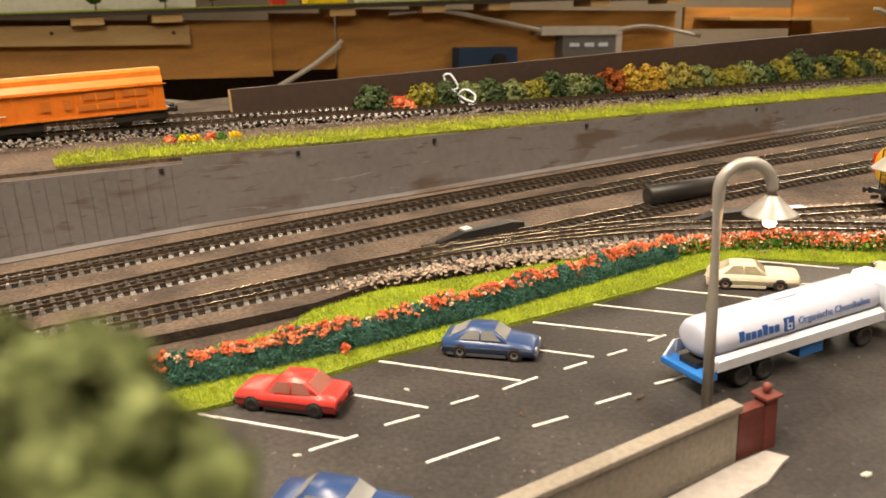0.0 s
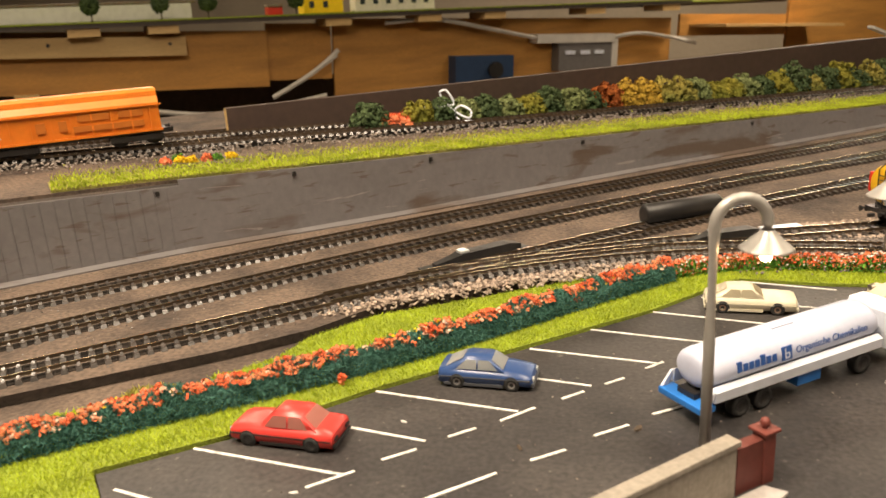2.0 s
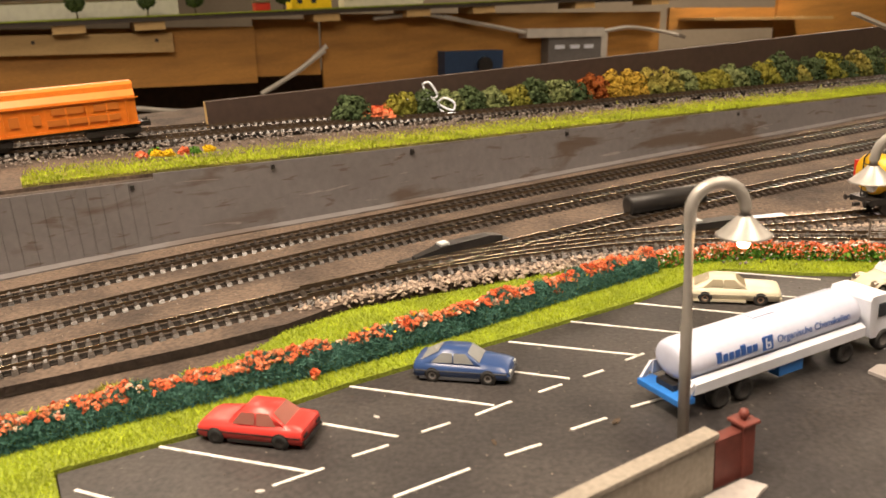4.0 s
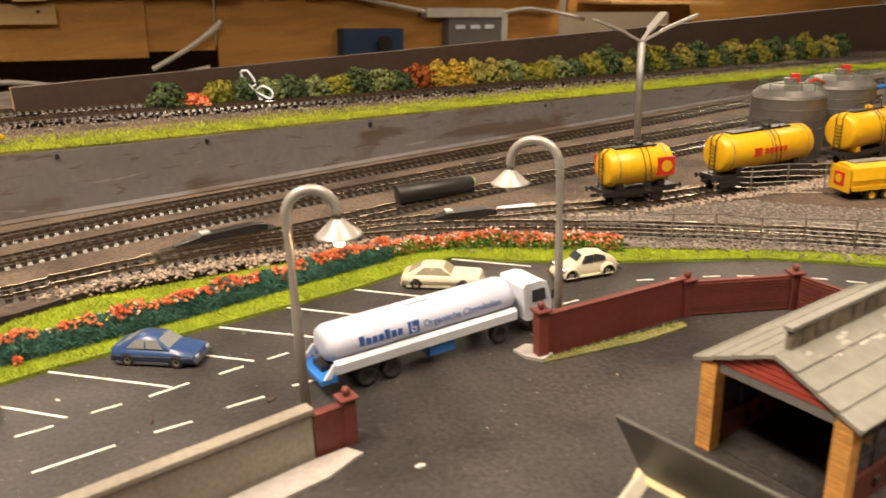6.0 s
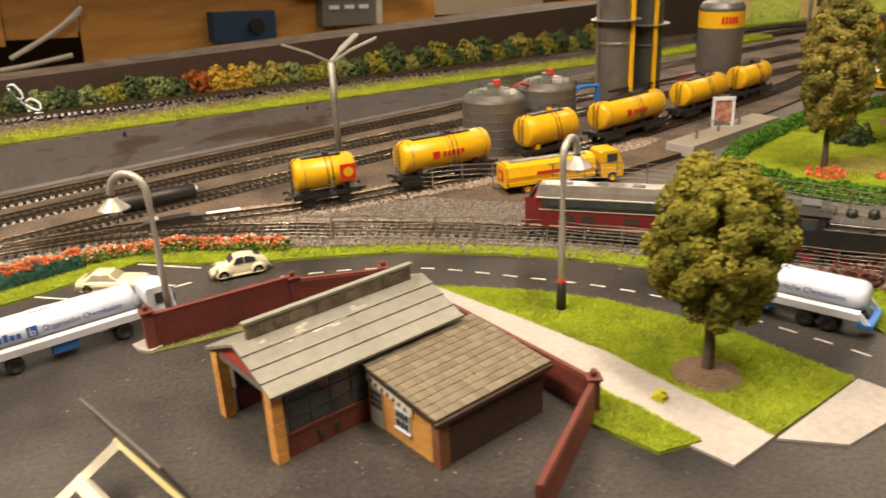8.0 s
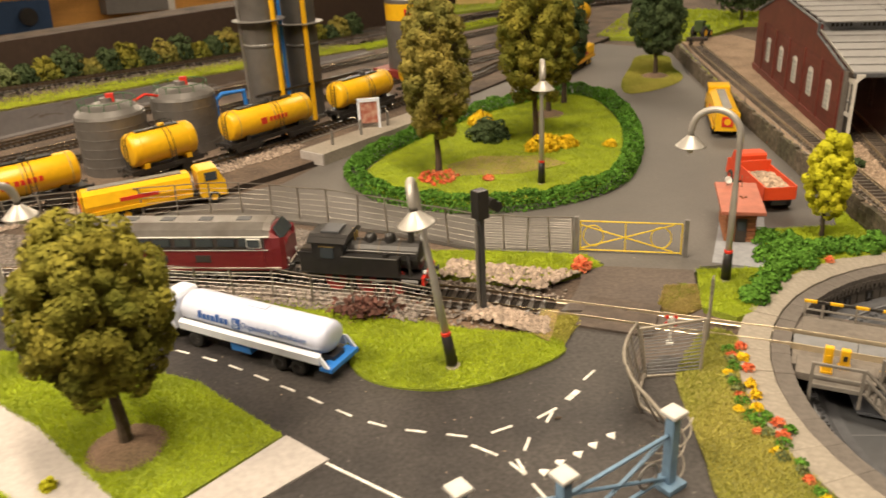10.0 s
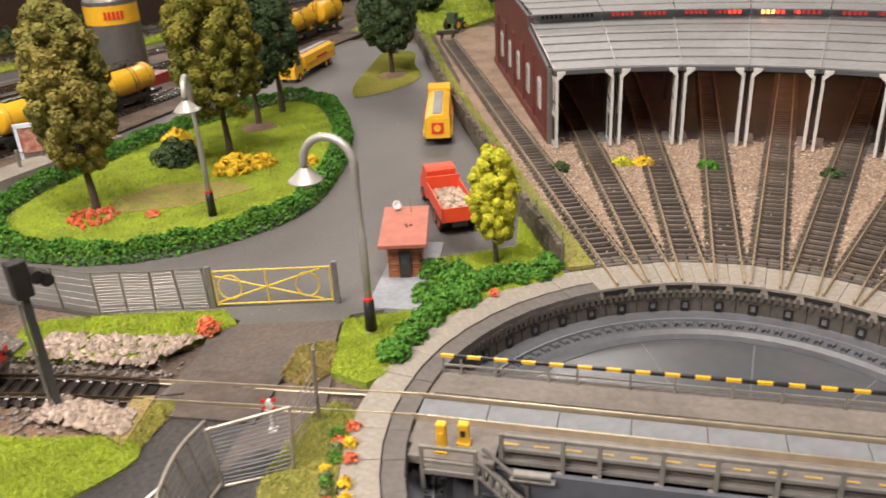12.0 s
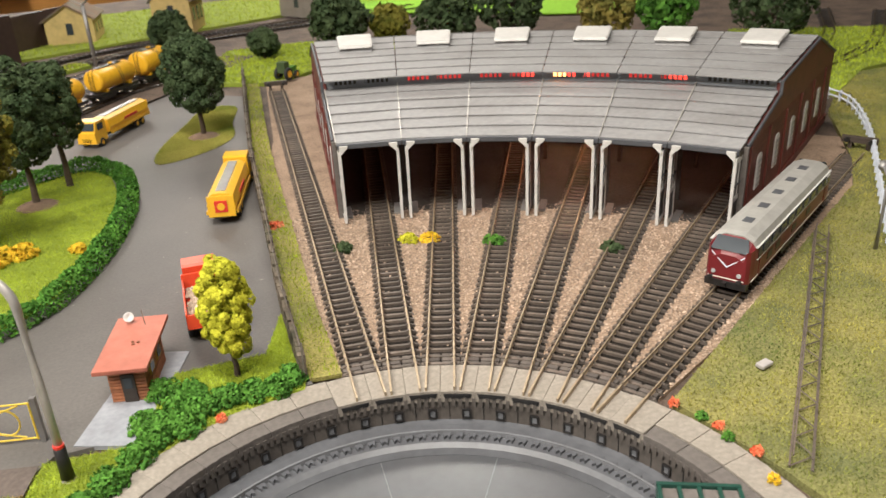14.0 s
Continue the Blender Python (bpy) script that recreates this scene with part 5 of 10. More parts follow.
marking("entrance_marks", [((0.850, 0.259), (0.860, 0.247)), ((0.864, 0.240), (0.868, 0.229)), ((0.868, 0.241), (0.8685, 0.230)), ((0.863, 0.265), (0.875, 0.267)), ((0.890, 0.269), (0.903, 0.274)), ((0.893, 0.264), (0.900, 0.272)), ((0.911, 0.280), (0.920, 0.286)), ((0.912, 0.2785), (0.921, 0.2845)), ((0.928, 0.294), (0.938, 0.301)),
        ((0.869, 0.222), (0.871, 0.211)), ((0.874, 0.246), (0.880, 0.255)), ((0.777, 0.269), (0.815, 0.222))], "hand-painted white marks at the yard entrance", 0.0008)
for k, (x, y) in enumerate([(0.877, 0.228), (0.887, 0.232), (0.898, 0.235), (0.908, 0.239), (0.920, 0.243)]):
    t = thing("give_way_triangle", pose(x, y, 0, 0, 0, 40 + 6 * k), "small white painted triangle on the road", "road marking", "give way triangles")
    part("painted_patch", prismed([(-0.003, -0.0018), (0.003, -0.0018), (0.0008, 0.0024), (-0.0008, 0.0024)], -0.0005, 0.0004), MARKING, t)


def wheel(parent, x, y, r, w, rim):
    out = 1 if y > 0 else -1
    m = pose(x, y, r, 90, 0, 0)
    t = part("wheel", lathed([(r * 0.55, -w / 2), (r * 0.92, -w / 2), (r, -w * 0.3), (r, w * 0.3), (r * 0.92, w / 2), (r * 0.55, w / 2), (r * 0.5, 0), (r * 0.55, -w / 2)], 18), TYRE, parent, smooth=True, at=m)
    part("rim", lathed([(0.0001, -out * w * 0.30), (r * 0.3, -out * w * 0.34), (r * 0.5, -out * w * 0.46), (r * 0.58, -out * w * 0.46), (r * 0.58, 0)], 14), rim, t, "wheel rim")


def loft(rings):
    """A skin over rings of equally many points, closed at both ends."""
    bm = bmesh.new()
    R = [[bm.verts.new(p) for p in ring] for ring in rings]
    n = len(R[0])
    for A, B in zip(R, R[1:]):
        for k in range(n):
            bm.faces.new((A[k], A[(k + 1) % n], B[(k + 1) % n], B[k]))
    bm.faces.new(R[0][::-1])
    bm.faces.new(R[-1])
    bmesh.ops.recalc_face_normals(bm, faces=bm.faces)
    return bm


def car(name, m, paint, label, deck, cabin, width, wheels, trim, window, rim):
    """deck: (x, z) along the body's upper edge from tail to nose; cabin: x of tail, roof rear, roof front and screen foot, and the roof's height."""
    t = thing(name, m, label, "car", "parked cars")
    h, r = width / 2, 0.0036
    rings = []
    for x, z in deck:
        tuck = 0.0012 if x in (deck[0][0], deck[-1][0]) else 0
        rings.append([(x, -h + tuck, 0.0024), (x, -h - 0.0002 + tuck, 0.0062), (x, -h + 0.0008 + tuck, z - 0.0006), (x, -h * 0.55, z), (x, h * 0.55, z), (x, h - 0.0008 - tuck, z - 0.0006), (x, h + 0.0002 - tuck, 0.0062), (x, h - tuck, 0.0024)])
    bm = loft(rings)
    bmesh.ops.bevel(bm, geom=[e for e in bm.edges if len(e.link_faces) == 2 and e.calc_face_angle(0) > 0.35], offset=0.0007, segments=2, affect="EDGES")
    part("body", bm, paint, t, smooth=True)
    x0, x1, x2, x3, zr = cabin
    zb = 0.0092
    k = h - 0.0012
    g = h - 0.0034
    cab = loft([[(x0, -k, zb), (x0, k, zb), (x0 + 0.0006, k * 0.96, zb + 0.0004), (x0 + 0.0006, -k * 0.96, zb + 0.0004)], [(x1, -k, zb), (x1, k, zb), (x1, g, zr), (x1, -g, zr)], [(x2, -k, zb), (x2, k, zb), (x2, g, zr), (x2, -g, zr)], [(x3, -k, zb), (x3, k, zb), (x3 - 0.0006, k * 0.96, zb + 0.0004), (x3 - 0.0006, -k * 0.96, zb + 0.0004)]])
    bmesh.ops.bevel(cab, geom=[e for e in cab.edges if len(e.link_faces) == 2 and e.calc_face_angle(0) > 0.35 and max(v.co.z for v in e.verts) > zb + 0.001], offset=0.0007, segments=2, affect="EDGES")
    part("cabin", cab, paint, t, smooth=True)
    # windows lie just proud of the pillars
    def pane(q):
        bm = bmesh.new()
        v = [bm.verts.new(p) for p in q]
        bm.faces.new(v)
        bmesh.ops.solidify(bm, geom=bm.faces[:], thickness=0.0002)
        part("window", bm, window, t)
    def on_side(s, x, f):
        return (x, s * (k + (g - k) * f + 0.00025), zb + (zr - zb) * f)
    mid = (x1 + x2) / 2
    for s in (-1, 1):
        xa = x1 + (x0 - x1) * 0.45
        pane([on_side(s, xa + 0.0005, 0.14), on_side(s, mid - 0.0004, 0.14), on_side(s, mid - 0.0004, 0.88), on_side(s, x1 + 0.0004, 0.88)])
        xb = x2 + (x3 - x2) * 0.6
        pane([on_side(s, mid + 0.0004, 0.14), on_side(s, xb - 0.0004, 0.14), on_side(s, x2 + 0.0002, 0.88), on_side(s, mid + 0.0004, 0.88)])
        part("sill", boxed(x0 + 0.001, x3 - 0.001, s * h - 0.0004, s * h + 0.0004, 0.0016, 0.003), trim, t)
        part("trim_strip", boxed(deck[0][0] + 0.001, deck[-1][0] - 0.001, s * (h + 0.0001) - 0.0003, s * (h + 0.0001) + 0.0003, 0.0058, 0.0064), trim, t)
    for xa, xb in ((x0, x1), (x3, x2)):
        f0, f1 = 0.16, 0.88
        P = lambda f, s: (xa + (xb - xa) * f + (-0.0003 if xa < xb else 0.0003), s * (k + (g - k) * f) * 0.88, zb + (zr - zb) * f + 0.0003)
        pane([P(f0, -1), P(f0, 1), P(f1, 1), P(f1, -1)])
    part("front_bumper", boxed(deck[-1][0] - 0.001, deck[-1][0] + 0.0008, -h + 0.001, h - 0.001, 0.0022, 0.0044, bevel=0.0004), trim, t)
    part("rear_bumper", boxed(deck[0][0] - 0.0008, deck[0][0] + 0.001, -h + 0.001, h - 0.001, 0.0022, 0.0044, bevel=0.0004), trim, t)
    for s in (-1, 1):
        part("headlight", boxed(deck[-1][0] - 0.0003, deck[-1][0] + 0.0005, s * h * 0.62 - 0.0016, s * h * 0.62 + 0.0016, 0.0052, 0.0068), WIN_GREY, t)
        part("tail_light", boxed(deck[0][0] - 0.0005, deck[0][0] + 0.0003, s * h * 0.62 - 0.0018, s * h * 0.62 + 0.0018, 0.0055, 0.007), trim, t)
        for x in wheels:
            part("wheel_arch", rodded((x, s * (h - 0.0015), r), (x, s * (h + 0.00035), r), 0.0041, seg=18), BLACK, t)
            wheel(t, x, s * (h - 0.0004), r, 0.0022, rim)
    return t


SEDAN = [(-0.026, 0.0085), (-0.0255, 0.0102), (-0.015, 0.0108), (0.0, 0.0106), (0.012, 0.0104), (0.024, 0.0092), (0.0265, 0.0078)]
HATCH = [(-0.0245, 0.0085), (-0.024, 0.0104), (-0.013, 0.0106), (0.0, 0.0104), (0.012, 0.0100), (0.0225, 0.0082), (0.0245, 0.0068)]
FAST = [(-0.026, 0.0080), (-0.0255, 0.0098), (-0.014, 0.0106), (0.0, 0.0106), (0.013, 0.0104), (0.0245, 0.0098), (0.0262, 0.0085)]
car("red_saloon_car", pose(0.0462, 0.3475, 0.0, 0, 0, 171), CAR_RED, "red plastic model saloon car parked in a bay", SEDAN, (-0.0185, -0.0105, 0.0035, 0.0115, 0.0162), 0.0205, (-0.0155, 0.0165), BLACK, material("pinkish_clear_window", (0.60, 0.27, 0.22), 0.15, blotch=40), BLACK)
car("blue_hatchback_car", pose(0.1345, 0.4065, 0.0, 0, 0, -8), CAR_BLUE, "dark blue model hatchback car parked in a bay", HATCH, (-0.0225, -0.010, 0.002, 0.0105, 0.0155), 0.0200, (-0.0145, 0.0140), material("grey_car_trim", (0.10, 0.105, 0.12), 0.5, blotch=40), WIN_GREY, STEEL_DULL)
car("blue_parked_car", pose(0.092, 0.2625, 0.0, 0, 0, -10), CAR_BLUE, "blue model saloon car at the lot's edge", SEDAN, (-0.0185, -0.0105, 0.0035, 0.0115, 0.0158), 0.0205, (-0.0155, 0.0165), BLACK, WIN_GREY, STEEL_DULL)
car("cream_coupe_car", pose(0.287, 0.5050, 0.0, 0, 0, -8), CAR_CREAM, "cream model fastback coupe with round wheels", FAST, (-0.0235, -0.0120, 0.0005, 0.0080, 0.0152), 0.0200, (-0.0160, 0.0150), CAR_CREAM, material("cream_side_window", (0.62, 0.56, 0.41), 0.2, blotch=40), material("copper_rim", (0.30, 0.20, 0.14), 0.35, 0.6, blotch=60))


def beetle(m):
    t = thing("cream_beetle_car", m, "cream rounded model beetle car with dark windows", "car", "parked cars")
    prof = [(-0.0235, 0.006), (-0.021, 0.0105), (-0.016, 0.0142), (-0.010, 0.0168), (-0.003, 0.0178), (0.003, 0.0172), (0.0075, 0.0128), (0.010, 0.0112), (0.016, 0.0098), (0.021, 0.0072), (0.0225, 0.0050)]
    rings = []
    for x, z in prof:
        w = 0.0078 * (1 - 0.45 * abs(x / 0.0245) ** 3)
        top = min(1.0, max(0.42, 1.15 - (z - 0.006) / 0.022))
        rings.append([(x, -w, 0.0028), (x, -w, 0.0062), (x, -w * (0.5 + top * 0.45), z * 0.8 + 0.001), (x, -w * top * 0.62, z), (x, w * top * 0.62, z), (x, w * (0.5 + top * 0.45), z * 0.8 + 0.001), (x, w, 0.0062), (x, w, 0.0028)])
    part("body", loft(rings), CAR_CREAM, t, smooth=True)
    for s in (-1, 1):
        for x in (-0.0135, 0.0135):
            bm = lathed([(0.0045, -0.0022), (0.0056, -0.002), (0.0058, 0.0), (0.0056, 0.002), (0.0045, 0.0022)], 16)
            for v in list(bm.verts):
                if v.co.y < -0.0012:
                    v.co.y = -0.0012
            part("mudguard", bm, CAR_CREAM, t, at=pose(x, s * 0.0082, 0.0040, 90, 0, 0), smooth=True)
            wheel(t, x, s * 0.0080, 0.0038, 0.0024, STEEL_DULL)
        part("running_board", boxed(-0.009, 0.009, s * 0.0088 - 0.0012, s * 0.0088 + 0.0012, 0.0025, 0.0034), CAR_CREAM, t)
        part("window", slabbed([(-0.0125, 0.0112), (-0.0115, 0.0145), (-0.0065, 0.0160), (-0.0040, 0.0160), (-0.0040, 0.0112)], s * 0.0066 - 0.0008, s * 0.0066 + 0.0008), GLASS, t)
        part("window", slabbed([(-0.0030, 0.0112), (-0.0030, 0.0160), (0.0022, 0.0156), (0.0050, 0.0112)], s * 0.0066 - 0.0008, s * 0.0066 + 0.0008), GLASS, t)
        part("headlight", rodded((0.0165, s * 0.0078, 0.0085), (0.0192, s * 0.0078, 0.0080), 0.0019, seg=12), STEEL, t)
    part("windscreen", slabbed([(0.0042, 0.0165), (0.0078, 0.0124), (0.0083, 0.0127), (0.0047, 0.0169)], -0.0050, 0.0050), GLASS, t)
    part("rear_window", slabbed([(-0.0165, 0.0140), (-0.0120, 0.0162), (-0.0122, 0.0167), (-0.0169, 0.0144)], -0.0035, 0.0035), GLASS, t)
    part("front_bumper", boxed(0.0225, 0.0236, -0.0085, 0.0085, 0.0030, 0.0042, bevel=0.0004), STEEL, t)
    part("rear_bumper", boxed(-0.0245, -0.0235, -0.0085, 0.0085, 0.0030, 0.0042, bevel=0.0004), STEEL, t)


beetle(pose(0.381, 0.517, 0, 0, 0, 200))


def dual(t, x, r=0.0056, rim=BLACK):
    for s in (-1, 1):
        wheel(t, x, s * 0.0108, r, 0.0052, rim)
    part("axle", rodded((x, -0.0108, r), (x, 0.0108, r), 0.0008, seg=6), BLACK, t)


def tanker(m, label):
    """A white articulated tank lorry, rear at x = 0, heading along x."""
    t = thing("tank_lorry", m, label, "lorry", "tank lorries")
    L = 0.118
    rings = []
    for x, f in ((0.004, 0.30), (0.0044, 0.62), (0.0056, 0.84), (0.008, 0.96), (0.011, 1.0), (0.04, 1.0), (0.085, 1.0), (L - 0.006, 1.0), (L - 0.003, 0.95), (L - 0.001, 0.82), (L, 0.5)):
        rings.append([(x, 0.0125 * f * math.cos(a), 0.0235 + 0.0096 * f * math.sin(a)) for a in [2 * math.pi * k / 28 for k in range(28)]])
    tank = part("tank", loft(rings), WHITE_TANK, t, smooth=True)
    part("manhole", boxed(0.052, 0.066, -0.0025, 0.0025, 0.0328, 0.0337, bevel=0.0003), WHITE_TANK, tank)
    for s in (-1, 1):
        part("side_skirt", loft([[(x, s * 0.0125, 0.0118), (x, s * 0.0145, 0.0122), (x, s * 0.0148, 0.0172), (x, s * 0.0118, 0.0188)] for x in (0.006, L - 0.002)]), WHITE, t)
        part("rear_fin", slabbed([(-0.0005, 0.0110), (0.003, 0.0110), (0.008, 0.0175), (0.0055, 0.0180)], s * 0.0135 - 0.0007, s * 0.0135 + 0.0007), WHITE, t)
        if s:
            m2 = Matrix.Translation((0, 0, 0)) @ (pose(0.0, -0.01245, 0.0248, 81, 0, 0) if s < 0 else pose(0, 0.01245, 0.0248, 81, 0, 180))
            a = Matrix.Translation((0.033 if s < 0 else 0.087, 0, 0)) @ m2
            for q in range(7):
                part("mark_bar", boxed(-0.0125 + 0.0036 * q, -0.0125 + 0.0036 * q + 0.0027, -0.0020, 0.0028 if q in (0, 4) else 0.0014, -0.0006, 0.0002), BLUE_INK, tank, at=a)
            a = Matrix.Translation((0.082 if s < 0 else 0.040, 0, 0)) @ m2
            lettering("Organische Chemikalien", 0.0050, BLUE_INK, tank, a, "side_lettering")
            bm = bmesh.new()
            box(bm, -0.0032, 0.0032, -0.0034, 0.0034, -0.0006, 0.0002, bevel=0.0003)
            a = Matrix.Translation((0.0515 if s < 0 else 0.0685, 0, 0)) @ m2
            e = part("emblem", bm, BLUE_INK, tank, "blue square emblem", at=a)
            bm = bmesh.new()
            for x0, x1, z0, z1 in ((-0.0016, -0.0009, -0.0024, 0.0026), (-0.0009, 0.0014, -0.0024, -0.0018), (-0.0009, 0.0014, -0.0002, 0.0004), (0.0009, 0.0015, -0.0018, -0.0002)):
                box(bm, x0, x1, z0, z1, 0, 0.0004)
            part("emblem_figure", bm, WHITE_TANK, e)
    part("rear_bumper", boxed(-0.002, 0.007, -0.0140, 0.0140, 0.0080, 0.0112, bevel=0.0006), BLUE, t, "blue rear bumper frame")
    part("chassis", boxed(0.002, 0.142, -0.0055, 0.0055, 0.0085, 0.0140), BLACK, t)
    part("side_locker", boxed(0.060, 0.076, -0.0125, 0.0125, 0.0050, 0.0122, bevel=0.0005), BLUE, t, "blue side locker")
    for s in (-1, 1):
        part("mudguard", boxed(0.013, 0.050, s * 0.0115 - 0.003, s * 0.0115 + 0.003, 0.0120, 0.0130), BLACK, t)
    dual(t, 0.0235)
    dual(t, 0.0375)
    dual(t, 0.105)
    # tractor cab
    c = part("cab", loft([[(x, -0.0137 + q, z0), (x, 0.0137 - q, z0), (x, 0.0137 - q - (0.0008 if z1 > 0.03 else 0), z1), (x, -0.0137 + q + (0.0008 if z1 > 0.03 else 0), z1)] for x, z0, z1, q in ((0.1225, 0.0095, 0.0310, 0.0006), (0.1240, 0.0085, 0.0335, 0.0004), (0.136, 0.0070, 0.0335, 0.0004), (0.1415, 0.0065, 0.0315, 0.0006), (0.1438, 0.0065, 0.0205, 0.0004), (0.1445, 0.0065, 0.0100, 0.001))]), WHITE, t)
    part("windscreen", loft([[(0.1430, -0.0118, 0.0215), (0.1430, 0.0118, 0.0215), (0.1440, 0.0118, 0.0215), (0.1440, -0.0118, 0.0215)], [(0.1413, -0.0112, 0.0298), (0.1413, 0.0112, 0.0298), (0.1423, 0.0112, 0.0298), (0.1423, -0.0112, 0.0298)]]), GLASS, c)
    for s in (-1, 1):
        part("side_window", slabbed([(0.129, 0.0205), (0.1400, 0.0205), (0.1385, 0.0285), (0.129, 0.0285)], s * 0.0131 - 0.0005, s * 0.0133 + 0.0005), GLASS, c)
        part("mirror", boxed(0.1425, 0.1432, s * 0.0160 - 0.0009, s * 0.0160 + 0.0009, 0.0205, 0.0270), BLACK, c)
        part("headlight", boxed(0.1440, 0.1448, s * 0.0095 - 0.002, s * 0.0095 + 0.002, 0.0095, 0.0120), WIN_GREY, c)
    part("bumper", boxed(0.1415, 0.1455, -0.0138, 0.0138, 0.0045, 0.0080, bevel=0.0005), WHITE, c)
    part("grille", boxed(0.1440, 0.1450, -0.0085, 0.0085, 0.0125, 0.0185), BLACK, c)
    q = Matrix.Translation((0.1225, 0, 0.0065))
    c.matrix_basis = q @ Matrix.Diagonal((0.88, 0.94, 0.87, 1)) @ q.inverted()
    for s in (-1, 1):
        wheel(t, 0.133, s * 0.0112, 0.0056, 0.0045, GREY_BOX)
    return t


tanker(pose(0.2265, 0.3700, 0, 0, 0, 33.5), "white articulated tank lorry with blue lettering by the gate")
tanker(pose(0.7985, 0.3475, 0, 0, 0, 136.5), "white articulated tank lorry driving round the bend")

# ---- hedges with flowers, gravel edge ----


def clumps(rng, line, half, height, n, z0=0.0):
    """Points in a rounded bank along a line."""
    L = smooth_line(line, 0.006)
    d = np.gradient(L, axis=0)
    d /= np.linalg.norm(d, axis=1)[:, None]
    q = np.c_[-d[:, 1], d[:, 0]]
    k = rng.integers(0, len(L) - 1, n)
    f = rng.uniform(0, 1, (n, 1))
    a = rng.uniform(0, math.pi, n)
    r = rng.uniform(0.55, 1.0, n) ** 0.5
    base = L[k] * (1 - f) + L[k + 1] * f
    wob = 1 + 0.22 * np.sin(k * 0.9) * np.sin(k * 0.37)
    off = np.cos(a) * r * half
    z = z0 + np.sin(a) * r * height * wob
    return np.c_[base + q[k] * off[:, None], z]


def flower_hedge(line, half, height, label):
    t = thing("flower_hedge", Matrix(), label, "hedge")
    n = int(190000 * sum(math.dist(a, b) for a, b in zip(line, line[1:])) * 0.55)
    leaves("foliage", clumps(RNG, line, half, height, int(n * 1.5), 0.002), 0.0030, HEDGE_TEAL, RNG, t, wide=0.075)
    C = clumps(RNG, line, half * 0.85, height * 1.04, n // 16, 0.003)
    C = C[C[:, 2] > height * 0.88]
    C = C[np.sin(C[:, 0] * 170 + C[:, 1] * 90) + np.sin(C[:, 0] * 61) > -1.3]
    up = np.zeros_like(C) + np.array((0, 0, 1.0))
    pos, facing = lumps(RNG, C, 0.0016, up, len(C) * 16)
    leaves("blossom", pos, 0.0010, FLOWER_RED, RNG, t, "orange-red foam blossom", facing=facing)
    E = clumps(RNG, line, half * 0.9, height * 1.02, n // 260, 0.003)
    E = E[E[:, 2] > height * 0.85]
    pos, facing = lumps(RNG, E, 0.0018, np.zeros_like(E) + np.array((0, 0, 1.0)), len(E) * 20)
    leaves("pale_blossom", pos, 0.0010, BLOSSOM_PINK, RNG, t, "pale pink blossom", facing=facing)
    D = clumps(RNG, line, half * 0.8, height * 1.1, n // 150, 0.003)
    leaves("yellow_blossom", D[D[:, 2] > height * 0.85], 0.0016, FLOWER_YELLOW, RNG, t)


flower_hedge([(-0.085, 0.322), (-0.03, 0.358), (0.02, 0.388), (0.085, 0.430), (0.14, 0.472), (0.19, 0.513), (0.245, 0.556)], 0.0088, 0.0128, "teal fibre hedge topped with orange-red blossom")
t = thing("flower_border", Matrix(), "low green border with red and white blossom", "flower bed")
BORD = [(0.247, 0.560), (0.29, 0.574), (0.34, 0.574), (0.386, 0.566), (0.415, 0.560)]
leaves("foliage", clumps(RNG, BORD, 0.007, 0.008, 5200, 0.002), 0.0016, LEAF_GREEN, RNG, t)
leaves("blossom", clumps(RNG, BORD, 0.0065, 0.0100, 2000, 0.003), 0.0014, FLOWER_RED, RNG, t)
leaves("pale_blossom", clumps(RNG, BORD, 0.0065, 0.0105, 600, 0.003), 0.0012, SIGN_WHITE, RNG, t)
for x, y, z in ((0.058, 0.398, 0.004), (0.182, 0.50, 0.011)):
    t = thing("fallen_blossom", pose(x, y, 0.003), "loose orange-red blossom on the lawn", "blossom", "loose blossoms")
    leaves("petals", RNG.normal(0, 0.0013, (60, 3)) + np.array((0, 0, z * 0.5)), 0.0013, FLOWER_RED, RNG, t)

# gravel shoulders beside the curved track
edge = smooth_line([(0.025, 0.492), (0.07, 0.518), (0.15, 0.55), (0.235, 0.576), (0.30, 0.582)], 0.005)
k = RNG.integers(0, len(edge), 1700)
Q = edge[k] + RNG.normal(0, 0.0052, (1700, 2))
pebbles("shoulder_gravel", Q, np.abs(RNG.normal(0.003, 0.0015, 1700)), 0.0022, HEAP, "pale grey-pink gravel along the track's edge", RNG)
cl = smooth_line(CURVE[2:], 0.005)
n = 15000
k = RNG.integers(0, len(cl), n)
Q = cl[k] + RNG.normal(0, 1, (n, 2)) * 0.0145
def off_track(P):
    """Stones lie beside the track, not on its sleepers, where it comes down to the crossing."""
    near = np.min(np.hypot(P[:, None, 0] - cl[None, ::3, 0], P[:, None, 1] - cl[None, ::3, 1]), axis=1)
    return P[(P[:, 0] < 0.855) | (near > 0.0165)]


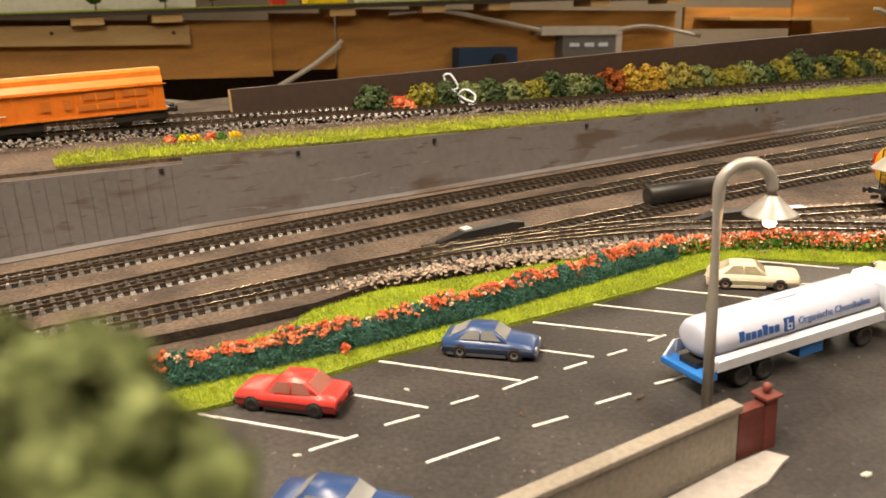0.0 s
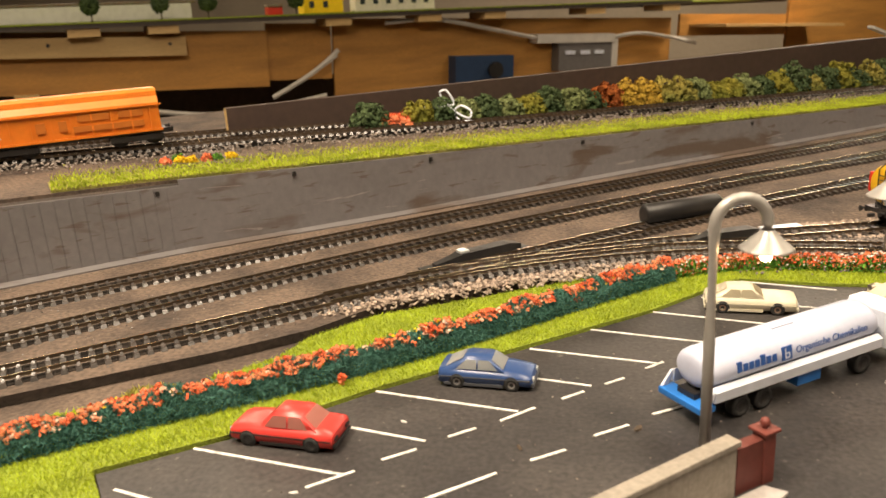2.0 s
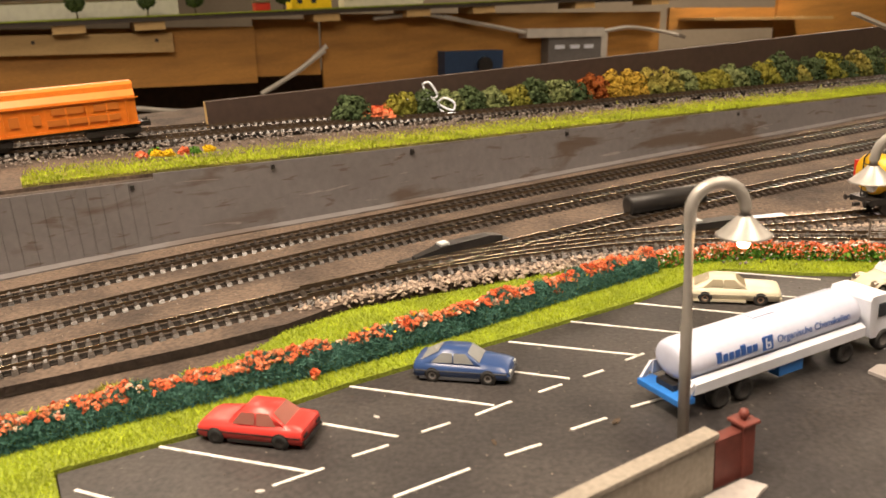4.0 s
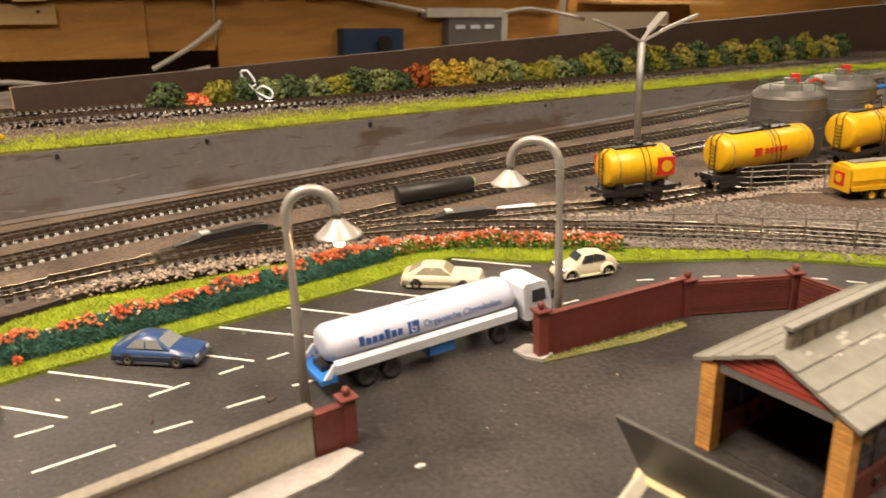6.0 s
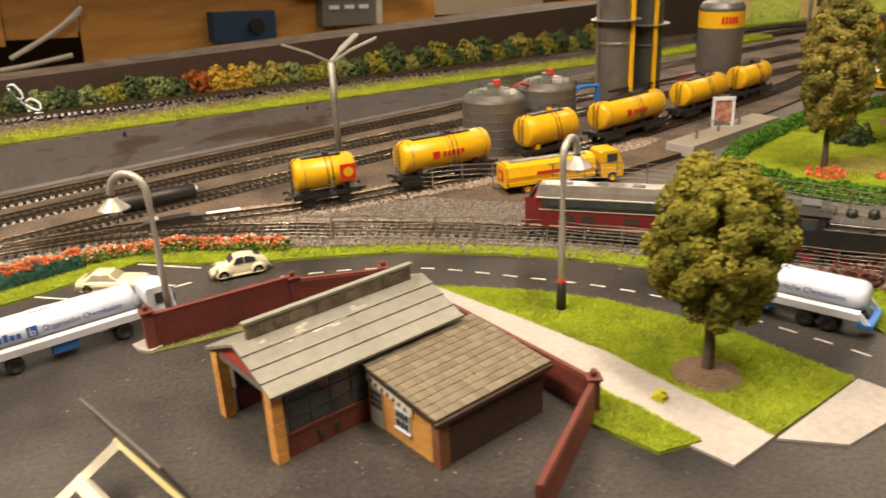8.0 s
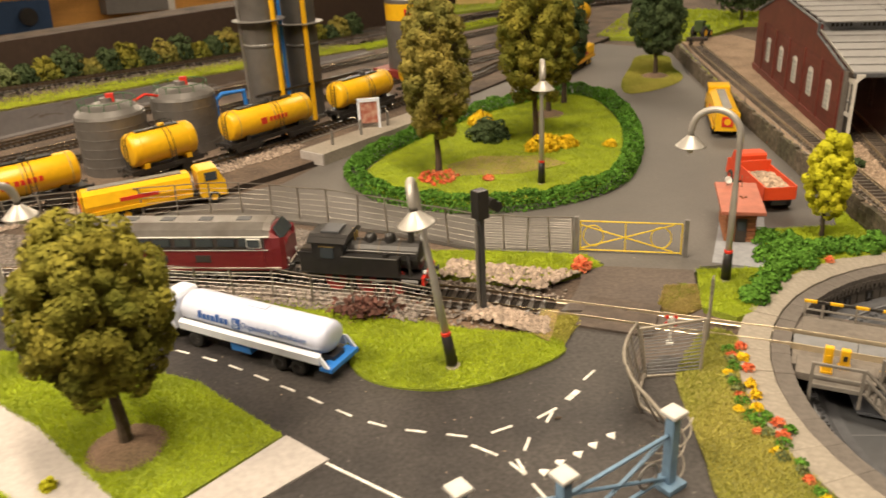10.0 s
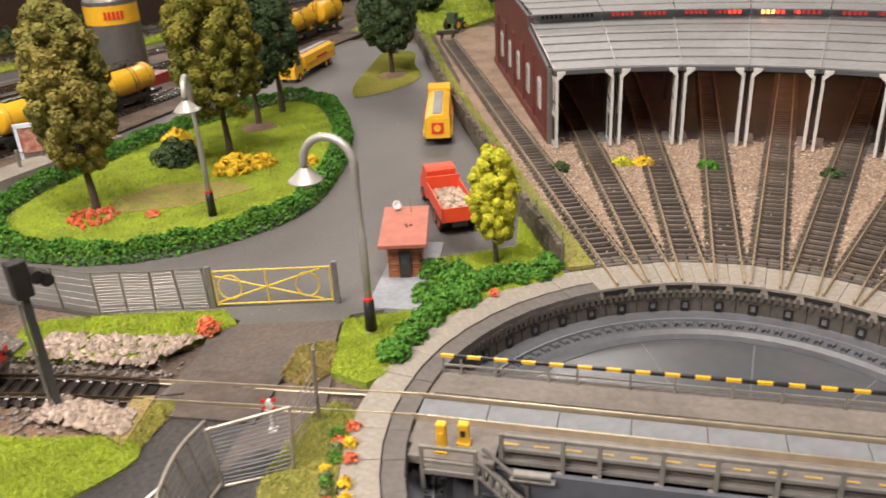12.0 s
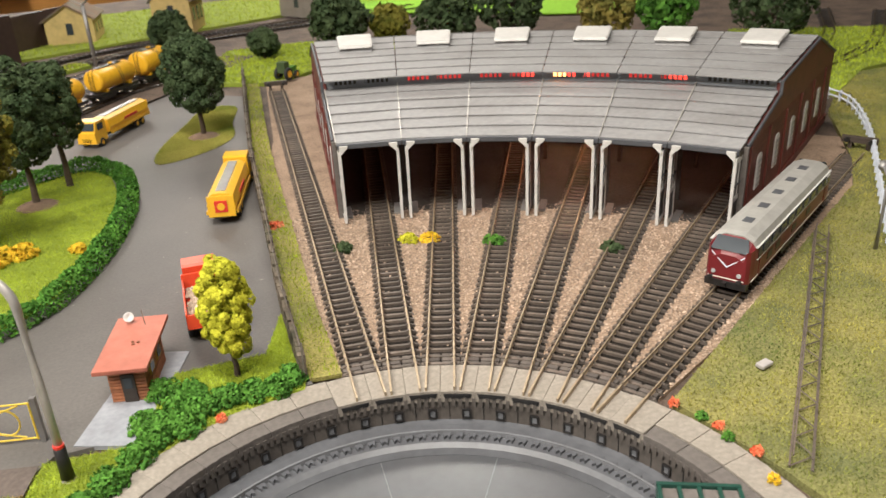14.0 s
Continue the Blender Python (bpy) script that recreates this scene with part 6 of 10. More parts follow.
Q = off_track(Q)
n = len(Q)
pebbles("curve_ballast", Q, np.interp(Q[:, 0], [0.5, 0.9], [0.0032, -0.001]) + RNG.uniform(-0.001, 0.0014, n), 0.0018, GRAVEL_GREY, "grey-brown ballast under the curved track", RNG, "ballast")
BANK = [(0.395, 0.565), (0.46, 0.555), (0.53, 0.55), (0.59, 0.533), (0.67, 0.508), (0.735, 0.468), (0.80, 0.425), (0.855, 0.388), (0.868, 0.420), (0.80, 0.462), (0.72, 0.50), (0.65, 0.525), (0.55, 0.562), (0.45, 0.585), (0.40, 0.59)]
sheet("ballast_bank", BANK, 0.001, SOIL, "earth bank under the ballast", "bank", 0.004)
sheet("crossing_track_bed", [(0.855, 0.388), (0.93, 0.347), (0.95, 0.372), (0.88, 0.412), (0.868, 0.420)], -0.0018, SOIL, "earth bed of the track before the crossing", "bank", 0.003)
P, area = spread(RNG, BANK, 12000)
P = off_track(P)[:8000]
pebbles("bank_ballast", P, 0.0018 + RNG.uniform(0, 0.0015, len(P)), 0.0018, GRAVEL_GREY, "grey-brown ballast on the bank", RNG, "ballast")
STONES = [(0.885, 0.452), (0.945, 0.405), (0.985, 0.42), (0.955, 0.435), (0.90, 0.475)]
P, area = spread(RNG, STONES, 500)
pebbles("ballast_heap", P, 0.003, 0.003, HEAP, "coarse pinkish ballast stones by the crossing", RNG, "ballast")
STONES = [(0.885, 0.385), (0.925, 0.345), (0.935, 0.362), (0.90, 0.40)]
P, area = spread(RNG, STONES, 300)
pebbles("ballast_pile", P, 0.003, 0.0032, HEAP, "coarse pinkish ballast stones by the signal", RNG, "ballast")
WAGBED = [(0.33, 0.625), (0.44, 0.635), (0.56, 0.68), (0.66, 0.71), (0.70, 0.74), (0.80, 0.80), (0.83, 0.83), (0.78, 0.86), (0.66, 0.79), (0.55, 0.735), (0.43, 0.685), (0.33, 0.665)]
P, area = spread(RNG, WAGBED, 9000)
pebbles("siding_ballast", P[:6500], DECK + 0.0008, 0.0019, HEAP, "pale pinkish ballast round the wagon siding", RNG, "ballast")
BUSH = RNG.normal(0, 1, (420, 3)) * np.array((0.011, 0.007, 0.003)) + np.array((0.825, 0.412, 0.008))
t = thing("dry_bush", Matrix(), "dry reddish-brown brushwood beside the track", "bush")
leaves("brushwood", BUSH, 0.0026, material("dry_twigs", (0.14, 0.06, 0.045), 0.9, random=0.4, blotch=60), RNG, t)

FLAT = [(0.34, 0.612), (0.45, 0.603), (0.60, 0.558), (0.75, 0.503), (0.865, 0.440), (0.885, 0.470), (0.85, 0.532), (0.76, 0.608), (0.665, 0.628), (0.60, 0.640), (0.54, 0.668), (0.44, 0.640), (0.34, 0.628)]
sheet("ballast_bed", FLAT, DECK + 0.0004, material("dark_ballast_bed", (0.15, 0.13, 0.118), 0.95, grain=0.5, scale=420, other=(0.07, 0.06, 0.055), mix=0.8, blotch=40, bump=1.0), "dark grey ballast bed between the tracks", "ballast", 0.008)
P, a = spread(RNG, FLAT, 9000)
pebbles("yard_ballast", P, DECK + 0.0006, 0.0013, GRAVEL_GREY, "loose grey ballast between the tracks", RNG, "ballast")

# ---- street lamps ----


def street_lamp(x, y, hx, hy, height=0.1135, lit=False, base=False, label="bent grey metal street lamp with conical shade", lean=None):
    d = Vector((hx - x, hy - y, 0))
    span = d.length
    a = math.degrees(math.atan2(d.y, d.x))
    stand = pose(x, y, 0, 0, 0, a)
    if lean:
        stand = Matrix.Translation((x, y, 0.0008)) @ Matrix.Rotation(radians(lean[0]), 4, Vector((-lean[2], lean[1], 0))) @ pose(0, 0, 0, 0, 0, a)
    t = thing("street_lamp", stand, label, "street lamp", "street lamps")
    r = span / 2
    pts = [(0, 0, 0.0), (0, 0, height * 0.5), (0, 0, height - r)] + [(r - r * math.cos(q), 0, height - r + r * math.sin(q)) for q in [math.pi * k / 12 for k in range(1, 13)]] + [(span, 0, height - r - 0.004)]
    part("pole", tubed(pts, 0.0023, 12), LAMP_GREY, t, smooth=True)
    zh = height - r - 0.004
    part("shade", lathed([(0.0024, 0.0012), (0.0034, 0.0), (0.0094, -0.0058), (0.0104, -0.0064), (0.0100, -0.0064), (0.0030, -0.0010), (0.0012, -0.0006)], 24, pose(span, 0, zh)), LAMP_GREY, t, smooth=True)
    b = lathed([(0.0001, -0.0118), (0.0018, -0.0110), (0.0027, -0.0088), (0.0024, -0.0060), (0.0012, -0.0035)], 12, pose(span, 0, zh))
    part("bulb", b, BULB if lit else material("frosted_bulb", (0.7, 0.68, 0.62), 0.2, blotch=90), t, "glowing warm bulb" if lit else "unlit bulb", smooth=True)
    part("foot", lathed([(0.0001, 0), (0.0045, 0), (0.0045, 0.0012), (0.0025, 0.0022), (0.0018, 0.003)], 14), CONCRETE, t)
    if base:
        part("sleeve", lathed([(0.0023, 0.003), (0.0036, 0.0032), (0.0031, 0.0225), (0.0023, 0.0228)], 12), BLACK, t, "black lower sleeve", smooth=True)
        part("ring", lathed([(0.0023, 0.0226), (0.0030, 0.0228), (0.0030, 0.0245), (0.0023, 0.0247)], 12), RED, t, "red band")


street_lamp(0.230, 0.333, 0.2505, 0.3375, lit=True)
street_lamp(0.353, 0.4155, 0.328, 0.424)
street_lamp(0.615, 0.4085, 0.629, 0.428, 0.119, base=True)
street_lamp(0.861, 0.331, 0.8555, 0.313, 0.122, base=True, label="leaning grey metal street lamp with conical shade", lean=(8, -0.98, 0.17))
street_lamp(1.071, 0.373, 1.050, 0.397, 0.121, base=True)
street_lamp(1.0285, 0.610, 1.021, 0.588, 0.119, base=True)


def mast_lamp(x, y, height, turn, arms):
    t = thing("floodlight_mast", pose(x, y, DECK, 0, 0, turn), "tall grey mast with three bent lamp arms", "street lamp", "yard masts")
    part("mast", tubed([(0, 0, 0), (0, 0, height * 0.6), (0, 0, height)], 0.0033, 10), STEEL_DULL, t, smooth=True)
    for a in arms:
        m = pose(0, 0, height, 0, 0, a)
        part("arm", loft([[(x, -w, z), (x, w, z), (x, w, z + 0.0022), (x, -w, z + 0.0022)] for x, w, z in ((0.0, 0.0016, -0.001), (0.014, 0.0018, 0.006), (0.018, 0.0036, 0.0085), (0.044, 0.0036, 0.019), (0.046, 0.002, 0.0195))]), LAMP_GREY, t, at=m)


mast_lamp(0.455, 0.718, 0.128, 0, (200, 55, 0))
mast_lamp(1.325, 1.44, 0.128, 0, (170, 30, 290))

# ---- grit and litter on the asphalt ----
P, a = spread(RNG, [(0.0, 0.31), (0.25, 0.50), (0.30, 0.53), (0.40, 0.52), (0.43, 0.50), (0.33, 0.41), (0.26, 0.34), (0.22, 0.30), (0.10, 0.21)], 170)
pebbles("parking_grit", P, 0.0002, 0.0006, GRAVEL_GREY, "loose dark and pale grit on the parking lot", RNG)
P, a = spread(RNG, [(0.26, 0.31), (0.34, 0.38), (0.49, 0.44), (0.60, 0.29), (0.56, 0.20), (0.42, 0.14), (0.27, 0.24)], 60)
pebbles("yard_grit", P, 0.0002, 0.0007, GRAVEL, "loose pale grit on the yard asphalt", RNG)
P, a = spread(RNG, [(0.50, 0.52), (0.60, 0.50), (0.78, 0.41), (0.95, 0.30), (0.96, 0.22), (0.85, 0.22), (0.72, 0.38), (0.58, 0.47)], 50)
pebbles("road_grit", P, 0.0002, 0.0006, GRAVEL, "loose pale grit on the road", RNG)

P, a = spread(RNG, [(-0.45, 0.25), (-0.02, 0.44), (0.05, 0.50), (0.2, 0.572), (0.41, 0.58), (0.60, 0.60), (0.97, 0.90), (0.70, 1.18), (0.3, 0.93), (0.02, 0.73), (-0.14, 0.63), (-0.45, 0.42)], 2600)
pebbles("deck_grit", P, DECK, 0.0008, GRAVEL_GREY, "grit and crumbs scattered on the track deck", RNG)
P, a = spread(RNG, [(-0.45, 0.25), (-0.02, 0.44), (0.05, 0.50), (0.2, 0.572), (0.41, 0.58), (0.60, 0.60), (0.97, 0.90), (0.70, 1.18), (0.3, 0.93), (0.02, 0.73), (-0.14, 0.63), (-0.45, 0.42)], 1500)
pebbles("deck_crumbs", P, DECK, 0.0009, SLEEPER, "dark crumbs and dirt between the tracks", RNG)

# ---- walls, piers and pavement of the works yard ----


def pier(x, y, turn, h=0.026):
    t = thing("gate_pier", pose(x, y, 0, 0, 0, turn), "maroon brick gate pier with ball finial", "gate pier", "gate piers")
    part("shaft", boxed(-0.0032, 0.0032, -0.0032, 0.0032, -0.001, h - 0.0038, bevel=0.0004), BRICK_RED, t)
    part("cap", boxed(-0.0044, 0.0044, -0.0044, 0.0044, h - 0.0038, h - 0.0024, bevel=0.0004), BRICK_RED, t)
    part("finial", lathed([(0.0001, 0.0044), (0.0015, 0.0039), (0.0021, 0.0022), (0.0015, 0.0007), (0.0011, 0.0)], 12, pose(0, 0, h - 0.0024)), BRICK_RED, t, smooth=True)


def wall_run(name, a, b, h, thick, mat, label, courses=0, cap=None):
    d = Vector((b[0] - a[0], b[1] - a[1], 0))
    t = thing(name, pose(a[0], a[1], 0, 0, 0, math.degrees(math.atan2(d.y, d.x))), label, "yard wall", kind="structure")
    L = d.length
    part("wall_panel", boxed(0, L, -thick / 2, thick / 2, -0.001, h), mat, t)
    if cap:
        out, rise = (0.0012, 0.0025) if cap is CONCRETE else (0.0003, 0.0010)
        part("coping", boxed(-0.001, L + 0.001, -thick / 2 - out, thick / 2 + out, h, h + rise, bevel=0.0004), cap, t)
    for k in range(courses):
        z = 0.001 + (h - 0.002) / courses * k
        part("course", boxed(0.0005, L - 0.0005, -thick / 2 - 0.0006, thick / 2 + 0.0006, z, z + (h - 0.002) / courses * 0.72), mat, t)
    return t


wall_run("concrete_wall", (0.236, 0.3115), (0.085, 0.19), 0.0225, 0.0045, CONCRETE, "grey concrete wall along the parking lot", cap=CONCRETE)
wall_run("short_brick_wall", (0.2365, 0.3125), (0.2480, 0.3206), 0.0205, 0.0050, BRICK_RED, "short maroon wall beside the gate pier")
pier(0.2505, 0.3225, 35)
pier(0.3425, 0.401, 28, 0.030)
wall_run("maroon_wall", (0.345, 0.4023), (0.4286, 0.4478), 0.0235, 0.0035, MAROON, "smooth dark maroon yard wall", cap=BRICK_RED)
pier(0.431, 0.449, 28)
wall_run("ribbed_wall", (0.4342, 0.4494), (0.4925, 0.4556), 0.0215, 0.0030, BRICK_RED, "dark red wall with horizontal ribs", courses=12)
pier(0.4955, 0.456, 10)
wall_run("diagonal_wall", (0.498, 0.452), (0.603, 0.290), 0.022, 0.0030, BRICK_RED, "dark red brick wall behind the workshop", courses=12)
pier(0.605, 0.2865, 0)
wall_run("front_wall", (0.603, 0.282), (0.560, 0.205), 0.022, 0.0030, BRICK_RED, "dark red brick wall beside the path", courses=12)
sheet("gate_pavement", [(0.258, 0.312), (0.2545, 0.308), (0.246, 0.295), (0.232, 0.283), (0.205, 0.262), (0.10, 0.176), (0.092, 0.184), (0.236, 0.306), (0.25, 0.316)], 0.0015, PAVING, "pale pavement strip along the concrete wall", "pavement", 0.003)
sheet("corner_kerb", [(0.328, 0.406), (0.334, 0.398), (0.343, 0.394), (0.349, 0.401), (0.345, 0.411), (0.335, 0.413)], 0.0016, PAVING, "pale rounded kerb under the pier", "pavement", 0.003)
sheet("garden_path", [(0.492, 0.474), (0.535, 0.463), (0.584, 0.406), (0.632, 0.347), (0.69, 0.252), (0.66, 0.232), (0.612, 0.292), (0.565, 0.372), (0.53, 0.42)], 0.0015, PAVING, "pale path between wall and lawn", "pavement", 0.003)
sheet("driveway", [(0.760, 0.297), (0.779, 0.270), (0.722, 0.240), (0.69, 0.25)], 0.0014, PAVING, "pale concrete driveway to the road", "pavement", 0.003)
sheet("wall_foot_moss", [(0.343, 0.392), (0.40, 0.415), (0.428, 0.432), (0.427, 0.438), (0.348, 0.398)], 0.0012, TURF_OLIVE, "mossy strip at the wall's foot", "moss", 0.003)
P, a = spread(RNG, [(0.343, 0.392), (0.375, 0.405), (0.428, 0.434), (0.427, 0.439), (0.348, 0.399)], 420)
blades("wall_foot_grass", P, 0.001, 0.0022, BLADES_OLIVE, "tufts of grass at the wall's foot", RNG)

# ---- workshop with office ----


OFFICE_BROWN = material("dark_brown_boarding", (0.062, 0.036, 0.024), 0.6, grain=0.15, scale=250, other=(0.04, 0.024, 0.018), mix=0.6, blotch=40)
OFFICE_POST = material("reddish_brown_post", (0.22, 0.09, 0.045), 0.6, grain=0.15, scale=250, blotch=40)
GLUE = material("dried_glue", (0.50, 0.475, 0.43), 0.6, grain=0.2, scale=300, other=(0.36, 0.34, 0.30), mix=0.8, blotch=120)
SIGN_STAINED = material("stained_brown_grey_board", (0.20, 0.165, 0.125), 0.75, grain=0.25, scale=260, other=(0.105, 0.082, 0.06), mix=0.9, blotch=90)
RED_BOARD = material("red_gable_board", (0.42, 0.07, 0.05), 0.55, grain=0.15, scale=250, other=(0.30, 0.05, 0.04), mix=0.5, blotch=40, random=0.12)


def workshop():
    t = thing("workshop", pose(0.4215, 0.2905, 0, 0, 0, 35.9), "open yellow and red brick workshop with grey-green roof", "workshop")
    L, h, zr = 0.116, 0.029, 0.0425
    for s in (-1, 1):
        part("corner_pillar", boxed(-0.001, 0.0050, s * h - 0.0034, s * h + 0.0034, 0, zr), BRICK_YELLOW, t, "yellow brick corner pillar")
        for k in range(18):
            part("brick_course", boxed(-0.0012, 0.0052, s * h - 0.0036, s * h + 0.0036, 0.0003 + 0.00225 * k, 0.0003 + 0.00225 * k + 0.0016), BRICK_YELLOW, t)
        part("side_wall", boxed(0.0075, L, s * h - 0.0012, s * h + 0.0012, 0, 0.0135), BRICK_RED, t, "red brick dwarf wall")
        part("sill_band", boxed(0.0075, L, s * h - 0.002, s * h + 0.002, 0.0125, 0.0140), BRICK_RED, t)
        part("side_glazing", boxed(0.0085, L - 0.002, s * h - 0.0005, s * h + 0.0005, 0.0140, 0.0405), GLASS, t, "dark workshop glazing")
        for k in range(9):
            x = 0.0095 + 0.0125 * k
            part("glazing_bar", boxed(x - 0.0004, x + 0.0004, s * h - 0.0011, s * h + 0.0011, 0.0140, 0.0405), WOOD_DARK, t)
        for z in (0.0215, 0.0300):
            part("glazing_bar", boxed(0.0085, L - 0.002, s * h - 0.0010, s * h + 0.0010, z, z + 0.0007), WOOD_DARK, t)
        part("wall_plate", boxed(0.0, L, s * h - 0.0016, s * h + 0.0016, 0.0405, zr), BRICK_RED, t)
        for x in (0.026, 0.036, 0.062, 0.072):
            part("wall_vent", boxed(x - 0.0018, x + 0.0018, s * h - 0.0024, s * h + 0.0024, 0.0045, 0.0085), WOOD_DARK, t)
    # red plank gable over a grey lintel
    for x0 in (0.0005, L - 0.003):
        g = part("gable", prismed([(-0.032, zr), (0.032, zr), (0.0, 0.0552)], x0, x0 + 0.002, pose(0, 0, 0, 90, 0, 90)), RED, t, "red boarded gable")
        for k in range(5):
            z = zr + 0.0024 * k
            w = 0.031 * (1 - (z + 0.002 - zr) / 0.0127)
            part("gable_board", boxed(x0 - 0.0008, x0, -w, w, z + 0.0002, z + 0.0021), RED_BOARD, g)
    part("lintel", boxed(0.0, 0.003, -h + 0.0045, h - 0.0045, 0.0385, 0.0425), STEEL_DULL, t)
    part("rear_wall", boxed(L - 0.002, L, -h, h, 0, zr), BRICK_RED, t)
    part("workshop_floor", boxed(0.004, L - 0.002, -h + 0.001, h - 0.001, -0.0005, 0.0006), ASPHALT, t)
    part("bench", boxed(0.06, 0.10, h - 0.012, h - 0.003, 0.006, 0.008), WOOD_DARK, t)
    for s in (-1, 1):  # four roofing sheets a side with ribs between them
        slope = math.atan2(0.0140, 0.036)
        r = Matrix.Translation((0, 0, 0.0565)) @ Matrix.Rotation(-s * slope, 4, "X")
        for k in range(4):
            y0, y1 = 0.0098 * k, 0.0098 * (k + 1) - 0.0006
            part("roof_sheet", boxed(-0.0022, L + 0.006, min(s * y0, s * y1), max(s * y0, s * y1), -0.0012 - 0.0004 * k, 0.0004 - 0.0004 * k, m=r), ROOF_GREEN, t)
            part("roof_rib", boxed(-0.0024, L + 0.0062, s * y1 - 0.0006, s * y1 + 0.0006, -0.0012 - 0.0004 * k, 0.0009 - 0.0004 * k, m=r), ROOF_GREEN, t)
    stain = np.random.default_rng(17)
    r = Matrix.Translation((0, 0, 0.0565)) @ Matrix.Rotation(slope, 4, "X")
    for k in range(16):  # pale glue marks on the roof sheets below the sign
        x, y = stain.uniform(0.012, 0.078), -stain.uniform(0.0035, 0.0125)
        n, a = stain.integers(6, 10), stain.uniform(0.0014, 0.0046)
        o = [(x + a * math.cos(q) * stain.uniform(0.6, 1.3), y + 0.0011 * math.sin(q) * stain.uniform(0.5, 1.3)) for q in np.linspace(0, 2 * math.pi, n, endpoint=False)]
        k_ = int(-y / 0.0098)
        part("glue_mark", prismed(o, 0.0003 - 0.0004 * k_, 0.00046 - 0.0004 * k_, r), GLUE, t, "pale dried glue mark")
    sg = part("sign_board", boxed(0.006, L - 0.004, -0.0012, 0.0012, 0.0560, 0.0655), SIGN_STAINED, t, "ridge sign board with faded letters")
    part("sign_frame", boxed(0.0045, L - 0.0025, -0.0018, 0.0018, 0.0650, 0.0665), ROOF_GREEN, sg)
    for k in range(11):
        if k in (3, 7):
            continue
        x = 0.013 + 0.0088 * k
        part("faded_letter_bar", boxed(x, x + 0.0058, -0.0016, -0.0012, 0.0578, 0.0635), SIGN_STAINED, sg)
    # office
    o = thing("workshop_office", pose(0.4215, 0.2905, 0, 0, 0, 35.9), "low ochre office with tiled lean-to roof beside the workshop", "office")
    u0, u1, v0, v1 = 0.0565, 0.1285, -0.0905, -0.0315
    part("front_wall", prismed([(v0 + 0.006, 0), (v1, 0), (v1, 0.0345), (v0 + 0.006, 0.0283)], u0, u0 + 0.002, pose(0, 0, 0, 90, 0, 90)), BRICK_YELLOW, o, "ochre front wall")
    part("side_wall", boxed(u0 + 0.001, u1, v0, v0 + 0.002, 0, 0.0276), OFFICE_BROWN, o, "dark brown boarded side wall")
    for k in range(11):
        part("side_board", boxed(u0 + 0.003, u1, v0 - 0.0006, v0, 0.0005 + 0.0024 * k, 0.0024 * k + 0.0024), OFFICE_BROWN, o)
    part("corner_post", boxed(u0 - 0.0015, u0 + 0.005, v0 - 0.0012, v0 + 0.0045, 0, 0.0265), OFFICE_POST, o, "reddish-brown corner post")
    part("rear_wall", prismed([(v0, 0), (v1, 0), (v1, 0.0345), (v0, 0.0270)], u1 - 0.002, u1, pose(0, 0, 0, 90, 0, 90)), BRICK_RED, o)
    d = part("door", boxed(u0 - 0.0008, u0 + 0.0006, -0.0445, -0.0335, 0, 0.0235), LAMP_GREY, o, "grey door with small panes")
    for i in range(3):
        for j in range(3):
            part("pane", boxed(u0 - 0.0012, u0 - 0.0008, -0.0437 + 0.0034 * i, -0.0437 + 0.0034 * i + 0.0026, 0.0115 + 0.0038 * j, 0.0115 + 0.0038 * j + 0.0029), GLASS, d)
    w = part("window", boxed(u0 - 0.0009, u0 + 0.0006, -0.0675, -0.0555, 0.0085, 0.0205), WHITE, o, "white framed window")
    for i in range(3):
        for j in range(2):
            part("pane", boxed(u0 - 0.0013, u0 - 0.0009, -0.0667 + 0.0037 * i, -0.0667 + 0.0037 * i + 0.0028, 0.0097 + 0.0052 * j, 0.0097 + 0.0052 * j + 0.0042), GLASS, w)
    part("window_sill", boxed(u0 - 0.0016, u0, -0.0680, -0.0550, 0.0076, 0.0085), WHITE, w)
    s2 = part("sign_board", prismed([(-0.0705, 0.0205), (-0.0325, 0.0265), (-0.0325, 0.0312), (-0.0705, 0.0252)], u0 - 0.0014, u0 - 0.0004, pose(0, 0, 0, 90, 0, 90)), SIGN_WHITE, o, "white sign board with faded letters")
    for k in range(7):
        y = -0.0365 - 0.0048 * k
        z = 0.0262 - 0.0048 * k * 0.158
        part("faded_letter_bar", boxed(u0 - 0.0018, u0 - 0.0014, y - 0.0008, y + 0.0008, z + 0.0003, z + 0.0025), SLATE_DARK, s2)
    slope = math.atan2(0.0066, 0.060)
    r = Matrix.Translation((0, v1 + 0.0005, 0.0368)) @ Matrix.Rotation(slope, 4, "X")
    rng = np.random.default_rng(55)
    first = None
    for i in range(11):  # courses of overlapping tiles
        for k in range(20):
            q = r @ pose(u0 - 0.004 + 0.0040 * k, -0.00560 * i, 0.0004 + rng.normal(0, 0.00005), -3.5 + rng.normal(0, 0.4), 0, rng.normal(0, 0.4))
            if first is None:
                first = part("roof_tile", boxed(0, 0.00388, -0.0062, 0.0, -0.0008, 0.0003), ROOF_TILE, o, at=q)
            else:
                share("roof_tile", first, o, q)
    part("roof_edge", boxed(u0 - 0.005, u1 + 0.004, -0.0638, -0.0618, -0.0030, -0.0006, m=r), OFFICE_BROWN, o)
    part("roof_base", boxed(u0 - 0.004, u1 + 0.004, -0.061, 0.0, -0.0024, -0.0010, m=r), WOOD_DARK, o)


workshop()


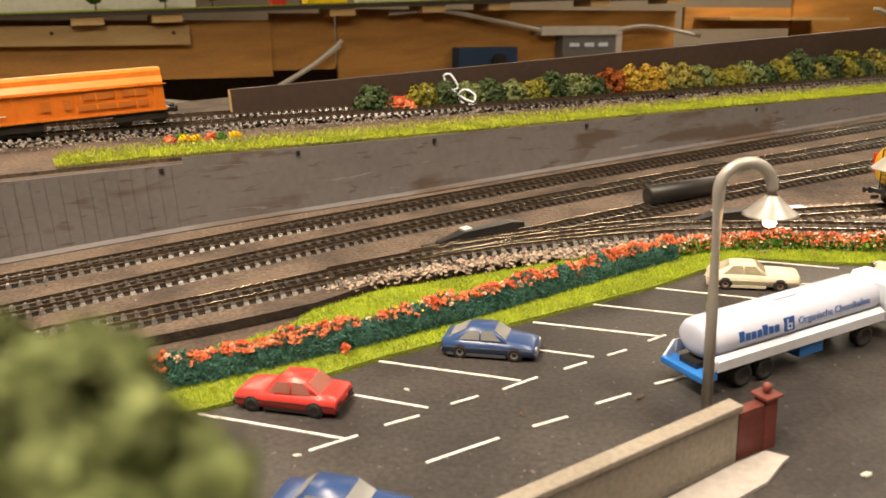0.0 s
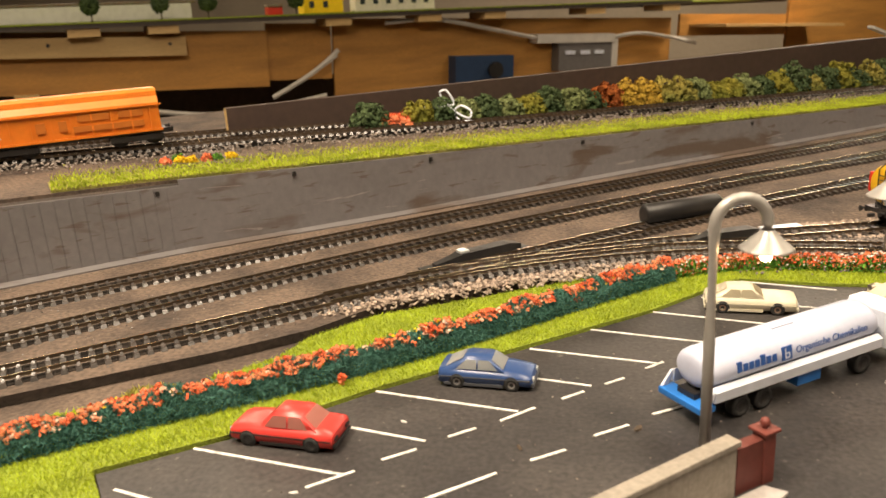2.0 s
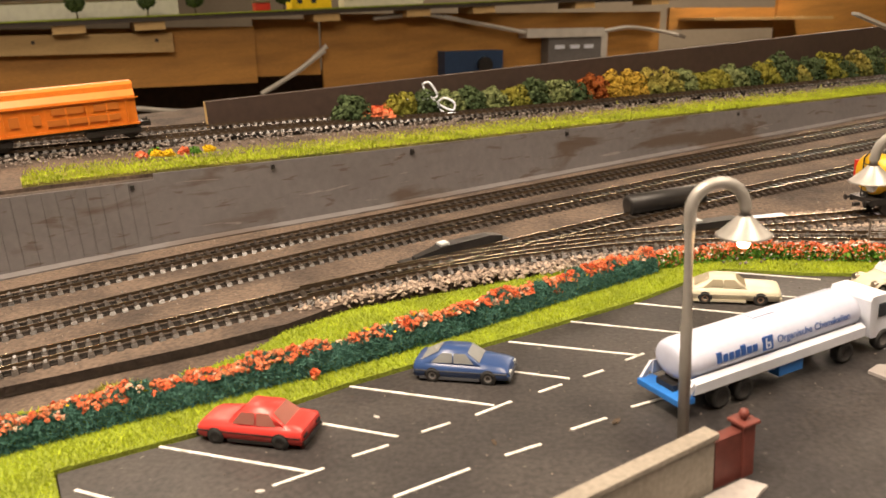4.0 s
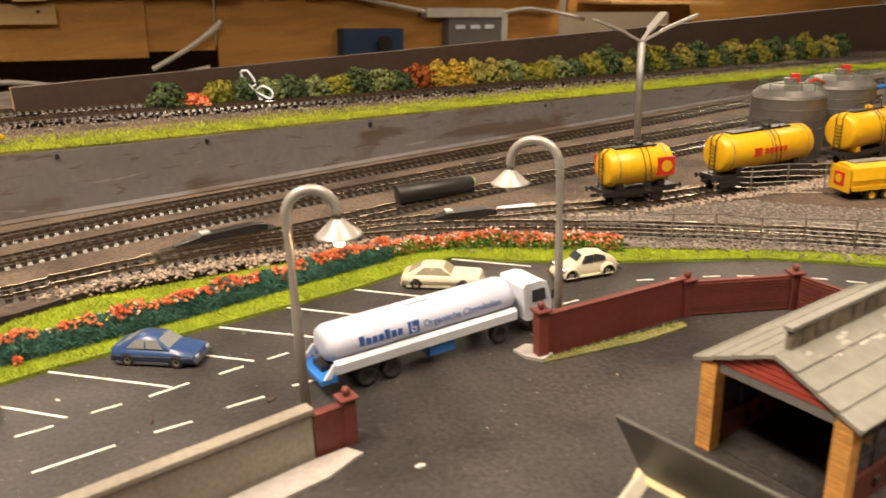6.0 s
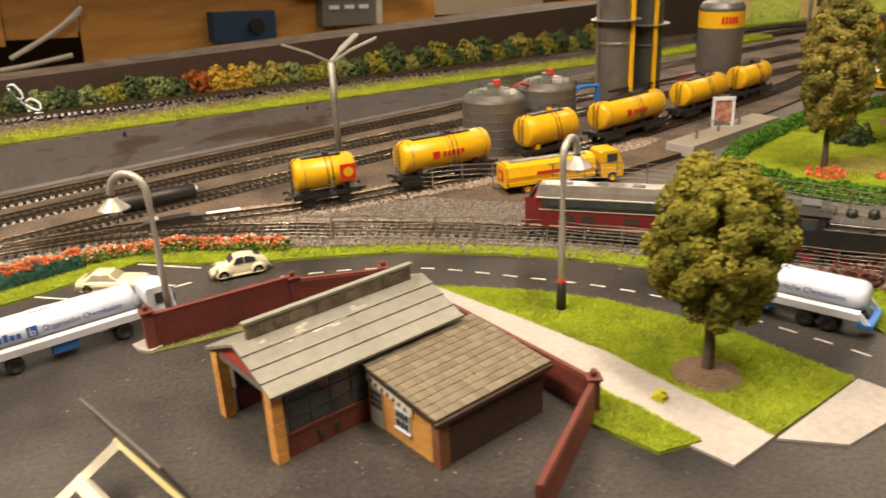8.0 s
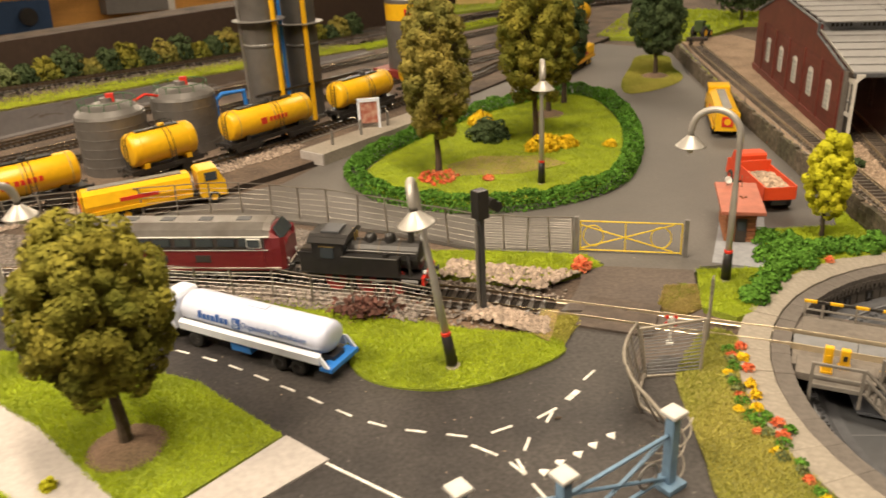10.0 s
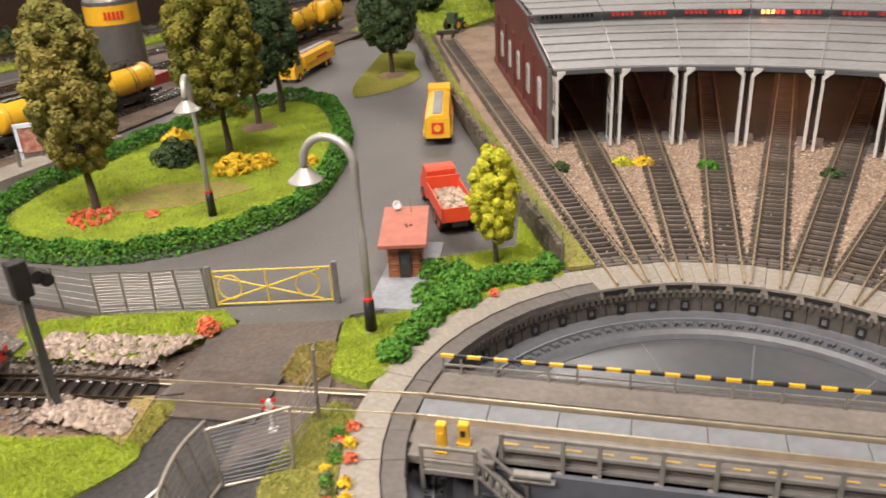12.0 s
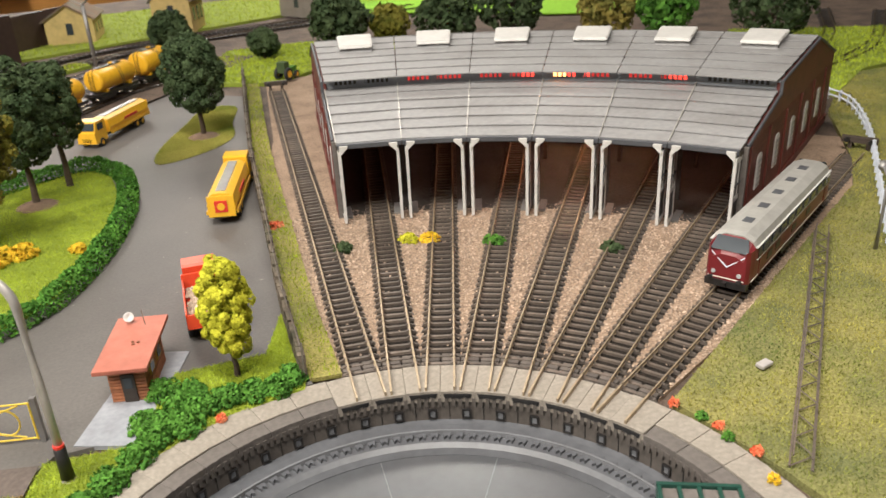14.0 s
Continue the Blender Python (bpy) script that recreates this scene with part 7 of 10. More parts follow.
def canopy():
    """A tilted dark plate on a pale yellow frame, standing in the yard."""
    t = thing("yard_canopy", Matrix(), "dark tilted canopy plate on a pale yellow frame", "canopy")
    A, P = Vector((0.3544, 0.2563, 0.052)), Vector((0.3668, 0.2605, 0.024))
    d = Vector((0.658, -0.752, 0))
    D = d * 0.078
    bm = bmesh.new()
    out = d.cross(P - A).normalized() * 0.0016
    lo, hi = [bm.verts.new(v) for v in (A, A + D, P + D, P)], [bm.verts.new(v + out) for v in (A, A + D, P + D, P)]
    bm.faces.new(lo)
    bm.faces.new(hi[::-1])
    for i in range(4):
        bm.faces.new((lo[i], hi[i], hi[(i + 1) % 4], lo[(i + 1) % 4]))
    bmesh.ops.recalc_face_normals(bm, faces=bm.faces)
    bmesh.ops.bevel(bm, geom=bm.edges[:], offset=0.0003, segments=1, affect="EDGES")
    part("canopy_plate", bm, material("brushed_dark_plate", (0.13, 0.125, 0.115), 0.4, 0.4, grain=0.1, scale=120, blotch=20), t)
    Y = material("cream_yellow_frame", (0.80, 0.70, 0.42), 0.4, grain=0.06, scale=120, other=(0.74, 0.56, 0.18), mix=0.6, blotch=60)
    I = material("ivory_frame", (0.80, 0.76, 0.64), 0.4, grain=0.06, scale=120, other=(0.72, 0.66, 0.5), mix=0.5, blotch=50)
    G = Vector((0.3298, 0.2239, 0.002)) - P
    part("frame_rail", rodded(P - d * 0.003, P + D, 0.0026, seg=4), Y, t)
    part("frame_rail", rodded(P + G * 0.42, P + G * 0.42 + D * 0.95, 0.0042, seg=4), I, t, "broad ivory cross rail")
    for f in (0.0, 0.92):
        part("frame_leg", rodded(P + D * f, P + D * f + G, 0.0032, seg=4), I, t)
        q = P + D * f + G
        part("frame_foot", boxed(q.x - 0.005, q.x + 0.005, q.y - 0.005, q.y + 0.005, 0, 0.004, bevel=0.0008), Y, t)
    g = thing("fuel_pump", pose(0.3475, 0.2165, 0, 0, 0, -50), "small pale fuel pump under the canopy", "fuel pump")
    part("pump_body", boxed(-0.004, 0.004, -0.003, 0.003, 0, 0.012, bevel=0.0005), SIGN_WHITE, g)
    part("pump_dial", boxed(-0.003, 0.003, -0.0034, -0.003, 0.0075, 0.0110), GLASS, g)


canopy()

# ---- trees and bushes ----


def tree(x, y, z0, z1, r, leaf, label, n=5200, size=0.0026, name="tree", mound=True, trunk_r=0.0032, squash=1.0, seed=0, category="tree", zb=0.0, K=96, lump=0.26):
    rng = np.random.default_rng(100 + seed)
    t = thing(name, pose(x, y, zb), label, category, "model trees")
    h = z1 - z0
    pts = [(0, 0, -0.001), (0.0006, 0.0004, z0 * 0.5), (-0.0004, 0.0006, z0), (0.0005, 0, z0 + h * 0.55)]
    bm = bmesh.new()
    for a, b, ra, rb in zip(pts, pts[1:], (1.25, 1.0, 0.85), (1.0, 0.85, 0.25)):
        rod(bm, a, b, trunk_r * ra, trunk_r * rb, 9)
    part("trunk", bm, BARK, t)
    # foam lumps spread evenly over a blunt egg shape, with a second layer inside it
    K2 = K // 3
    zz = np.r_[1 - 2 * (np.arange(K) + 0.5) / K, 1 - 2 * (np.arange(K2) + 0.5) / K2]
    aa = np.arange(K + K2) * 2.39996 + rng.uniform(-0.35, 0.35, K + K2)
    rr = np.sqrt(1 - zz**2) ** 0.75
    c = np.c_[np.cos(aa) * rr, np.sin(aa) * rr, zz]
    deep = np.r_[rng.uniform(0.70, 0.93, K), rng.uniform(0.40, 0.55, K2)][:, None]
    c = c * deep
    prof = np.where(c[:, 2] < 0, 1.0, 1.0 - 0.25 * np.abs(c[:, 2])) * (1 + 0.08 * np.sin(aa * 3 + seed))
    C = np.c_[c[:, 0] * r * prof * squash, c[:, 1] * r * prof * squash, z0 + h * (0.5 + 0.5 * c[:, 2])]
    bm = bmesh.new()
    for q in C[:K:4]:
        rod(bm, (0, 0, z0 + max(0.0, (q[2] - z0) * 0.45)), tuple(q * np.array((0.8, 0.8, 1)) - np.array((0, 0, h * 0.02))), trunk_r * 0.35, trunk_r * 0.12, 5)
    part("limb", bm, BARK, t)
    out = np.c_[c[:, :2] / max(r, 1e-6) * (h / 2), c[:, 2:] + 0.25]
    out /= np.linalg.norm(out, axis=1)[:, None]
    pos, facing = lumps(rng, C, min(r, h / 2) * lump, out, n)
    pos[:, 2] = np.maximum(pos[:, 2], z0 - 0.005)
    leaves("crown", pos, size, leaf, rng, t, facing=facing)
    if mound:
        part("mound", lathed([(0.0001, 0.0065), (0.007, 0.0058), (0.014, 0.0042), (0.020, 0.0020), (0.0235, 0.0)], 22), SOIL, t, "brown earth mound")


tree(0.679, 0.314, 0.037, 0.130, 0.0370, LEAF_OLIVE, "round olive-green model tree on the lawn", 52000, 0.0014, seed=1, K=150, lump=0.20)
tree(0.945, 0.676, 0.036, 0.182, 0.032, LEAF_TAN, "tall tan and green model tree on the island", 38000, 0.0016, seed=2, mound=False, K=190, lump=0.24)
tree(1.076, 0.747, 0.040, 0.200, 0.040, LEAF_OLIVE, "tall broad olive model tree on the island", 42000, 0.0017, seed=3, mound=False, K=190, lump=0.22)
tree(1.131, 0.845, 0.042, 0.150, 0.031, LEAF_DARK, "dark green model tree on the island", 20000, 0.0018, seed=4, K=110)
tree(1.171, 0.889, 0.045, 0.140, 0.028, LEAF_DARK, "dark green model tree behind the others", 15000, 0.0018, seed=5, mound=False)
tree(1.351, 0.977, 0.034, 0.134, 0.037, LEAF_DARK, "dark green model tree on a grassy corner", 24000, 0.0018, seed=6, K=120, lump=0.24)
tree(1.180, 0.412, 0.016, 0.087, 0.0150, LEAF_LIME, "bright lime-yellow model tree beside the booth", 26000, 0.0011, seed=7, mound=False, trunk_r=0.0018, K=100, lump=0.27)
tree(0.1375, 0.0665, 0.120, 0.1625, 0.0125, LEAF_SAGE, "green model tree close beside the parking lot", 9000, 0.0014, seed=8, mound=False)
k = 0
for x, y, h, r, leaf in ((1.50, 1.60, 0.085, 0.04, LEAF_DARK), (1.74, 1.34, 0.115, 0.055, LEAF_DARK), (1.86, 1.36, 0.08, 0.035, LEAF_OLIVE), (1.93, 1.26, 0.105, 0.06, LEAF_DARK), (2.04, 1.20, 0.12, 0.06, LEAF_DARK), (2.15, 1.06, 0.115, 0.055, LEAF_TAN), (2.22, 0.98, 0.12, 0.05, LEAF_GREEN), (2.33, 0.84, 0.125, 0.075, LEAF_DARK), (1.62, 1.42, 0.055, 0.03, LEAF_DARK)):
    k += 1
    tree(x, y, h * 0.2, h, r, leaf, "leafy model tree behind the engine shed", 2600, 0.0055, seed=20 + k, mound=False)


def bush(x, y, z, r, h, leaf, label, n=420, size=0.003, seed=0):
    rng = np.random.default_rng(500 + seed)
    t = thing("bush", pose(x, y, z), label, "bush", "model bushes")
    K = 34
    a = np.arange(K) * 2.39996
    z = (np.arange(K) + 0.5) / K
    c = np.c_[np.cos(a) * np.sqrt(1 - z**2), np.sin(a) * np.sqrt(1 - z**2), z] * rng.uniform(0.55, 0.85, (K, 1))
    pos, facing = lumps(rng, c * np.array((r, r, h)), min(r, h) * 0.27, c, n * 2)
    pos[:, 2] = np.abs(pos[:, 2])
    leaves("foliage", pos, size * 0.85, leaf, rng, t, facing=facing)


def board_y(x):
    return 0.967 + 0.645 * x


seq = [LEAF_DARK, LEAF_SAGE, LEAF_OLIVE, LEAF_DARK, LEAF_SAGE]
x, i = -0.035, 0
while x < 1.02:
    leaf = seq[i % 5]
    r, h = 0.025, 0.028
    lab = "dark green bush in front of the brown board"
    if abs(x + 0.015) < 0.02:
        leaf, lab, h = FLOWER_RED, "red bush in front of the brown board", 0.016
    elif abs(x - 0.235) < 0.02:
        leaf, lab, h = LEAF_RUST, "rust-red bush in front of the brown board", 0.034
    elif abs(x - 0.28) < 0.02:
        leaf, lab, h = LEAF_OCHRE, "ochre yellow bush in front of the brown board", 0.034
    elif abs(x - 0.325) < 0.025:
        leaf, lab, h = LEAF_TAN, "tan bush in front of the brown board", 0.034
    elif abs(x - 0.42) < 0.02:
        leaf, lab, h = LEAF_OLIVE, "olive bush in front of the brown board", 0.026
    elif x > 0.45:
        h, r = 0.036 + 0.012 * math.sin(i * 2.1), 0.027
        leaf = (LEAF_DARK, LEAF_OLIVE, LEAF_DARK, LEAF_TAN)[i % 4]
    elif x > 0.1:
        h = 0.029 + 0.006 * math.sin(i * 1.7)
    bush(x, board_y(x) - 0.032, upper(x) - 0.001, r, h * 1.12, leaf, lab, 1100, 0.0027, i)
    x += r * 1.0
    i += 1

# hedge round the island, flowers on it
t = thing("island_hedge", Matrix(), "clipped green hedge round the island lawn", "hedge")
ISL = [(0.864, 0.712), (0.869, 0.665), (0.885, 0.622), (0.930, 0.580), (0.975, 0.562), (1.022, 0.560), (1.065, 0.571), (1.102, 0.595), (1.14, 0.645), (1.17, 0.697), (1.2, 0.765), (1.22, 0.84), (1.224, 0.89), (1.2, 0.938), (1.15, 0.930), (1.06, 0.893), (1.0, 0.852), (0.935, 0.798), (0.885, 0.750)]
HP = clumps(RNG, ISL + ISL[:1], 0.0110, 0.0145, 34000, 0.0015)
turn = (np.arctan2(HP[:, 1] - 0.74, HP[:, 0] - 1.04) + math.pi) / (2 * math.pi) * 24
for k in range(24):
    leaves("hedge_section", HP[(turn >= k) & (turn < k + 1)], 0.0016, LEAF_GREEN, RNG, t)
bush(1.030, 0.772, 0.002, 0.024, 0.024, LEAF_DARK, "dark rounded bush on the island", 900, 0.003, 60)
bush(1.072, 0.712, 0.002, 0.022, 0.016, FLOWER_YELLOW, "yellow flowering bush on the island", 600, 0.0028, 61)
bush(1.098, 0.712, 0.002, 0.014, 0.012, FLOWER_YELLOW, "small yellow flowering bush on the island", 300, 0.0028, 66)
bush(1.04, 0.833, 0.002, 0.018, 0.016, FLOWER_YELLOW, "yellow flowering bush behind the dark one", 450, 0.0028, 62)
bush(1.140, 0.692, 0.002, 0.008, 0.008, FLOWER_YELLOW, "small yellow flower tuft on the island", 160, 0.0024, 63)
bush(0.941, 0.662, 0.002, 0.026, 0.006, FLOWER_RED, "orange-red flower bed under the tree", 520, 0.0026, 64)
bush(0.985, 0.640, 0.002, 0.006, 0.005, FLOWER_RED, "small orange-red flower tuft on the island", 70, 0.0024, 65)
bush(0.985, 0.424, 0.002, 0.007, 0.012, FLOWER_RED, "orange-red flowers beside the crossing", 150, 0.0022, 67)
sheet("island_soil", [(0.955, 0.665), (1.02, 0.645), (1.075, 0.655), (1.06, 0.69), (1.0, 0.715), (0.96, 0.70)], 0.0021, TURF_TAN, "thin dry grass on the island", "dry grass", 0.003)
# shrubs along the turntable
for i, (x, y) in enumerate([(1.118, 0.392), (1.128, 0.384), (1.140, 0.400), (1.150, 0.388), (1.135, 0.376), (1.118, 0.376), (1.165, 0.388), (1.180, 0.384), (1.195, 0.380), (1.105, 0.366), (1.148, 0.408), (1.088, 0.352), (1.072, 0.341), (1.135, 0.420), (1.205, 0.385)]):
    bush(x, y, 0.002, 0.011, 0.011, LEAF_GREEN, "leafy green shrub on the turntable bank", 560, 0.0016, 80 + i)
for i, (x, y, m) in enumerate([(1.028, 0.292, FLOWER_RED), (1.022, 0.281, FLOWER_YELLOW), (1.018, 0.270, FLOWER_RED), (1.010, 0.256, FLOWER_YELLOW), (1.006, 0.246, FLOWER_YELLOW), (1.000, 0.236, FLOWER_YELLOW), (1.002, 0.222, FLOWER_RED), (0.998, 0.212, FLOWER_RED), (1.000, 0.228, LEAF_GREEN), (1.004, 0.215, LEAF_GREEN), (1.155, 0.372, FLOWER_RED), (1.371, 0.223, FLOWER_RED), (1.373, 0.205, LEAF_GREEN), (1.374, 0.194, FLOWER_RED), (1.372, 0.168, FLOWER_RED), (1.370, 0.185, LEAF_GREEN), (1.36, 0.15, FLOWER_YELLOW)]):
    bush(x, y, 0.002, 0.0036, 0.0042, m, "small flower tuft beside the turntable", 80, 0.0013, 120 + i)
for i, (x, y, m) in enumerate([(1.395, 0.515, FLOWER_YELLOW), (1.435, 0.475, LEAF_GREEN), (1.300, 0.63, FLOWER_RED), (1.325, 0.545, LEAF_DARK), (1.50, 0.40, LEAF_DARK), (1.38, 0.525, LEAF_LIME)]):
    bush(x, y, 0.0, 0.011, 0.006, m, "lichen tuft between the shed tracks", 170, 0.0024, 160 + i)

# ---- fences and gates ----


def fence(line, h, label, spacing=0.03, wires=6, name="wire_fence", mesh=0.0):
    L = smooth_line(line, spacing)
    t = thing(name, Matrix(), label, "fence")
    rng = np.random.default_rng(int(1000 * line[0][0]))
    tops = []
    for p in L:
        q = (p[0] + rng.normal(0, 0.0012), p[1] + rng.normal(0, 0.0012), h + rng.normal(0, 0.0008))
        tops.append(q)
        part("post", rodded((p[0], p[1], -0.001), q, 0.0007, seg=6), WIRE, t)
    for k in range(wires):
        f = (k + 1) / wires
        part("wire", tubed([(p[0] + (q[0] - p[0]) * f, p[1] + (q[1] - p[1]) * f, q[2] * f + rng.normal(0, 0.0003)) for p, q in zip(L, tops)], 0.0005 if k == wires - 1 else 0.00022, 5 if k == wires - 1 else 4), WIRE, t)
    if mesh:
        M = smooth_line([tuple(p) for p in L], mesh)
        for p in M:
            part("mesh_wire", rodded((p[0], p[1], 0.0005), (p[0], p[1], h - 0.0008), 0.00022, seg=4), WIRE, t)
    return t


fence([(0.392, 0.582), (0.46, 0.568), (0.535, 0.552), (0.60, 0.534), (0.662, 0.511), (0.75, 0.466), (0.82, 0.423), (0.868, 0.392)], 0.024, "sagging grey wire fence along the curved track", wires=8)
fence([(0.517, 0.686), (0.596, 0.680), (0.66, 0.667), (0.719, 0.656), (0.764, 0.638), (0.815, 0.598), (0.865, 0.554), (0.929, 0.488)], 0.030, "sagging thin grey wire fence round the depot", wires=6)
fence([(0.929, 0.488), (0.961, 0.473), (0.993, 0.456)], 0.030, "grey ribbed fence panels beside the gate", 0.016, 14)
BENT_TUBE = material("bare_bent_tube", (0.36, 0.325, 0.275), 0.42, 0.35, grain=0.12, scale=300, other=(0.22, 0.19, 0.155), mix=0.6, blotch=80)


def bent_fence():
    """Two wavy tubes that lean apart, tied by a loose net and ending in a coil of wire."""
    t = thing("bent_fence", Matrix(), "bent grey tube fence with loose wires beside the road", "fence")
    top = smooth_line([(0.930, 0.206, 0.031), (0.9315, 0.226, 0.0295), (0.931, 0.245, 0.031), (0.9385, 0.268, 0.0295), (0.948, 0.282, 0.031), (0.961, 0.296, 0.030)], 0.005)
    foot = smooth_line([(0.946, 0.222, 0.001), (0.951, 0.239, 0.003), (0.944, 0.255, 0.0035), (0.9455, 0.263, 0.003), (0.953, 0.274, 0.0035), (0.962, 0.286, 0.002)], 0.005)
    part("top_tube", tubed([tuple(p) for p in top], 0.0010, 7), BENT_TUBE, t, smooth=True)
    part("lower_tube", tubed([tuple(p) for p in foot], 0.0009, 7), BENT_TUBE, t, smooth=True)
    n = 9
    for k in range(n):
        a, b = top[int(k * (len(top) - 1) / (n - 1))], foot[int(k * (len(foot) - 1) / (n - 1))]
        part("post", rodded((b[0], b[1], -0.001), tuple(a), 0.00065, seg=6), WIRE, t)
    for j in range(1, 9):
        f = j / 9
        line = [tuple(np.array(foot[int(q * (len(foot) - 1))]) * (1 - f) + np.array(top[int(q * (len(top) - 1))]) * f) for q in np.linspace(0, 1, 14)]
        part("wire", tubed(line, 0.00022, 4), WIRE, t)
    rng = np.random.default_rng(8)
    for k in range(5):  # loose wire ends about the post
        c = np.array((0.937, 0.213, 0.012)) + rng.normal(0, 0.003, 3)
        q0 = rng.uniform(0, 6)
        part("loose_wire", tubed([(c[0] + 0.008 * math.cos(q0 + q * 0.8), c[1] + 0.007 * math.sin(q0 + q * 0.8), max(0.0012, c[2] + 0.004 * q - 0.008)) for q in np.linspace(0, 5, 12)], 0.0004, 5), BENT_TUBE, t)


def leaning_panel():
    t = thing("leaning_fence", Matrix(), "leaning ribbed fence panel with tube frame by the crossing", "fence")
    A, B, C, D = (0.962, 0.285, 0.0005), (0.993, 0.279, 0.0005), (0.997, 0.284, 0.0315), (0.960, 0.290, 0.0295)
    for p, q in ((A, B), (B, C), (C, D), (D, A)):
        part("frame_tube", rodded(p, q, 0.0009, seg=7), BENT_TUBE, t)
    a, b, c, d = (Vector(v) for v in (A, B, C, D))
    for k in range(1, 15):
        f = k / 15
        l, r = a.lerp(d, f), b.lerp(c, f)
        mid = (l + r) / 2 + Vector((0.0004, -0.0006, 0.0004 * math.sin(k * 2.1)))
        part("slat", tubed([tuple(l), tuple(mid), tuple(r)], 0.00034, 5), PLATE_GREY, t)
    part("tall_post", rodded((1.015, 0.307, -0.001), (1.018, 0.311, 0.0405), 0.0010, seg=7), WIRE, t)
    part("hook", tubed([(1.018, 0.311, 0.040), (1.0188, 0.3122, 0.0418), (1.0202, 0.3134, 0.0412)], 0.0005, 5), WIRE, t)
    for k in range(6):
        z = 0.010 + 0.004 * k
        part("tie_wire", tubed([(0.9968, 0.2838, z), (1.005, 0.2935, z + 0.0012 * math.sin(k * 1.7)), (1.0158, 0.3081, z + 0.001)], 0.00035, 5), WIRE, t)


bent_fence()
leaning_panel()


def yellow_gate():
    a, b = Vector((0.998, 0.4545, 0)), Vector((1.064, 0.4205, 0))
    d = b - a
    t = thing("yellow_gate", pose(a.x, a.y, 0, 0, 0, math.degrees(math.atan2(d.y, d.x))), "yellow tubular gate with crossed bars", "gate")
    L = d.length
    for z in (0.003, 0.0265):
        part("rail", rodded((0, 0, z), (L, 0, z), 0.00062, seg=6), YELLOW_GATE, t)
    for x in (0, L * 0.45, L):
        part("upright", rodded((x, 0, 0.002), (x, 0, 0.0268), 0.00062, seg=6), YELLOW_GATE, t)
    part("brace", rodded((0, 0, 0.004), (L * 0.92, 0, 0.0255), 0.00062, seg=6), YELLOW_GATE, t)
    part("brace", rodded((0, 0, 0.0235), (L * 0.92, 0, 0.004), 0.00062, seg=6), YELLOW_GATE, t)
    for x in (L * 0.13, L * 0.80):
        part("ring", tubed([(x + 0.0075 * math.cos(q), 0, 0.0148 + 0.0085 * math.sin(q)) for q in np.linspace(0, 2 * math.pi, 18, endpoint=False)], 0.00055, 6, closed=True), YELLOW_GATE, t)
    for x in (-0.003, L + 0.003):
        part("gate_post", boxed(x - 0.0016, x + 0.0016, -0.0016, 0.0016, -0.001, 0.030), STEEL_DULL, t)


yellow_gate()
BLUE_PAINT = material("pale_blue_gate_paint", (0.19, 0.31, 0.46), 0.5, grain=0.1, scale=200, other=(0.12, 0.2, 0.3), mix=0.5, blotch=60)


def blue_gate(a, b, name="blue_gate"):
    a, b = Vector((*a, 0)), Vector((*b, 0))
    d = b - a
    L = d.length
    t = thing(name, pose(a.x, a.y, 0, 0, 0, math.degrees(math.atan2(d.y, d.x))), "pale blue gate leaf with crossed bars and ring", "gate", "blue gates")
    for z in (0.006, 0.030):
        part("rail", rodded((0.003, 0, z), (L - 0.003, 0, z), 0.0010, seg=6), BLUE_PAINT, t)
    part("brace", rodded((0.003, 0, 0.006), (L - 0.003, 0, 0.030), 0.0010, seg=6), BLUE_PAINT, t)
    part("brace", rodded((0.003, 0, 0.030), (L - 0.003, 0, 0.006), 0.0010, seg=6), BLUE_PAINT, t)
    for x in (L * 0.22, L * 0.78):
        part("ring", tubed([(x + 0.006 * math.cos(q), 0, 0.013 + 0.006 * math.sin(q)) for q in np.linspace(0, 2 * math.pi, 16, endpoint=False)], 0.0008, 6, closed=True), STEEL_DULL, t)


for x, y in ((0.823, 0.184), (0.8655, 0.178), (0.928, 0.201)):
    t = thing("blue_gate_post", pose(x, y, 0, 0, 0, 20), "pale blue gate post with white cap", "gate post", "blue gate posts")
    part("post", boxed(-0.0025, 0.0025, -0.0025, 0.0025, 0, 0.040, bevel=0.0005), BLUE_PAINT, t)
    part("cap", boxed(-0.0046, 0.0046, -0.0046, 0.0046, 0.040, 0.0425, bevel=0.0010), PALE_CAP, t)
    part("foot", boxed(-0.006, 0.006, -0.006, 0.006, 0, 0.003, bevel=0.0005), BLUE_PAINT, t)
blue_gate((0.823, 0.184), (0.8655, 0.178))
blue_gate((0.8655, 0.178), (0.928, 0.201))


WALL_STONE = material("brown_wall_stone", (0.15, 0.12, 0.088), 0.9, grain=0.3, scale=260, other=(0.075, 0.07, 0.042), mix=0.9, blotch=30, bump=0.8, random=0.25)


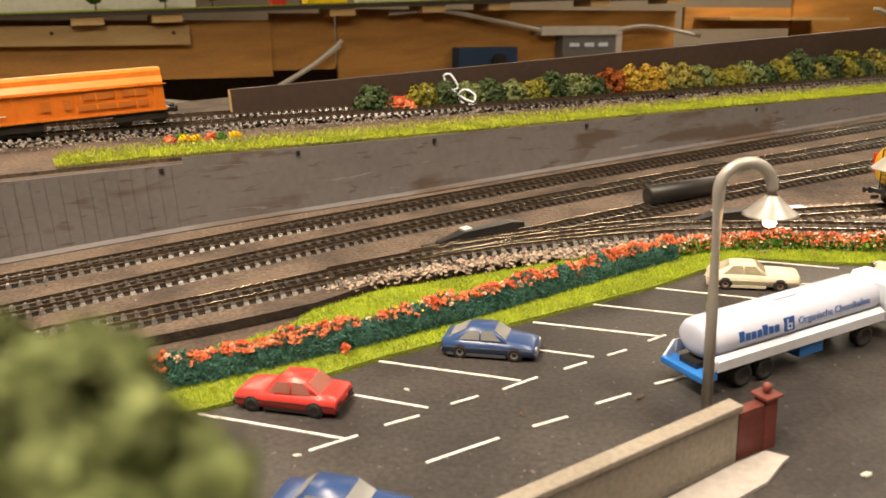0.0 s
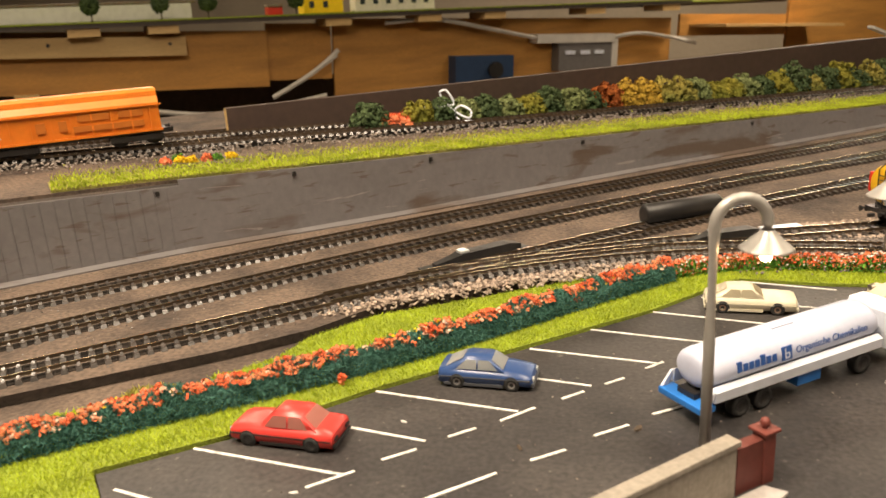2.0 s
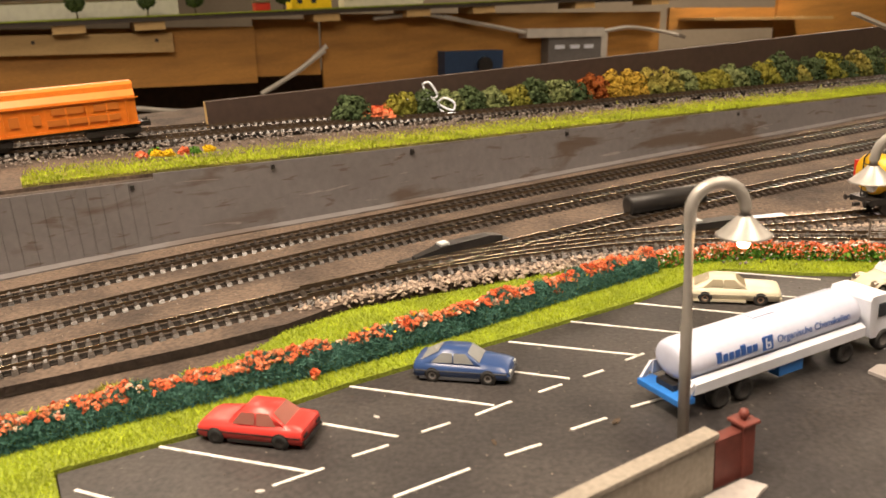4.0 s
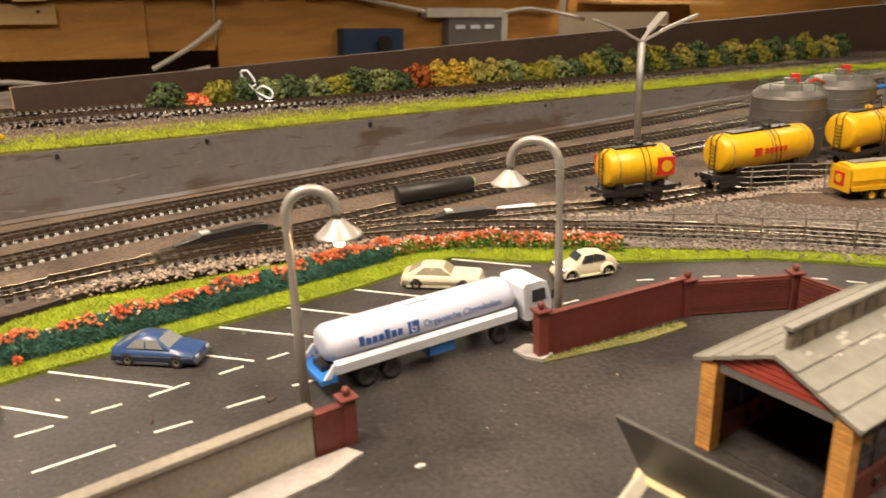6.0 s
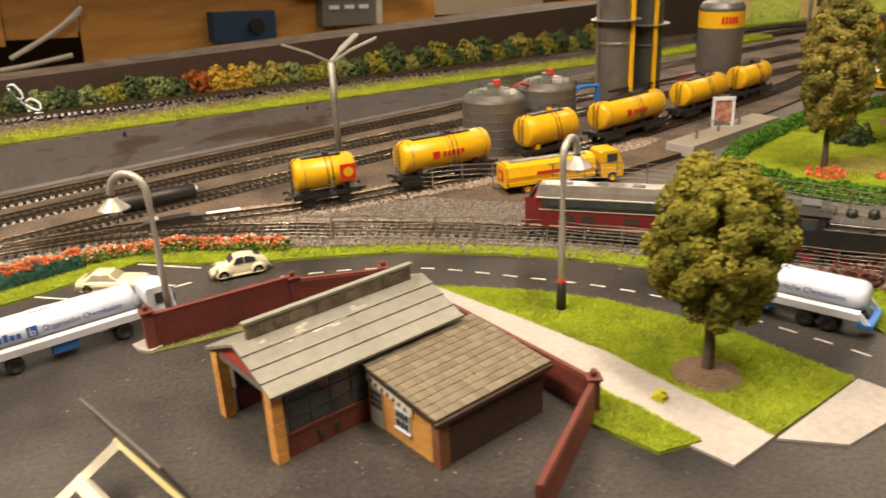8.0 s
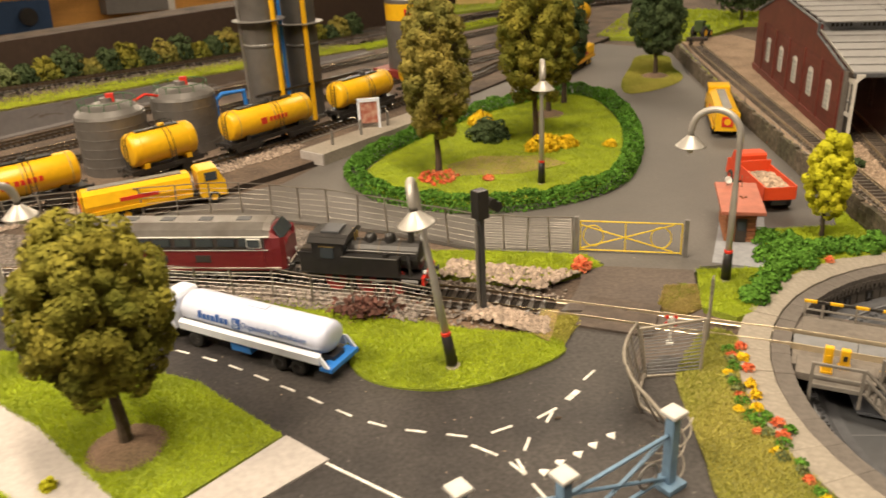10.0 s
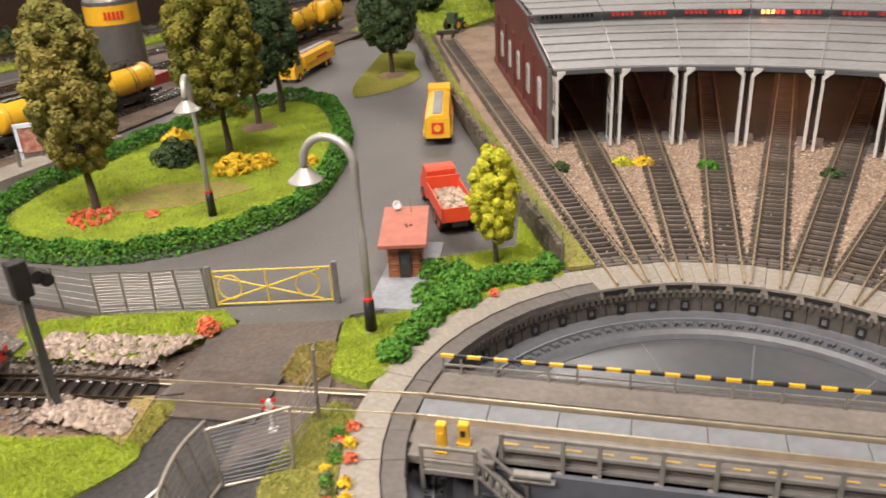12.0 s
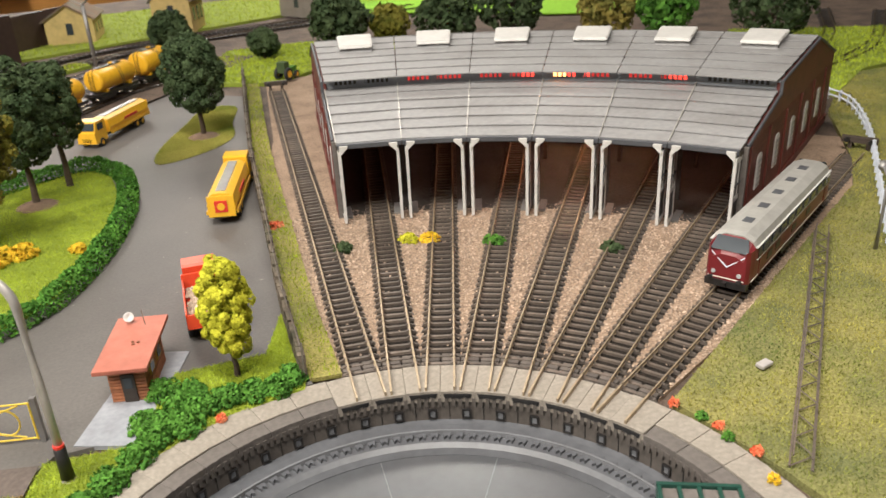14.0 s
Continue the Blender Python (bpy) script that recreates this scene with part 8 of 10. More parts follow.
def low_wall():
    """The mossy stone wall with wire posts beside the outer shed track."""
    L = smooth_line([(1.212, 0.380), (1.223, 0.417), (1.243, 0.485), (1.287, 0.617), (1.378, 0.887), (1.524, 1.283)], 0.03)
    t = thing("stone_wall", Matrix(), "low mossy stone wall with wire posts", "wall", kind="structure")
    rng = np.random.default_rng(77)
    S = smooth_line([tuple(p) for p in L], 0.0115)
    for a, b in zip(S, S[1:]):
        d = b - a
        m = pose(a[0], a[1], 0, 0, 0, math.degrees(math.atan2(d[1], d[0])))
        w = np.linalg.norm(d)
        top = 0.0205 + rng.normal(0, 0.0009)
        z = -0.001
        for k in range(4):
            q = z + (top + 0.001) / 4 + (rng.normal(0, 0.0005) if k < 3 else 0)
            cutx = w * rng.uniform(0.35, 0.65)
            for u0, u1 in ((0.0, cutx - 0.0003), (cutx, w - 0.0003)):
                j = rng.uniform(0.0, 0.0007)
                part("stone", boxed(u0, u1, -0.0018 - j, 0.0018 + j, z, q - 0.0003, m=m), WALL_STONE, t)
            z = q
    for p in L[::2]:
        part("post", rodded((p[0], p[1], 0), (p[0] + 0.001, p[1], 0.0285), 0.0006, seg=5), WIRE, t)
    for z in (0.0235, 0.0270):
        part("wire", tubed([(p[0], p[1], z) for p in L], 0.0003, 4), WIRE, t)
    strip = [tuple(p) for p in L + np.array((0.003, -0.001))] + [tuple(p) for p in (L + np.array((0.022, -0.008)))[::-1]]
    sheet("wall_lawn", strip[::-1], 0.002, TURF_DRY, "dry moss strip beside the stone wall", "lawn")
    P, a = spread(RNG, strip, 9000)
    blades("wall_lawn_grass", P, 0.002, 0.0028, BLADES, "short green grass fibres along the wall", RNG)


low_wall()

# ---- booth, level crossing, signal ----
sheet("booth_slab", [(1.079, 0.402), (1.110, 0.379), (1.165, 0.462), (1.138, 0.482)], 0.0012, material("grey_stone_slab", (0.30, 0.31, 0.34), 0.7, grain=0.12, scale=250, blotch=60), "grey stone slab under the booth", "pavement")


def booth():
    m = pose(1.1285, 0.4465, 0.001, 0, 0, -28)
    t = thing("gate_booth", m, "small orange brick booth with red roof", "booth")
    B = material("orange_brick", (0.40, 0.16, 0.07), 0.7, grain=0.2, scale=300, blotch=60, random=0.2)
    part("wall", boxed(-0.0105, 0.0105, -0.022, 0.022, 0, 0.0255), B, t)
    for k in range(11):
        part("brick_course", boxed(-0.0111, 0.0111, -0.0226, 0.0226, 0.0004 + 0.0023 * k, 0.0004 + 0.0023 * k + 0.0016), B, t)
    part("roof", boxed(-0.016, 0.016, -0.031, 0.032, 0.0262, 0.0290, m=pose(0, 0, 0, 1.5), bevel=0.0004), material("red_roof_sheet", (0.43, 0.145, 0.095), 0.55, grain=0.12, scale=150, other=(0.34, 0.11, 0.075), mix=0.5, blotch=40), t, "flat red roof")
    d = part("door", boxed(-0.0035, 0.0045, -0.0236, -0.0228, 0, 0.0195), WOOD_DARK, t)
    part("pane", boxed(-0.0020, 0.0030, -0.0239, -0.0236, 0.010, 0.0175), GLASS, d)
    for y in (-0.008, 0.010):
        part("pane", boxed(0.0117, 0.0120, y - 0.0036, y + 0.0036, 0.0122, 0.0190), GLASS, part("window", boxed(0.0110, 0.0117, y - 0.005, y + 0.005, 0.011, 0.0202), YELLOW_WORN, t, "ochre window frame"))
    part("aerial", rodded((0.004, 0.020, 0.029), (0.003, 0.021, 0.040), 0.0003, seg=5), WIRE, t)
    dish = part("satellite_dish", lathed([(0.0001, 0.0), (0.0022, 0.0006), (0.0034, 0.0016), (0.0033, 0.0018), (0.002, 0.0009), (0.0001, 0.0003)], 14, pose(-0.007, 0.024, 0.0335, 55, 0, 30)), PALE_CAP, t, "small pale satellite dish", smooth=True)
    part("dish_arm", rodded((-0.007, 0.0245, 0.029), (-0.007, 0.0245, 0.0335), 0.0004, seg=5), WIRE, dish)
    for x, y in ((0.002, -0.004), (0.0045, -0.002), (0.001, -0.001)):
        part("roof_debris", boxed(x - 0.0009, x + 0.0009, y - 0.0006, y + 0.0006, 0.0288, 0.0300, bevel=0.0003), OFFICE_POST, t)


booth()
PLANK = material("brown_crossing_plank", (0.095, 0.073, 0.060), 0.7, grain=0.25, scale=300, other=(0.05, 0.040, 0.034), mix=0.8, blotch=40, bump=0.3)
for s, o in ((-1, 0.0155), (1, 0.0155), (0, 0.0)):
    m = pose(0.980, 0.3535, 0, 0, 0, -37.1)
    w = 0.0055 if s else 0.0068
    t = thing("crossing_plank", m @ pose(0, s * o, 0), "dark crossing panel between the rails", "crossing", "crossing planks")
    part("plank", boxed(-0.024, 0.024, -w, w, -0.001, 0.0018, bevel=0.0004), PLANK, t)
sheet("crossing_verge", [(0.925, 0.337), (0.946, 0.372), (0.936, 0.378), (0.918, 0.350)], 0.0022, TURF_TAN, "dry grass verge beside the crossing", "verge")
V = [(1.010, 0.357), (1.018, 0.339), (1.035, 0.345), (1.049, 0.374), (1.028, 0.380)]
sheet("road_verge", V, 0.0012, TURF_TAN, "dry grass verge beside the gate road", "verge")
P, a = spread(RNG, V, 4200)
blades("road_verge_grass", P, 0.0012, 0.002, BLADES_TAN, "short dry grass fibres on the verge", RNG, 1.2, 0.0004)
t = thing("signal_post", pose(0.899, 0.3905, 0, 0, 0, 20), "dark grey railway signal with lamp housings", "signal")
part("mast", boxed(-0.0018, 0.0018, -0.0018, 0.0018, 0, 0.078), material("dark_grey_signal", (0.07, 0.072, 0.078), 0.5, blotch=60), t)
part("signal_head", boxed(-0.0045, 0.0045, -0.004, 0.004, 0.068, 0.087, bevel=0.0008), BLACK, t)
for x, z in ((0.007, 0.077), (0.011, 0.074)):
    part("lamp_hood", rodded((x, -0.005, z), (x, 0.004, z), 0.0035, seg=12), BLACK, t)
part("ladder", boxed(-0.004, -0.003, -0.001, 0.001, 0.0, 0.065), STEEL_DULL, t)
part("signal_foot", boxed(-0.005, 0.005, -0.005, 0.005, 0, 0.004), CONCRETE_DARK, t)
t = thing("crossing_sign", pose(0.9935, 0.3135, 0, 0, 0, -30), "white post with red-tipped crossed arms", "crossing sign")
part("post", boxed(-0.0009, 0.0009, -0.0009, 0.0009, -0.001, 0.0185, bevel=0.0002), PALE_CAP, t)
for q in (-1, 1):
    arm = part("arm", boxed(-0.0042, 0.0042, -0.0004, 0.0004, -0.0009, 0.0009), PALE_CAP, t, at=pose(0, -0.0011 - 0.0003 * q, 0.0165, 0, 42 * q, 0))
    for e in (-1, 1):
        part("red_tip", boxed(e * 0.0034 - 0.0009, e * 0.0034 + 0.0009, -0.0006, 0.0006, -0.0010, 0.0010), RED, arm)
part("post_foot", boxed(-0.0022, 0.0022, -0.0022, 0.0022, -0.001, 0.0012, bevel=0.0003), PALE_CAP, t)

# dry grass at the crossing, tufts and crumbs lying about
for o in ([(0.931, 0.331), (0.955, 0.358), (0.952, 0.366), (0.938, 0.368), (0.925, 0.349)], [(1.012, 0.352), (1.049, 0.366), (1.040, 0.380), (1.021, 0.369)]):
    P, a = spread(RNG, o, 1500)
    blades("crossing_dry_grass", P, 0.0006, 0.0024, BLADES_DRY, "short dry grass fibres beside the crossing", RNG, 1.3, 0.0005)
o = [(0.602, 0.307), (0.611, 0.311), (0.632, 0.283), (0.652, 0.252), (0.628, 0.246), (0.600, 0.276)]
sheet("corner_lawn", o, 0.0026, TURF, "small lawn between wall and path", "lawn", 0.003)
P, a = spread(RNG, o, 4200)
blades("corner_lawn_grass", P, 0.0026, 0.0022, BLADES, "short bright yellow-green grass fibres", RNG, 1.3, 0.0004)
bush(0.644, 0.293, 0.0012, 0.0045, 0.006, LEAF_LIME, "loose yellow-green lichen tuft on the path", 120, 0.0016, 400)
for o, mt in (([(-0.064, 0.366), (-0.060, 0.398), (-0.040, 0.402), (-0.028, 0.386)], BLADES_DRY), ([(-0.022, 0.413), (0.004, 0.412), (0.008, 0.397), (-0.009, 0.402)], BLADES), ([(-0.086, 0.354), (-0.066, 0.366), (-0.072, 0.374), (-0.092, 0.364)], BLADES)):
    P, a = spread(RNG, o, 700)
    blades("mossy_patch", P, -0.002, 0.0028, mt, "thin mossy patch on the bare board", RNG, 1.4, 0.0006)
for x, y, r, mt, lab in ((0.206, 0.360, 0.0022, BARK, "dark dry crumb on the parking lot"), (0.153, 0.342, 0.0016, BARK, "dark dry crumb on the parking lot"), (0.266, 0.265, 0.0022, BARK, "dark dry crumb on the yard"), (0.438, 0.241, 0.0014, BARK, "dark dry crumb on the yard"), (0.097, 0.363, 0.0013, PALE_CAP, "pale flake on the parking lot"), (0.061, 0.304, 0.0015, PALE_CAP, "pale flake on the parking lot"), (0.283, 0.303, 0.0020, PALE_CAP, "pale flake on the yard"), (0.244, 0.265, 0.0019, PALE_CAP, "pale flake on the yard"), (0.900, 0.2655, 0.0016, BARK, "dark crumb beside the road marks")):
    t = thing("crumb", pose(x, y, 0.0003, 0, 0, x * 9000), lab, "litter", "loose crumbs")
    bm = bmesh.new()
    bmesh.ops.create_icosphere(bm, subdivisions=1, radius=r)
    for v in bm.verts:
        v.co = Vector((v.co.x * 1.5, v.co.y * 0.7, max(v.co.z, -r * 0.3) * 0.6)) * (1 + 0.35 * noise.noise(v.co * 900 + Vector((x * 50, y * 50, 0))))
    part("flake", bm, mt, t)
# foam flowers and green tufts along the coping
rng = np.random.default_rng(91)
for i, a in enumerate(np.arange(147, 203, 1.75)):
    kind_ = (0, 1, 2, 0, 3, 2, 0, 2, 1, 0, 3, 0)[i % 12]
    x, y, _ = polar(TR + 0.0300 + rng.normal(0, 0.0022) + (0.0022 if kind_ == 3 else 0), a + rng.normal(0, 0.4))
    size = rng.uniform(0.0024, 0.0034) if kind_ in (1, 3) else rng.uniform(0.0032, 0.0050)
    bush(x, y, 0.0014, size, size * 1.1, (LEAF_GREEN, FLOWER_RED, LEAF_SAGE, FLOWER_YELLOW)[kind_], ("small green foam tuft beside the coping", "small orange-red foam flower beside the coping", "small sage foam tuft beside the coping", "small yellow foam flower beside the coping")[kind_], 70, 0.0011, 420 + i)

for i, (x, y, m) in enumerate([(-0.172, 0.690, FLOWER_RED), (-0.162, 0.698, FLOWER_YELLOW), (-0.152, 0.700, FLOWER_YELLOW), (-0.141, 0.708, FLOWER_RED), (-0.133, 0.712, LEAF_GREEN), (-0.124, 0.722, FLOWER_YELLOW), (-0.168, 0.706, LEAF_GREEN)]):
    bush(x, y, upper(x) + 0.003, 0.0055, 0.006, m, "small blossom tuft on the upper lawn", 110, 0.0017, 300 + i)

# ---- rolling stock ----
WAGON = smooth_line([(0.07, 0.545), (0.13, 0.578), (0.25, 0.620), (0.36, 0.642), (0.44, 0.66), (0.56, 0.71), (0.68, 0.775), (0.80, 0.85), (0.967, 0.975), (1.1, 1.08), (1.24, 1.215), (1.42, 1.38)], 0.004)


def on_line(L, x, z):
    """The pose on a line of points where it passes x, heading along it."""
    i = int(np.argmin(np.abs(L[:, 0] - x)))
    i = min(max(i, 2), len(L) - 3)
    d = L[i + 2] - L[i - 2]
    return pose(L[i][0], L[i][1], z, 0, 0, math.degrees(math.atan2(d[1], d[0])))


RT = DECK + 0.0052  # rail top


def axle(t, x, r=0.0055, w=0.0172):
    bm = bmesh.new()
    for s in (-1, 1):
        lathe(bm, [(0.0001, -0.0011), (r, -0.0011), (r * 1.12, -0.0004), (r * 1.12, 0.0002), (r, 0.0004), (r, 0.0014), (0.0001, 0.0014)], 14, pose(x, s * w / 2, r, 90 * s, 0, 0))
    rod(bm, (x, -w / 2, r), (x, w / 2, r), 0.0009, seg=6)
    part("wheelset", bm, BLACK, t)


def bogie(t, x):
    for q in (-0.0115, 0.0115):
        axle(t, x + q)
    for s in (-1, 1):
        part("bogie_frame", boxed(x - 0.018, x + 0.018, s * 0.0118 - 0.0014, s * 0.0118 + 0.0014, 0.0035, 0.0085, bevel=0.0005), BLACK, t)


def buffers(t, L, z=0.0115):
    for e in (-1, 1):
        for s in (-1, 1):
            part("buffer", lathed([(0.0001, 0.0045), (0.0022, 0.004), (0.0022, 0.0034), (0.0009, 0.003), (0.0011, 0.0)], 10, pose(e * L / 2, s * 0.0102, z, 0, 90 * e, 0)), BLACK, t)
        part("coupling", boxed(min(e * L / 2, e * (L / 2 + 0.005)), max(e * L / 2, e * (L / 2 + 0.005)), -0.0012, 0.0012, 0.007, 0.0095), BLACK, t)


def tank_wagon(x, L, r, mark, label, saddle=False):
    t = thing("tank_wagon", on_line(WAGON, x, RT), label, "tank wagon", "yellow tank wagons")
    zc = 0.0145 + r
    rings = []
    for q, f in ((-L / 2, 0.80), (-L / 2 + 0.0012, 0.93), (-L / 2 + 0.003, 1.0), (0, 1.0), (L / 2 - 0.003, 1.0), (L / 2 - 0.0012, 0.93), (L / 2, 0.80)):
        rings.append([(q, r * f * math.cos(a), zc + r * f * math.sin(a)) for a in [2 * math.pi * k / 24 for k in range(24)]])
    tank = part("tank", loft(rings), YELLOW, t, "glossy yellow tank", smooth=True)
    part("underframe", boxed(-L / 2 - 0.004, L / 2 + 0.004, -0.0105, 0.0105, 0.0100, 0.0130), BLACK, t)
    for s in (-1, 1):
        part("sole_bar", boxed(-L / 2 - 0.004, L / 2 + 0.004, s * 0.0108 - 0.001, s * 0.0108 + 0.001, 0.0085, 0.0132), BLACK, t)
        part("saddle", boxed(s * L * 0.33 - 0.003, s * L * 0.33 + 0.003, -r * 0.8, r * 0.8, 0.013, 0.0185, bevel=0.0008), YELLOW if saddle else BLACK, t)
    part("walkway", boxed(-L * 0.36, L * 0.30, -0.0045, 0.0045, zc + r - 0.0002, zc + r + 0.0010), BLACK, t)
    for q in ((-0.42, 0.0, 0.42) if L > 0.08 else (-0.36, 0.36)):
        part("tank_hoop", lathed([(r + 0.0001, -0.0006), (r + 0.0005, -0.0006), (r + 0.0005, 0.0006), (r + 0.0001, 0.0006)], 24, pose(L * q, 0, zc, 0, 90, 0)), YELLOW if saddle else YELLOW_WORN, tank)
    for q in (-0.010, 0.010):
        for y in (-0.0055, 0.0055):
            part("rail_post", rodded((L * 0.06 + q, y, zc + r - 0.001), (L * 0.06 + q, y, zc + r + 0.0055), 0.0004, seg=5), BLACK, t)
        part("platform_rail", rodded((L * 0.06 + q, -0.0055, zc + r + 0.0055), (L * 0.06 + q, 0.0055, zc + r + 0.0055), 0.0004, seg=5), BLACK, t)
    for y in (-0.0055, 0.0055):
        part("platform_rail", rodded((L * 0.06 - 0.010, y, zc + r + 0.0055), (L * 0.06 + 0.010, y, zc + r + 0.0055), 0.0004, seg=5), BLACK, t)
    bm = bmesh.new()
    for y in (-0.0032, 0.0032):
        tube(bm, [(-L / 2 - 0.0016, y, 0.012), (-L / 2 - 0.0016, y, zc + r * 0.8), (-L / 2 + 0.004, y, zc + r + 0.0012)], 0.0005, 5)
    for k in range(8):
        rod(bm, (-L / 2 - 0.0016, -0.0032, 0.014 + 0.0034 * k), (-L / 2 - 0.0016, 0.0032, 0.014 + 0.0034 * k), 0.0004, seg=4)
    part("end_ladder", bm, BLACK, t)
    part("dome", lathed([(0.0001, 0.0045), (0.0028, 0.004), (0.0036, 0.003), (0.0036, -0.001)], 14, pose(L * 0.06, 0, zc + r)), YELLOW if saddle else BLACK, t)
    for s in (-1, 1):
        bm = bmesh.new()
        for q in (-0.0025, 0.0025):
            tube(bm, [(L * 0.06 + q, s * (r + 0.0012), 0.011), (L * 0.06 + q, s * (r + 0.0012), zc), (L * 0.06 + q, s * r * 0.75, zc + r * 0.75), (L * 0.06 + q, s * 0.004, zc + r + 0.0015)], 0.0004, 5)
        for k in range(6):
            rod(bm, (L * 0.06 - 0.0025, s * (r + 0.0012), 0.0125 + 0.0025 * k), (L * 0.06 + 0.0025, s * (r + 0.0012), 0.0125 + 0.0025 * k), 0.0003, seg=4)
        part("ladder", bm, BLACK, t)
        if mark:
            m = pose(0, s * (r + 0.0002), zc + 0.0005, 90, 0, 0 if s < 0 else 180)
            if mark == "panel":
                p = part("red_panel", boxed(L * 0.22, L * 0.48, -0.0075, 0.0075, -0.0012, 0.0006, m=m), RED, tank, "square red panel with yellow disc")
                part("yellow_disc", rodded((L * 0.35, 0, 0.0004), (L * 0.35, 0, 0.0010), 0.0048, seg=16), YELLOW, p, at=m)
            else:
                bm = bmesh.new()
                box(bm, -0.020, -0.0125, -0.0036, 0.0036, -0.0010, 0.0003, m=m)
                part("red_emblem", bm, RED, tank)
                for k in range(5):
                    part("red_letter_bar", boxed(-0.0085 + 0.0052 * k, -0.0085 + 0.0052 * k + 0.0036, -0.0024, 0.0024, -0.0010, 0.0003, m=m), RED, tank)
    if L > 0.08:
        bogie(t, -L * 0.33)
        bogie(t, L * 0.33)
    else:
        axle(t, -L * 0.3)
        axle(t, L * 0.3)
        part("brake_gear", boxed(-L * 0.35, L * 0.35, -0.006, 0.006, 0.005, 0.0085), BLACK, t)
    buffers(t, L + 0.010)
    return t


tank_wagon(0.441, 0.058, 0.0155, "panel", "short yellow tank wagon with red panel on the siding")
tank_wagon(0.560, 0.100, 0.0160, "marks", "long yellow tank wagon with red marks on the siding")
tank_wagon(0.678, 0.070, 0.0170, "", "yellow tank wagon with saddles and dome on the siding", True)
tank_wagon(0.792, 0.112, 0.0160, "marks", "long yellow tank wagon with black walkway on the siding")
tank_wagon(0.912, 0.095, 0.0160, "", "yellow tank wagon beside the unloading platform")
tank_wagon(1.015, 0.075, 0.0160, "", "yellow tank wagon behind the trees")
tank_wagon(1.225, 0.075, 0.0155, "", "yellow tank wagon at the far end of the siding", True)
tank_wagon(1.315, 0.090, 0.0165, "", "yellow tank wagon near the far mast", True)
tank_wagon(1.392, 0.070, 0.0185, "", "yellow tank wagon at the end of the row", True)
CV = smooth_line(CURVE, 0.004)


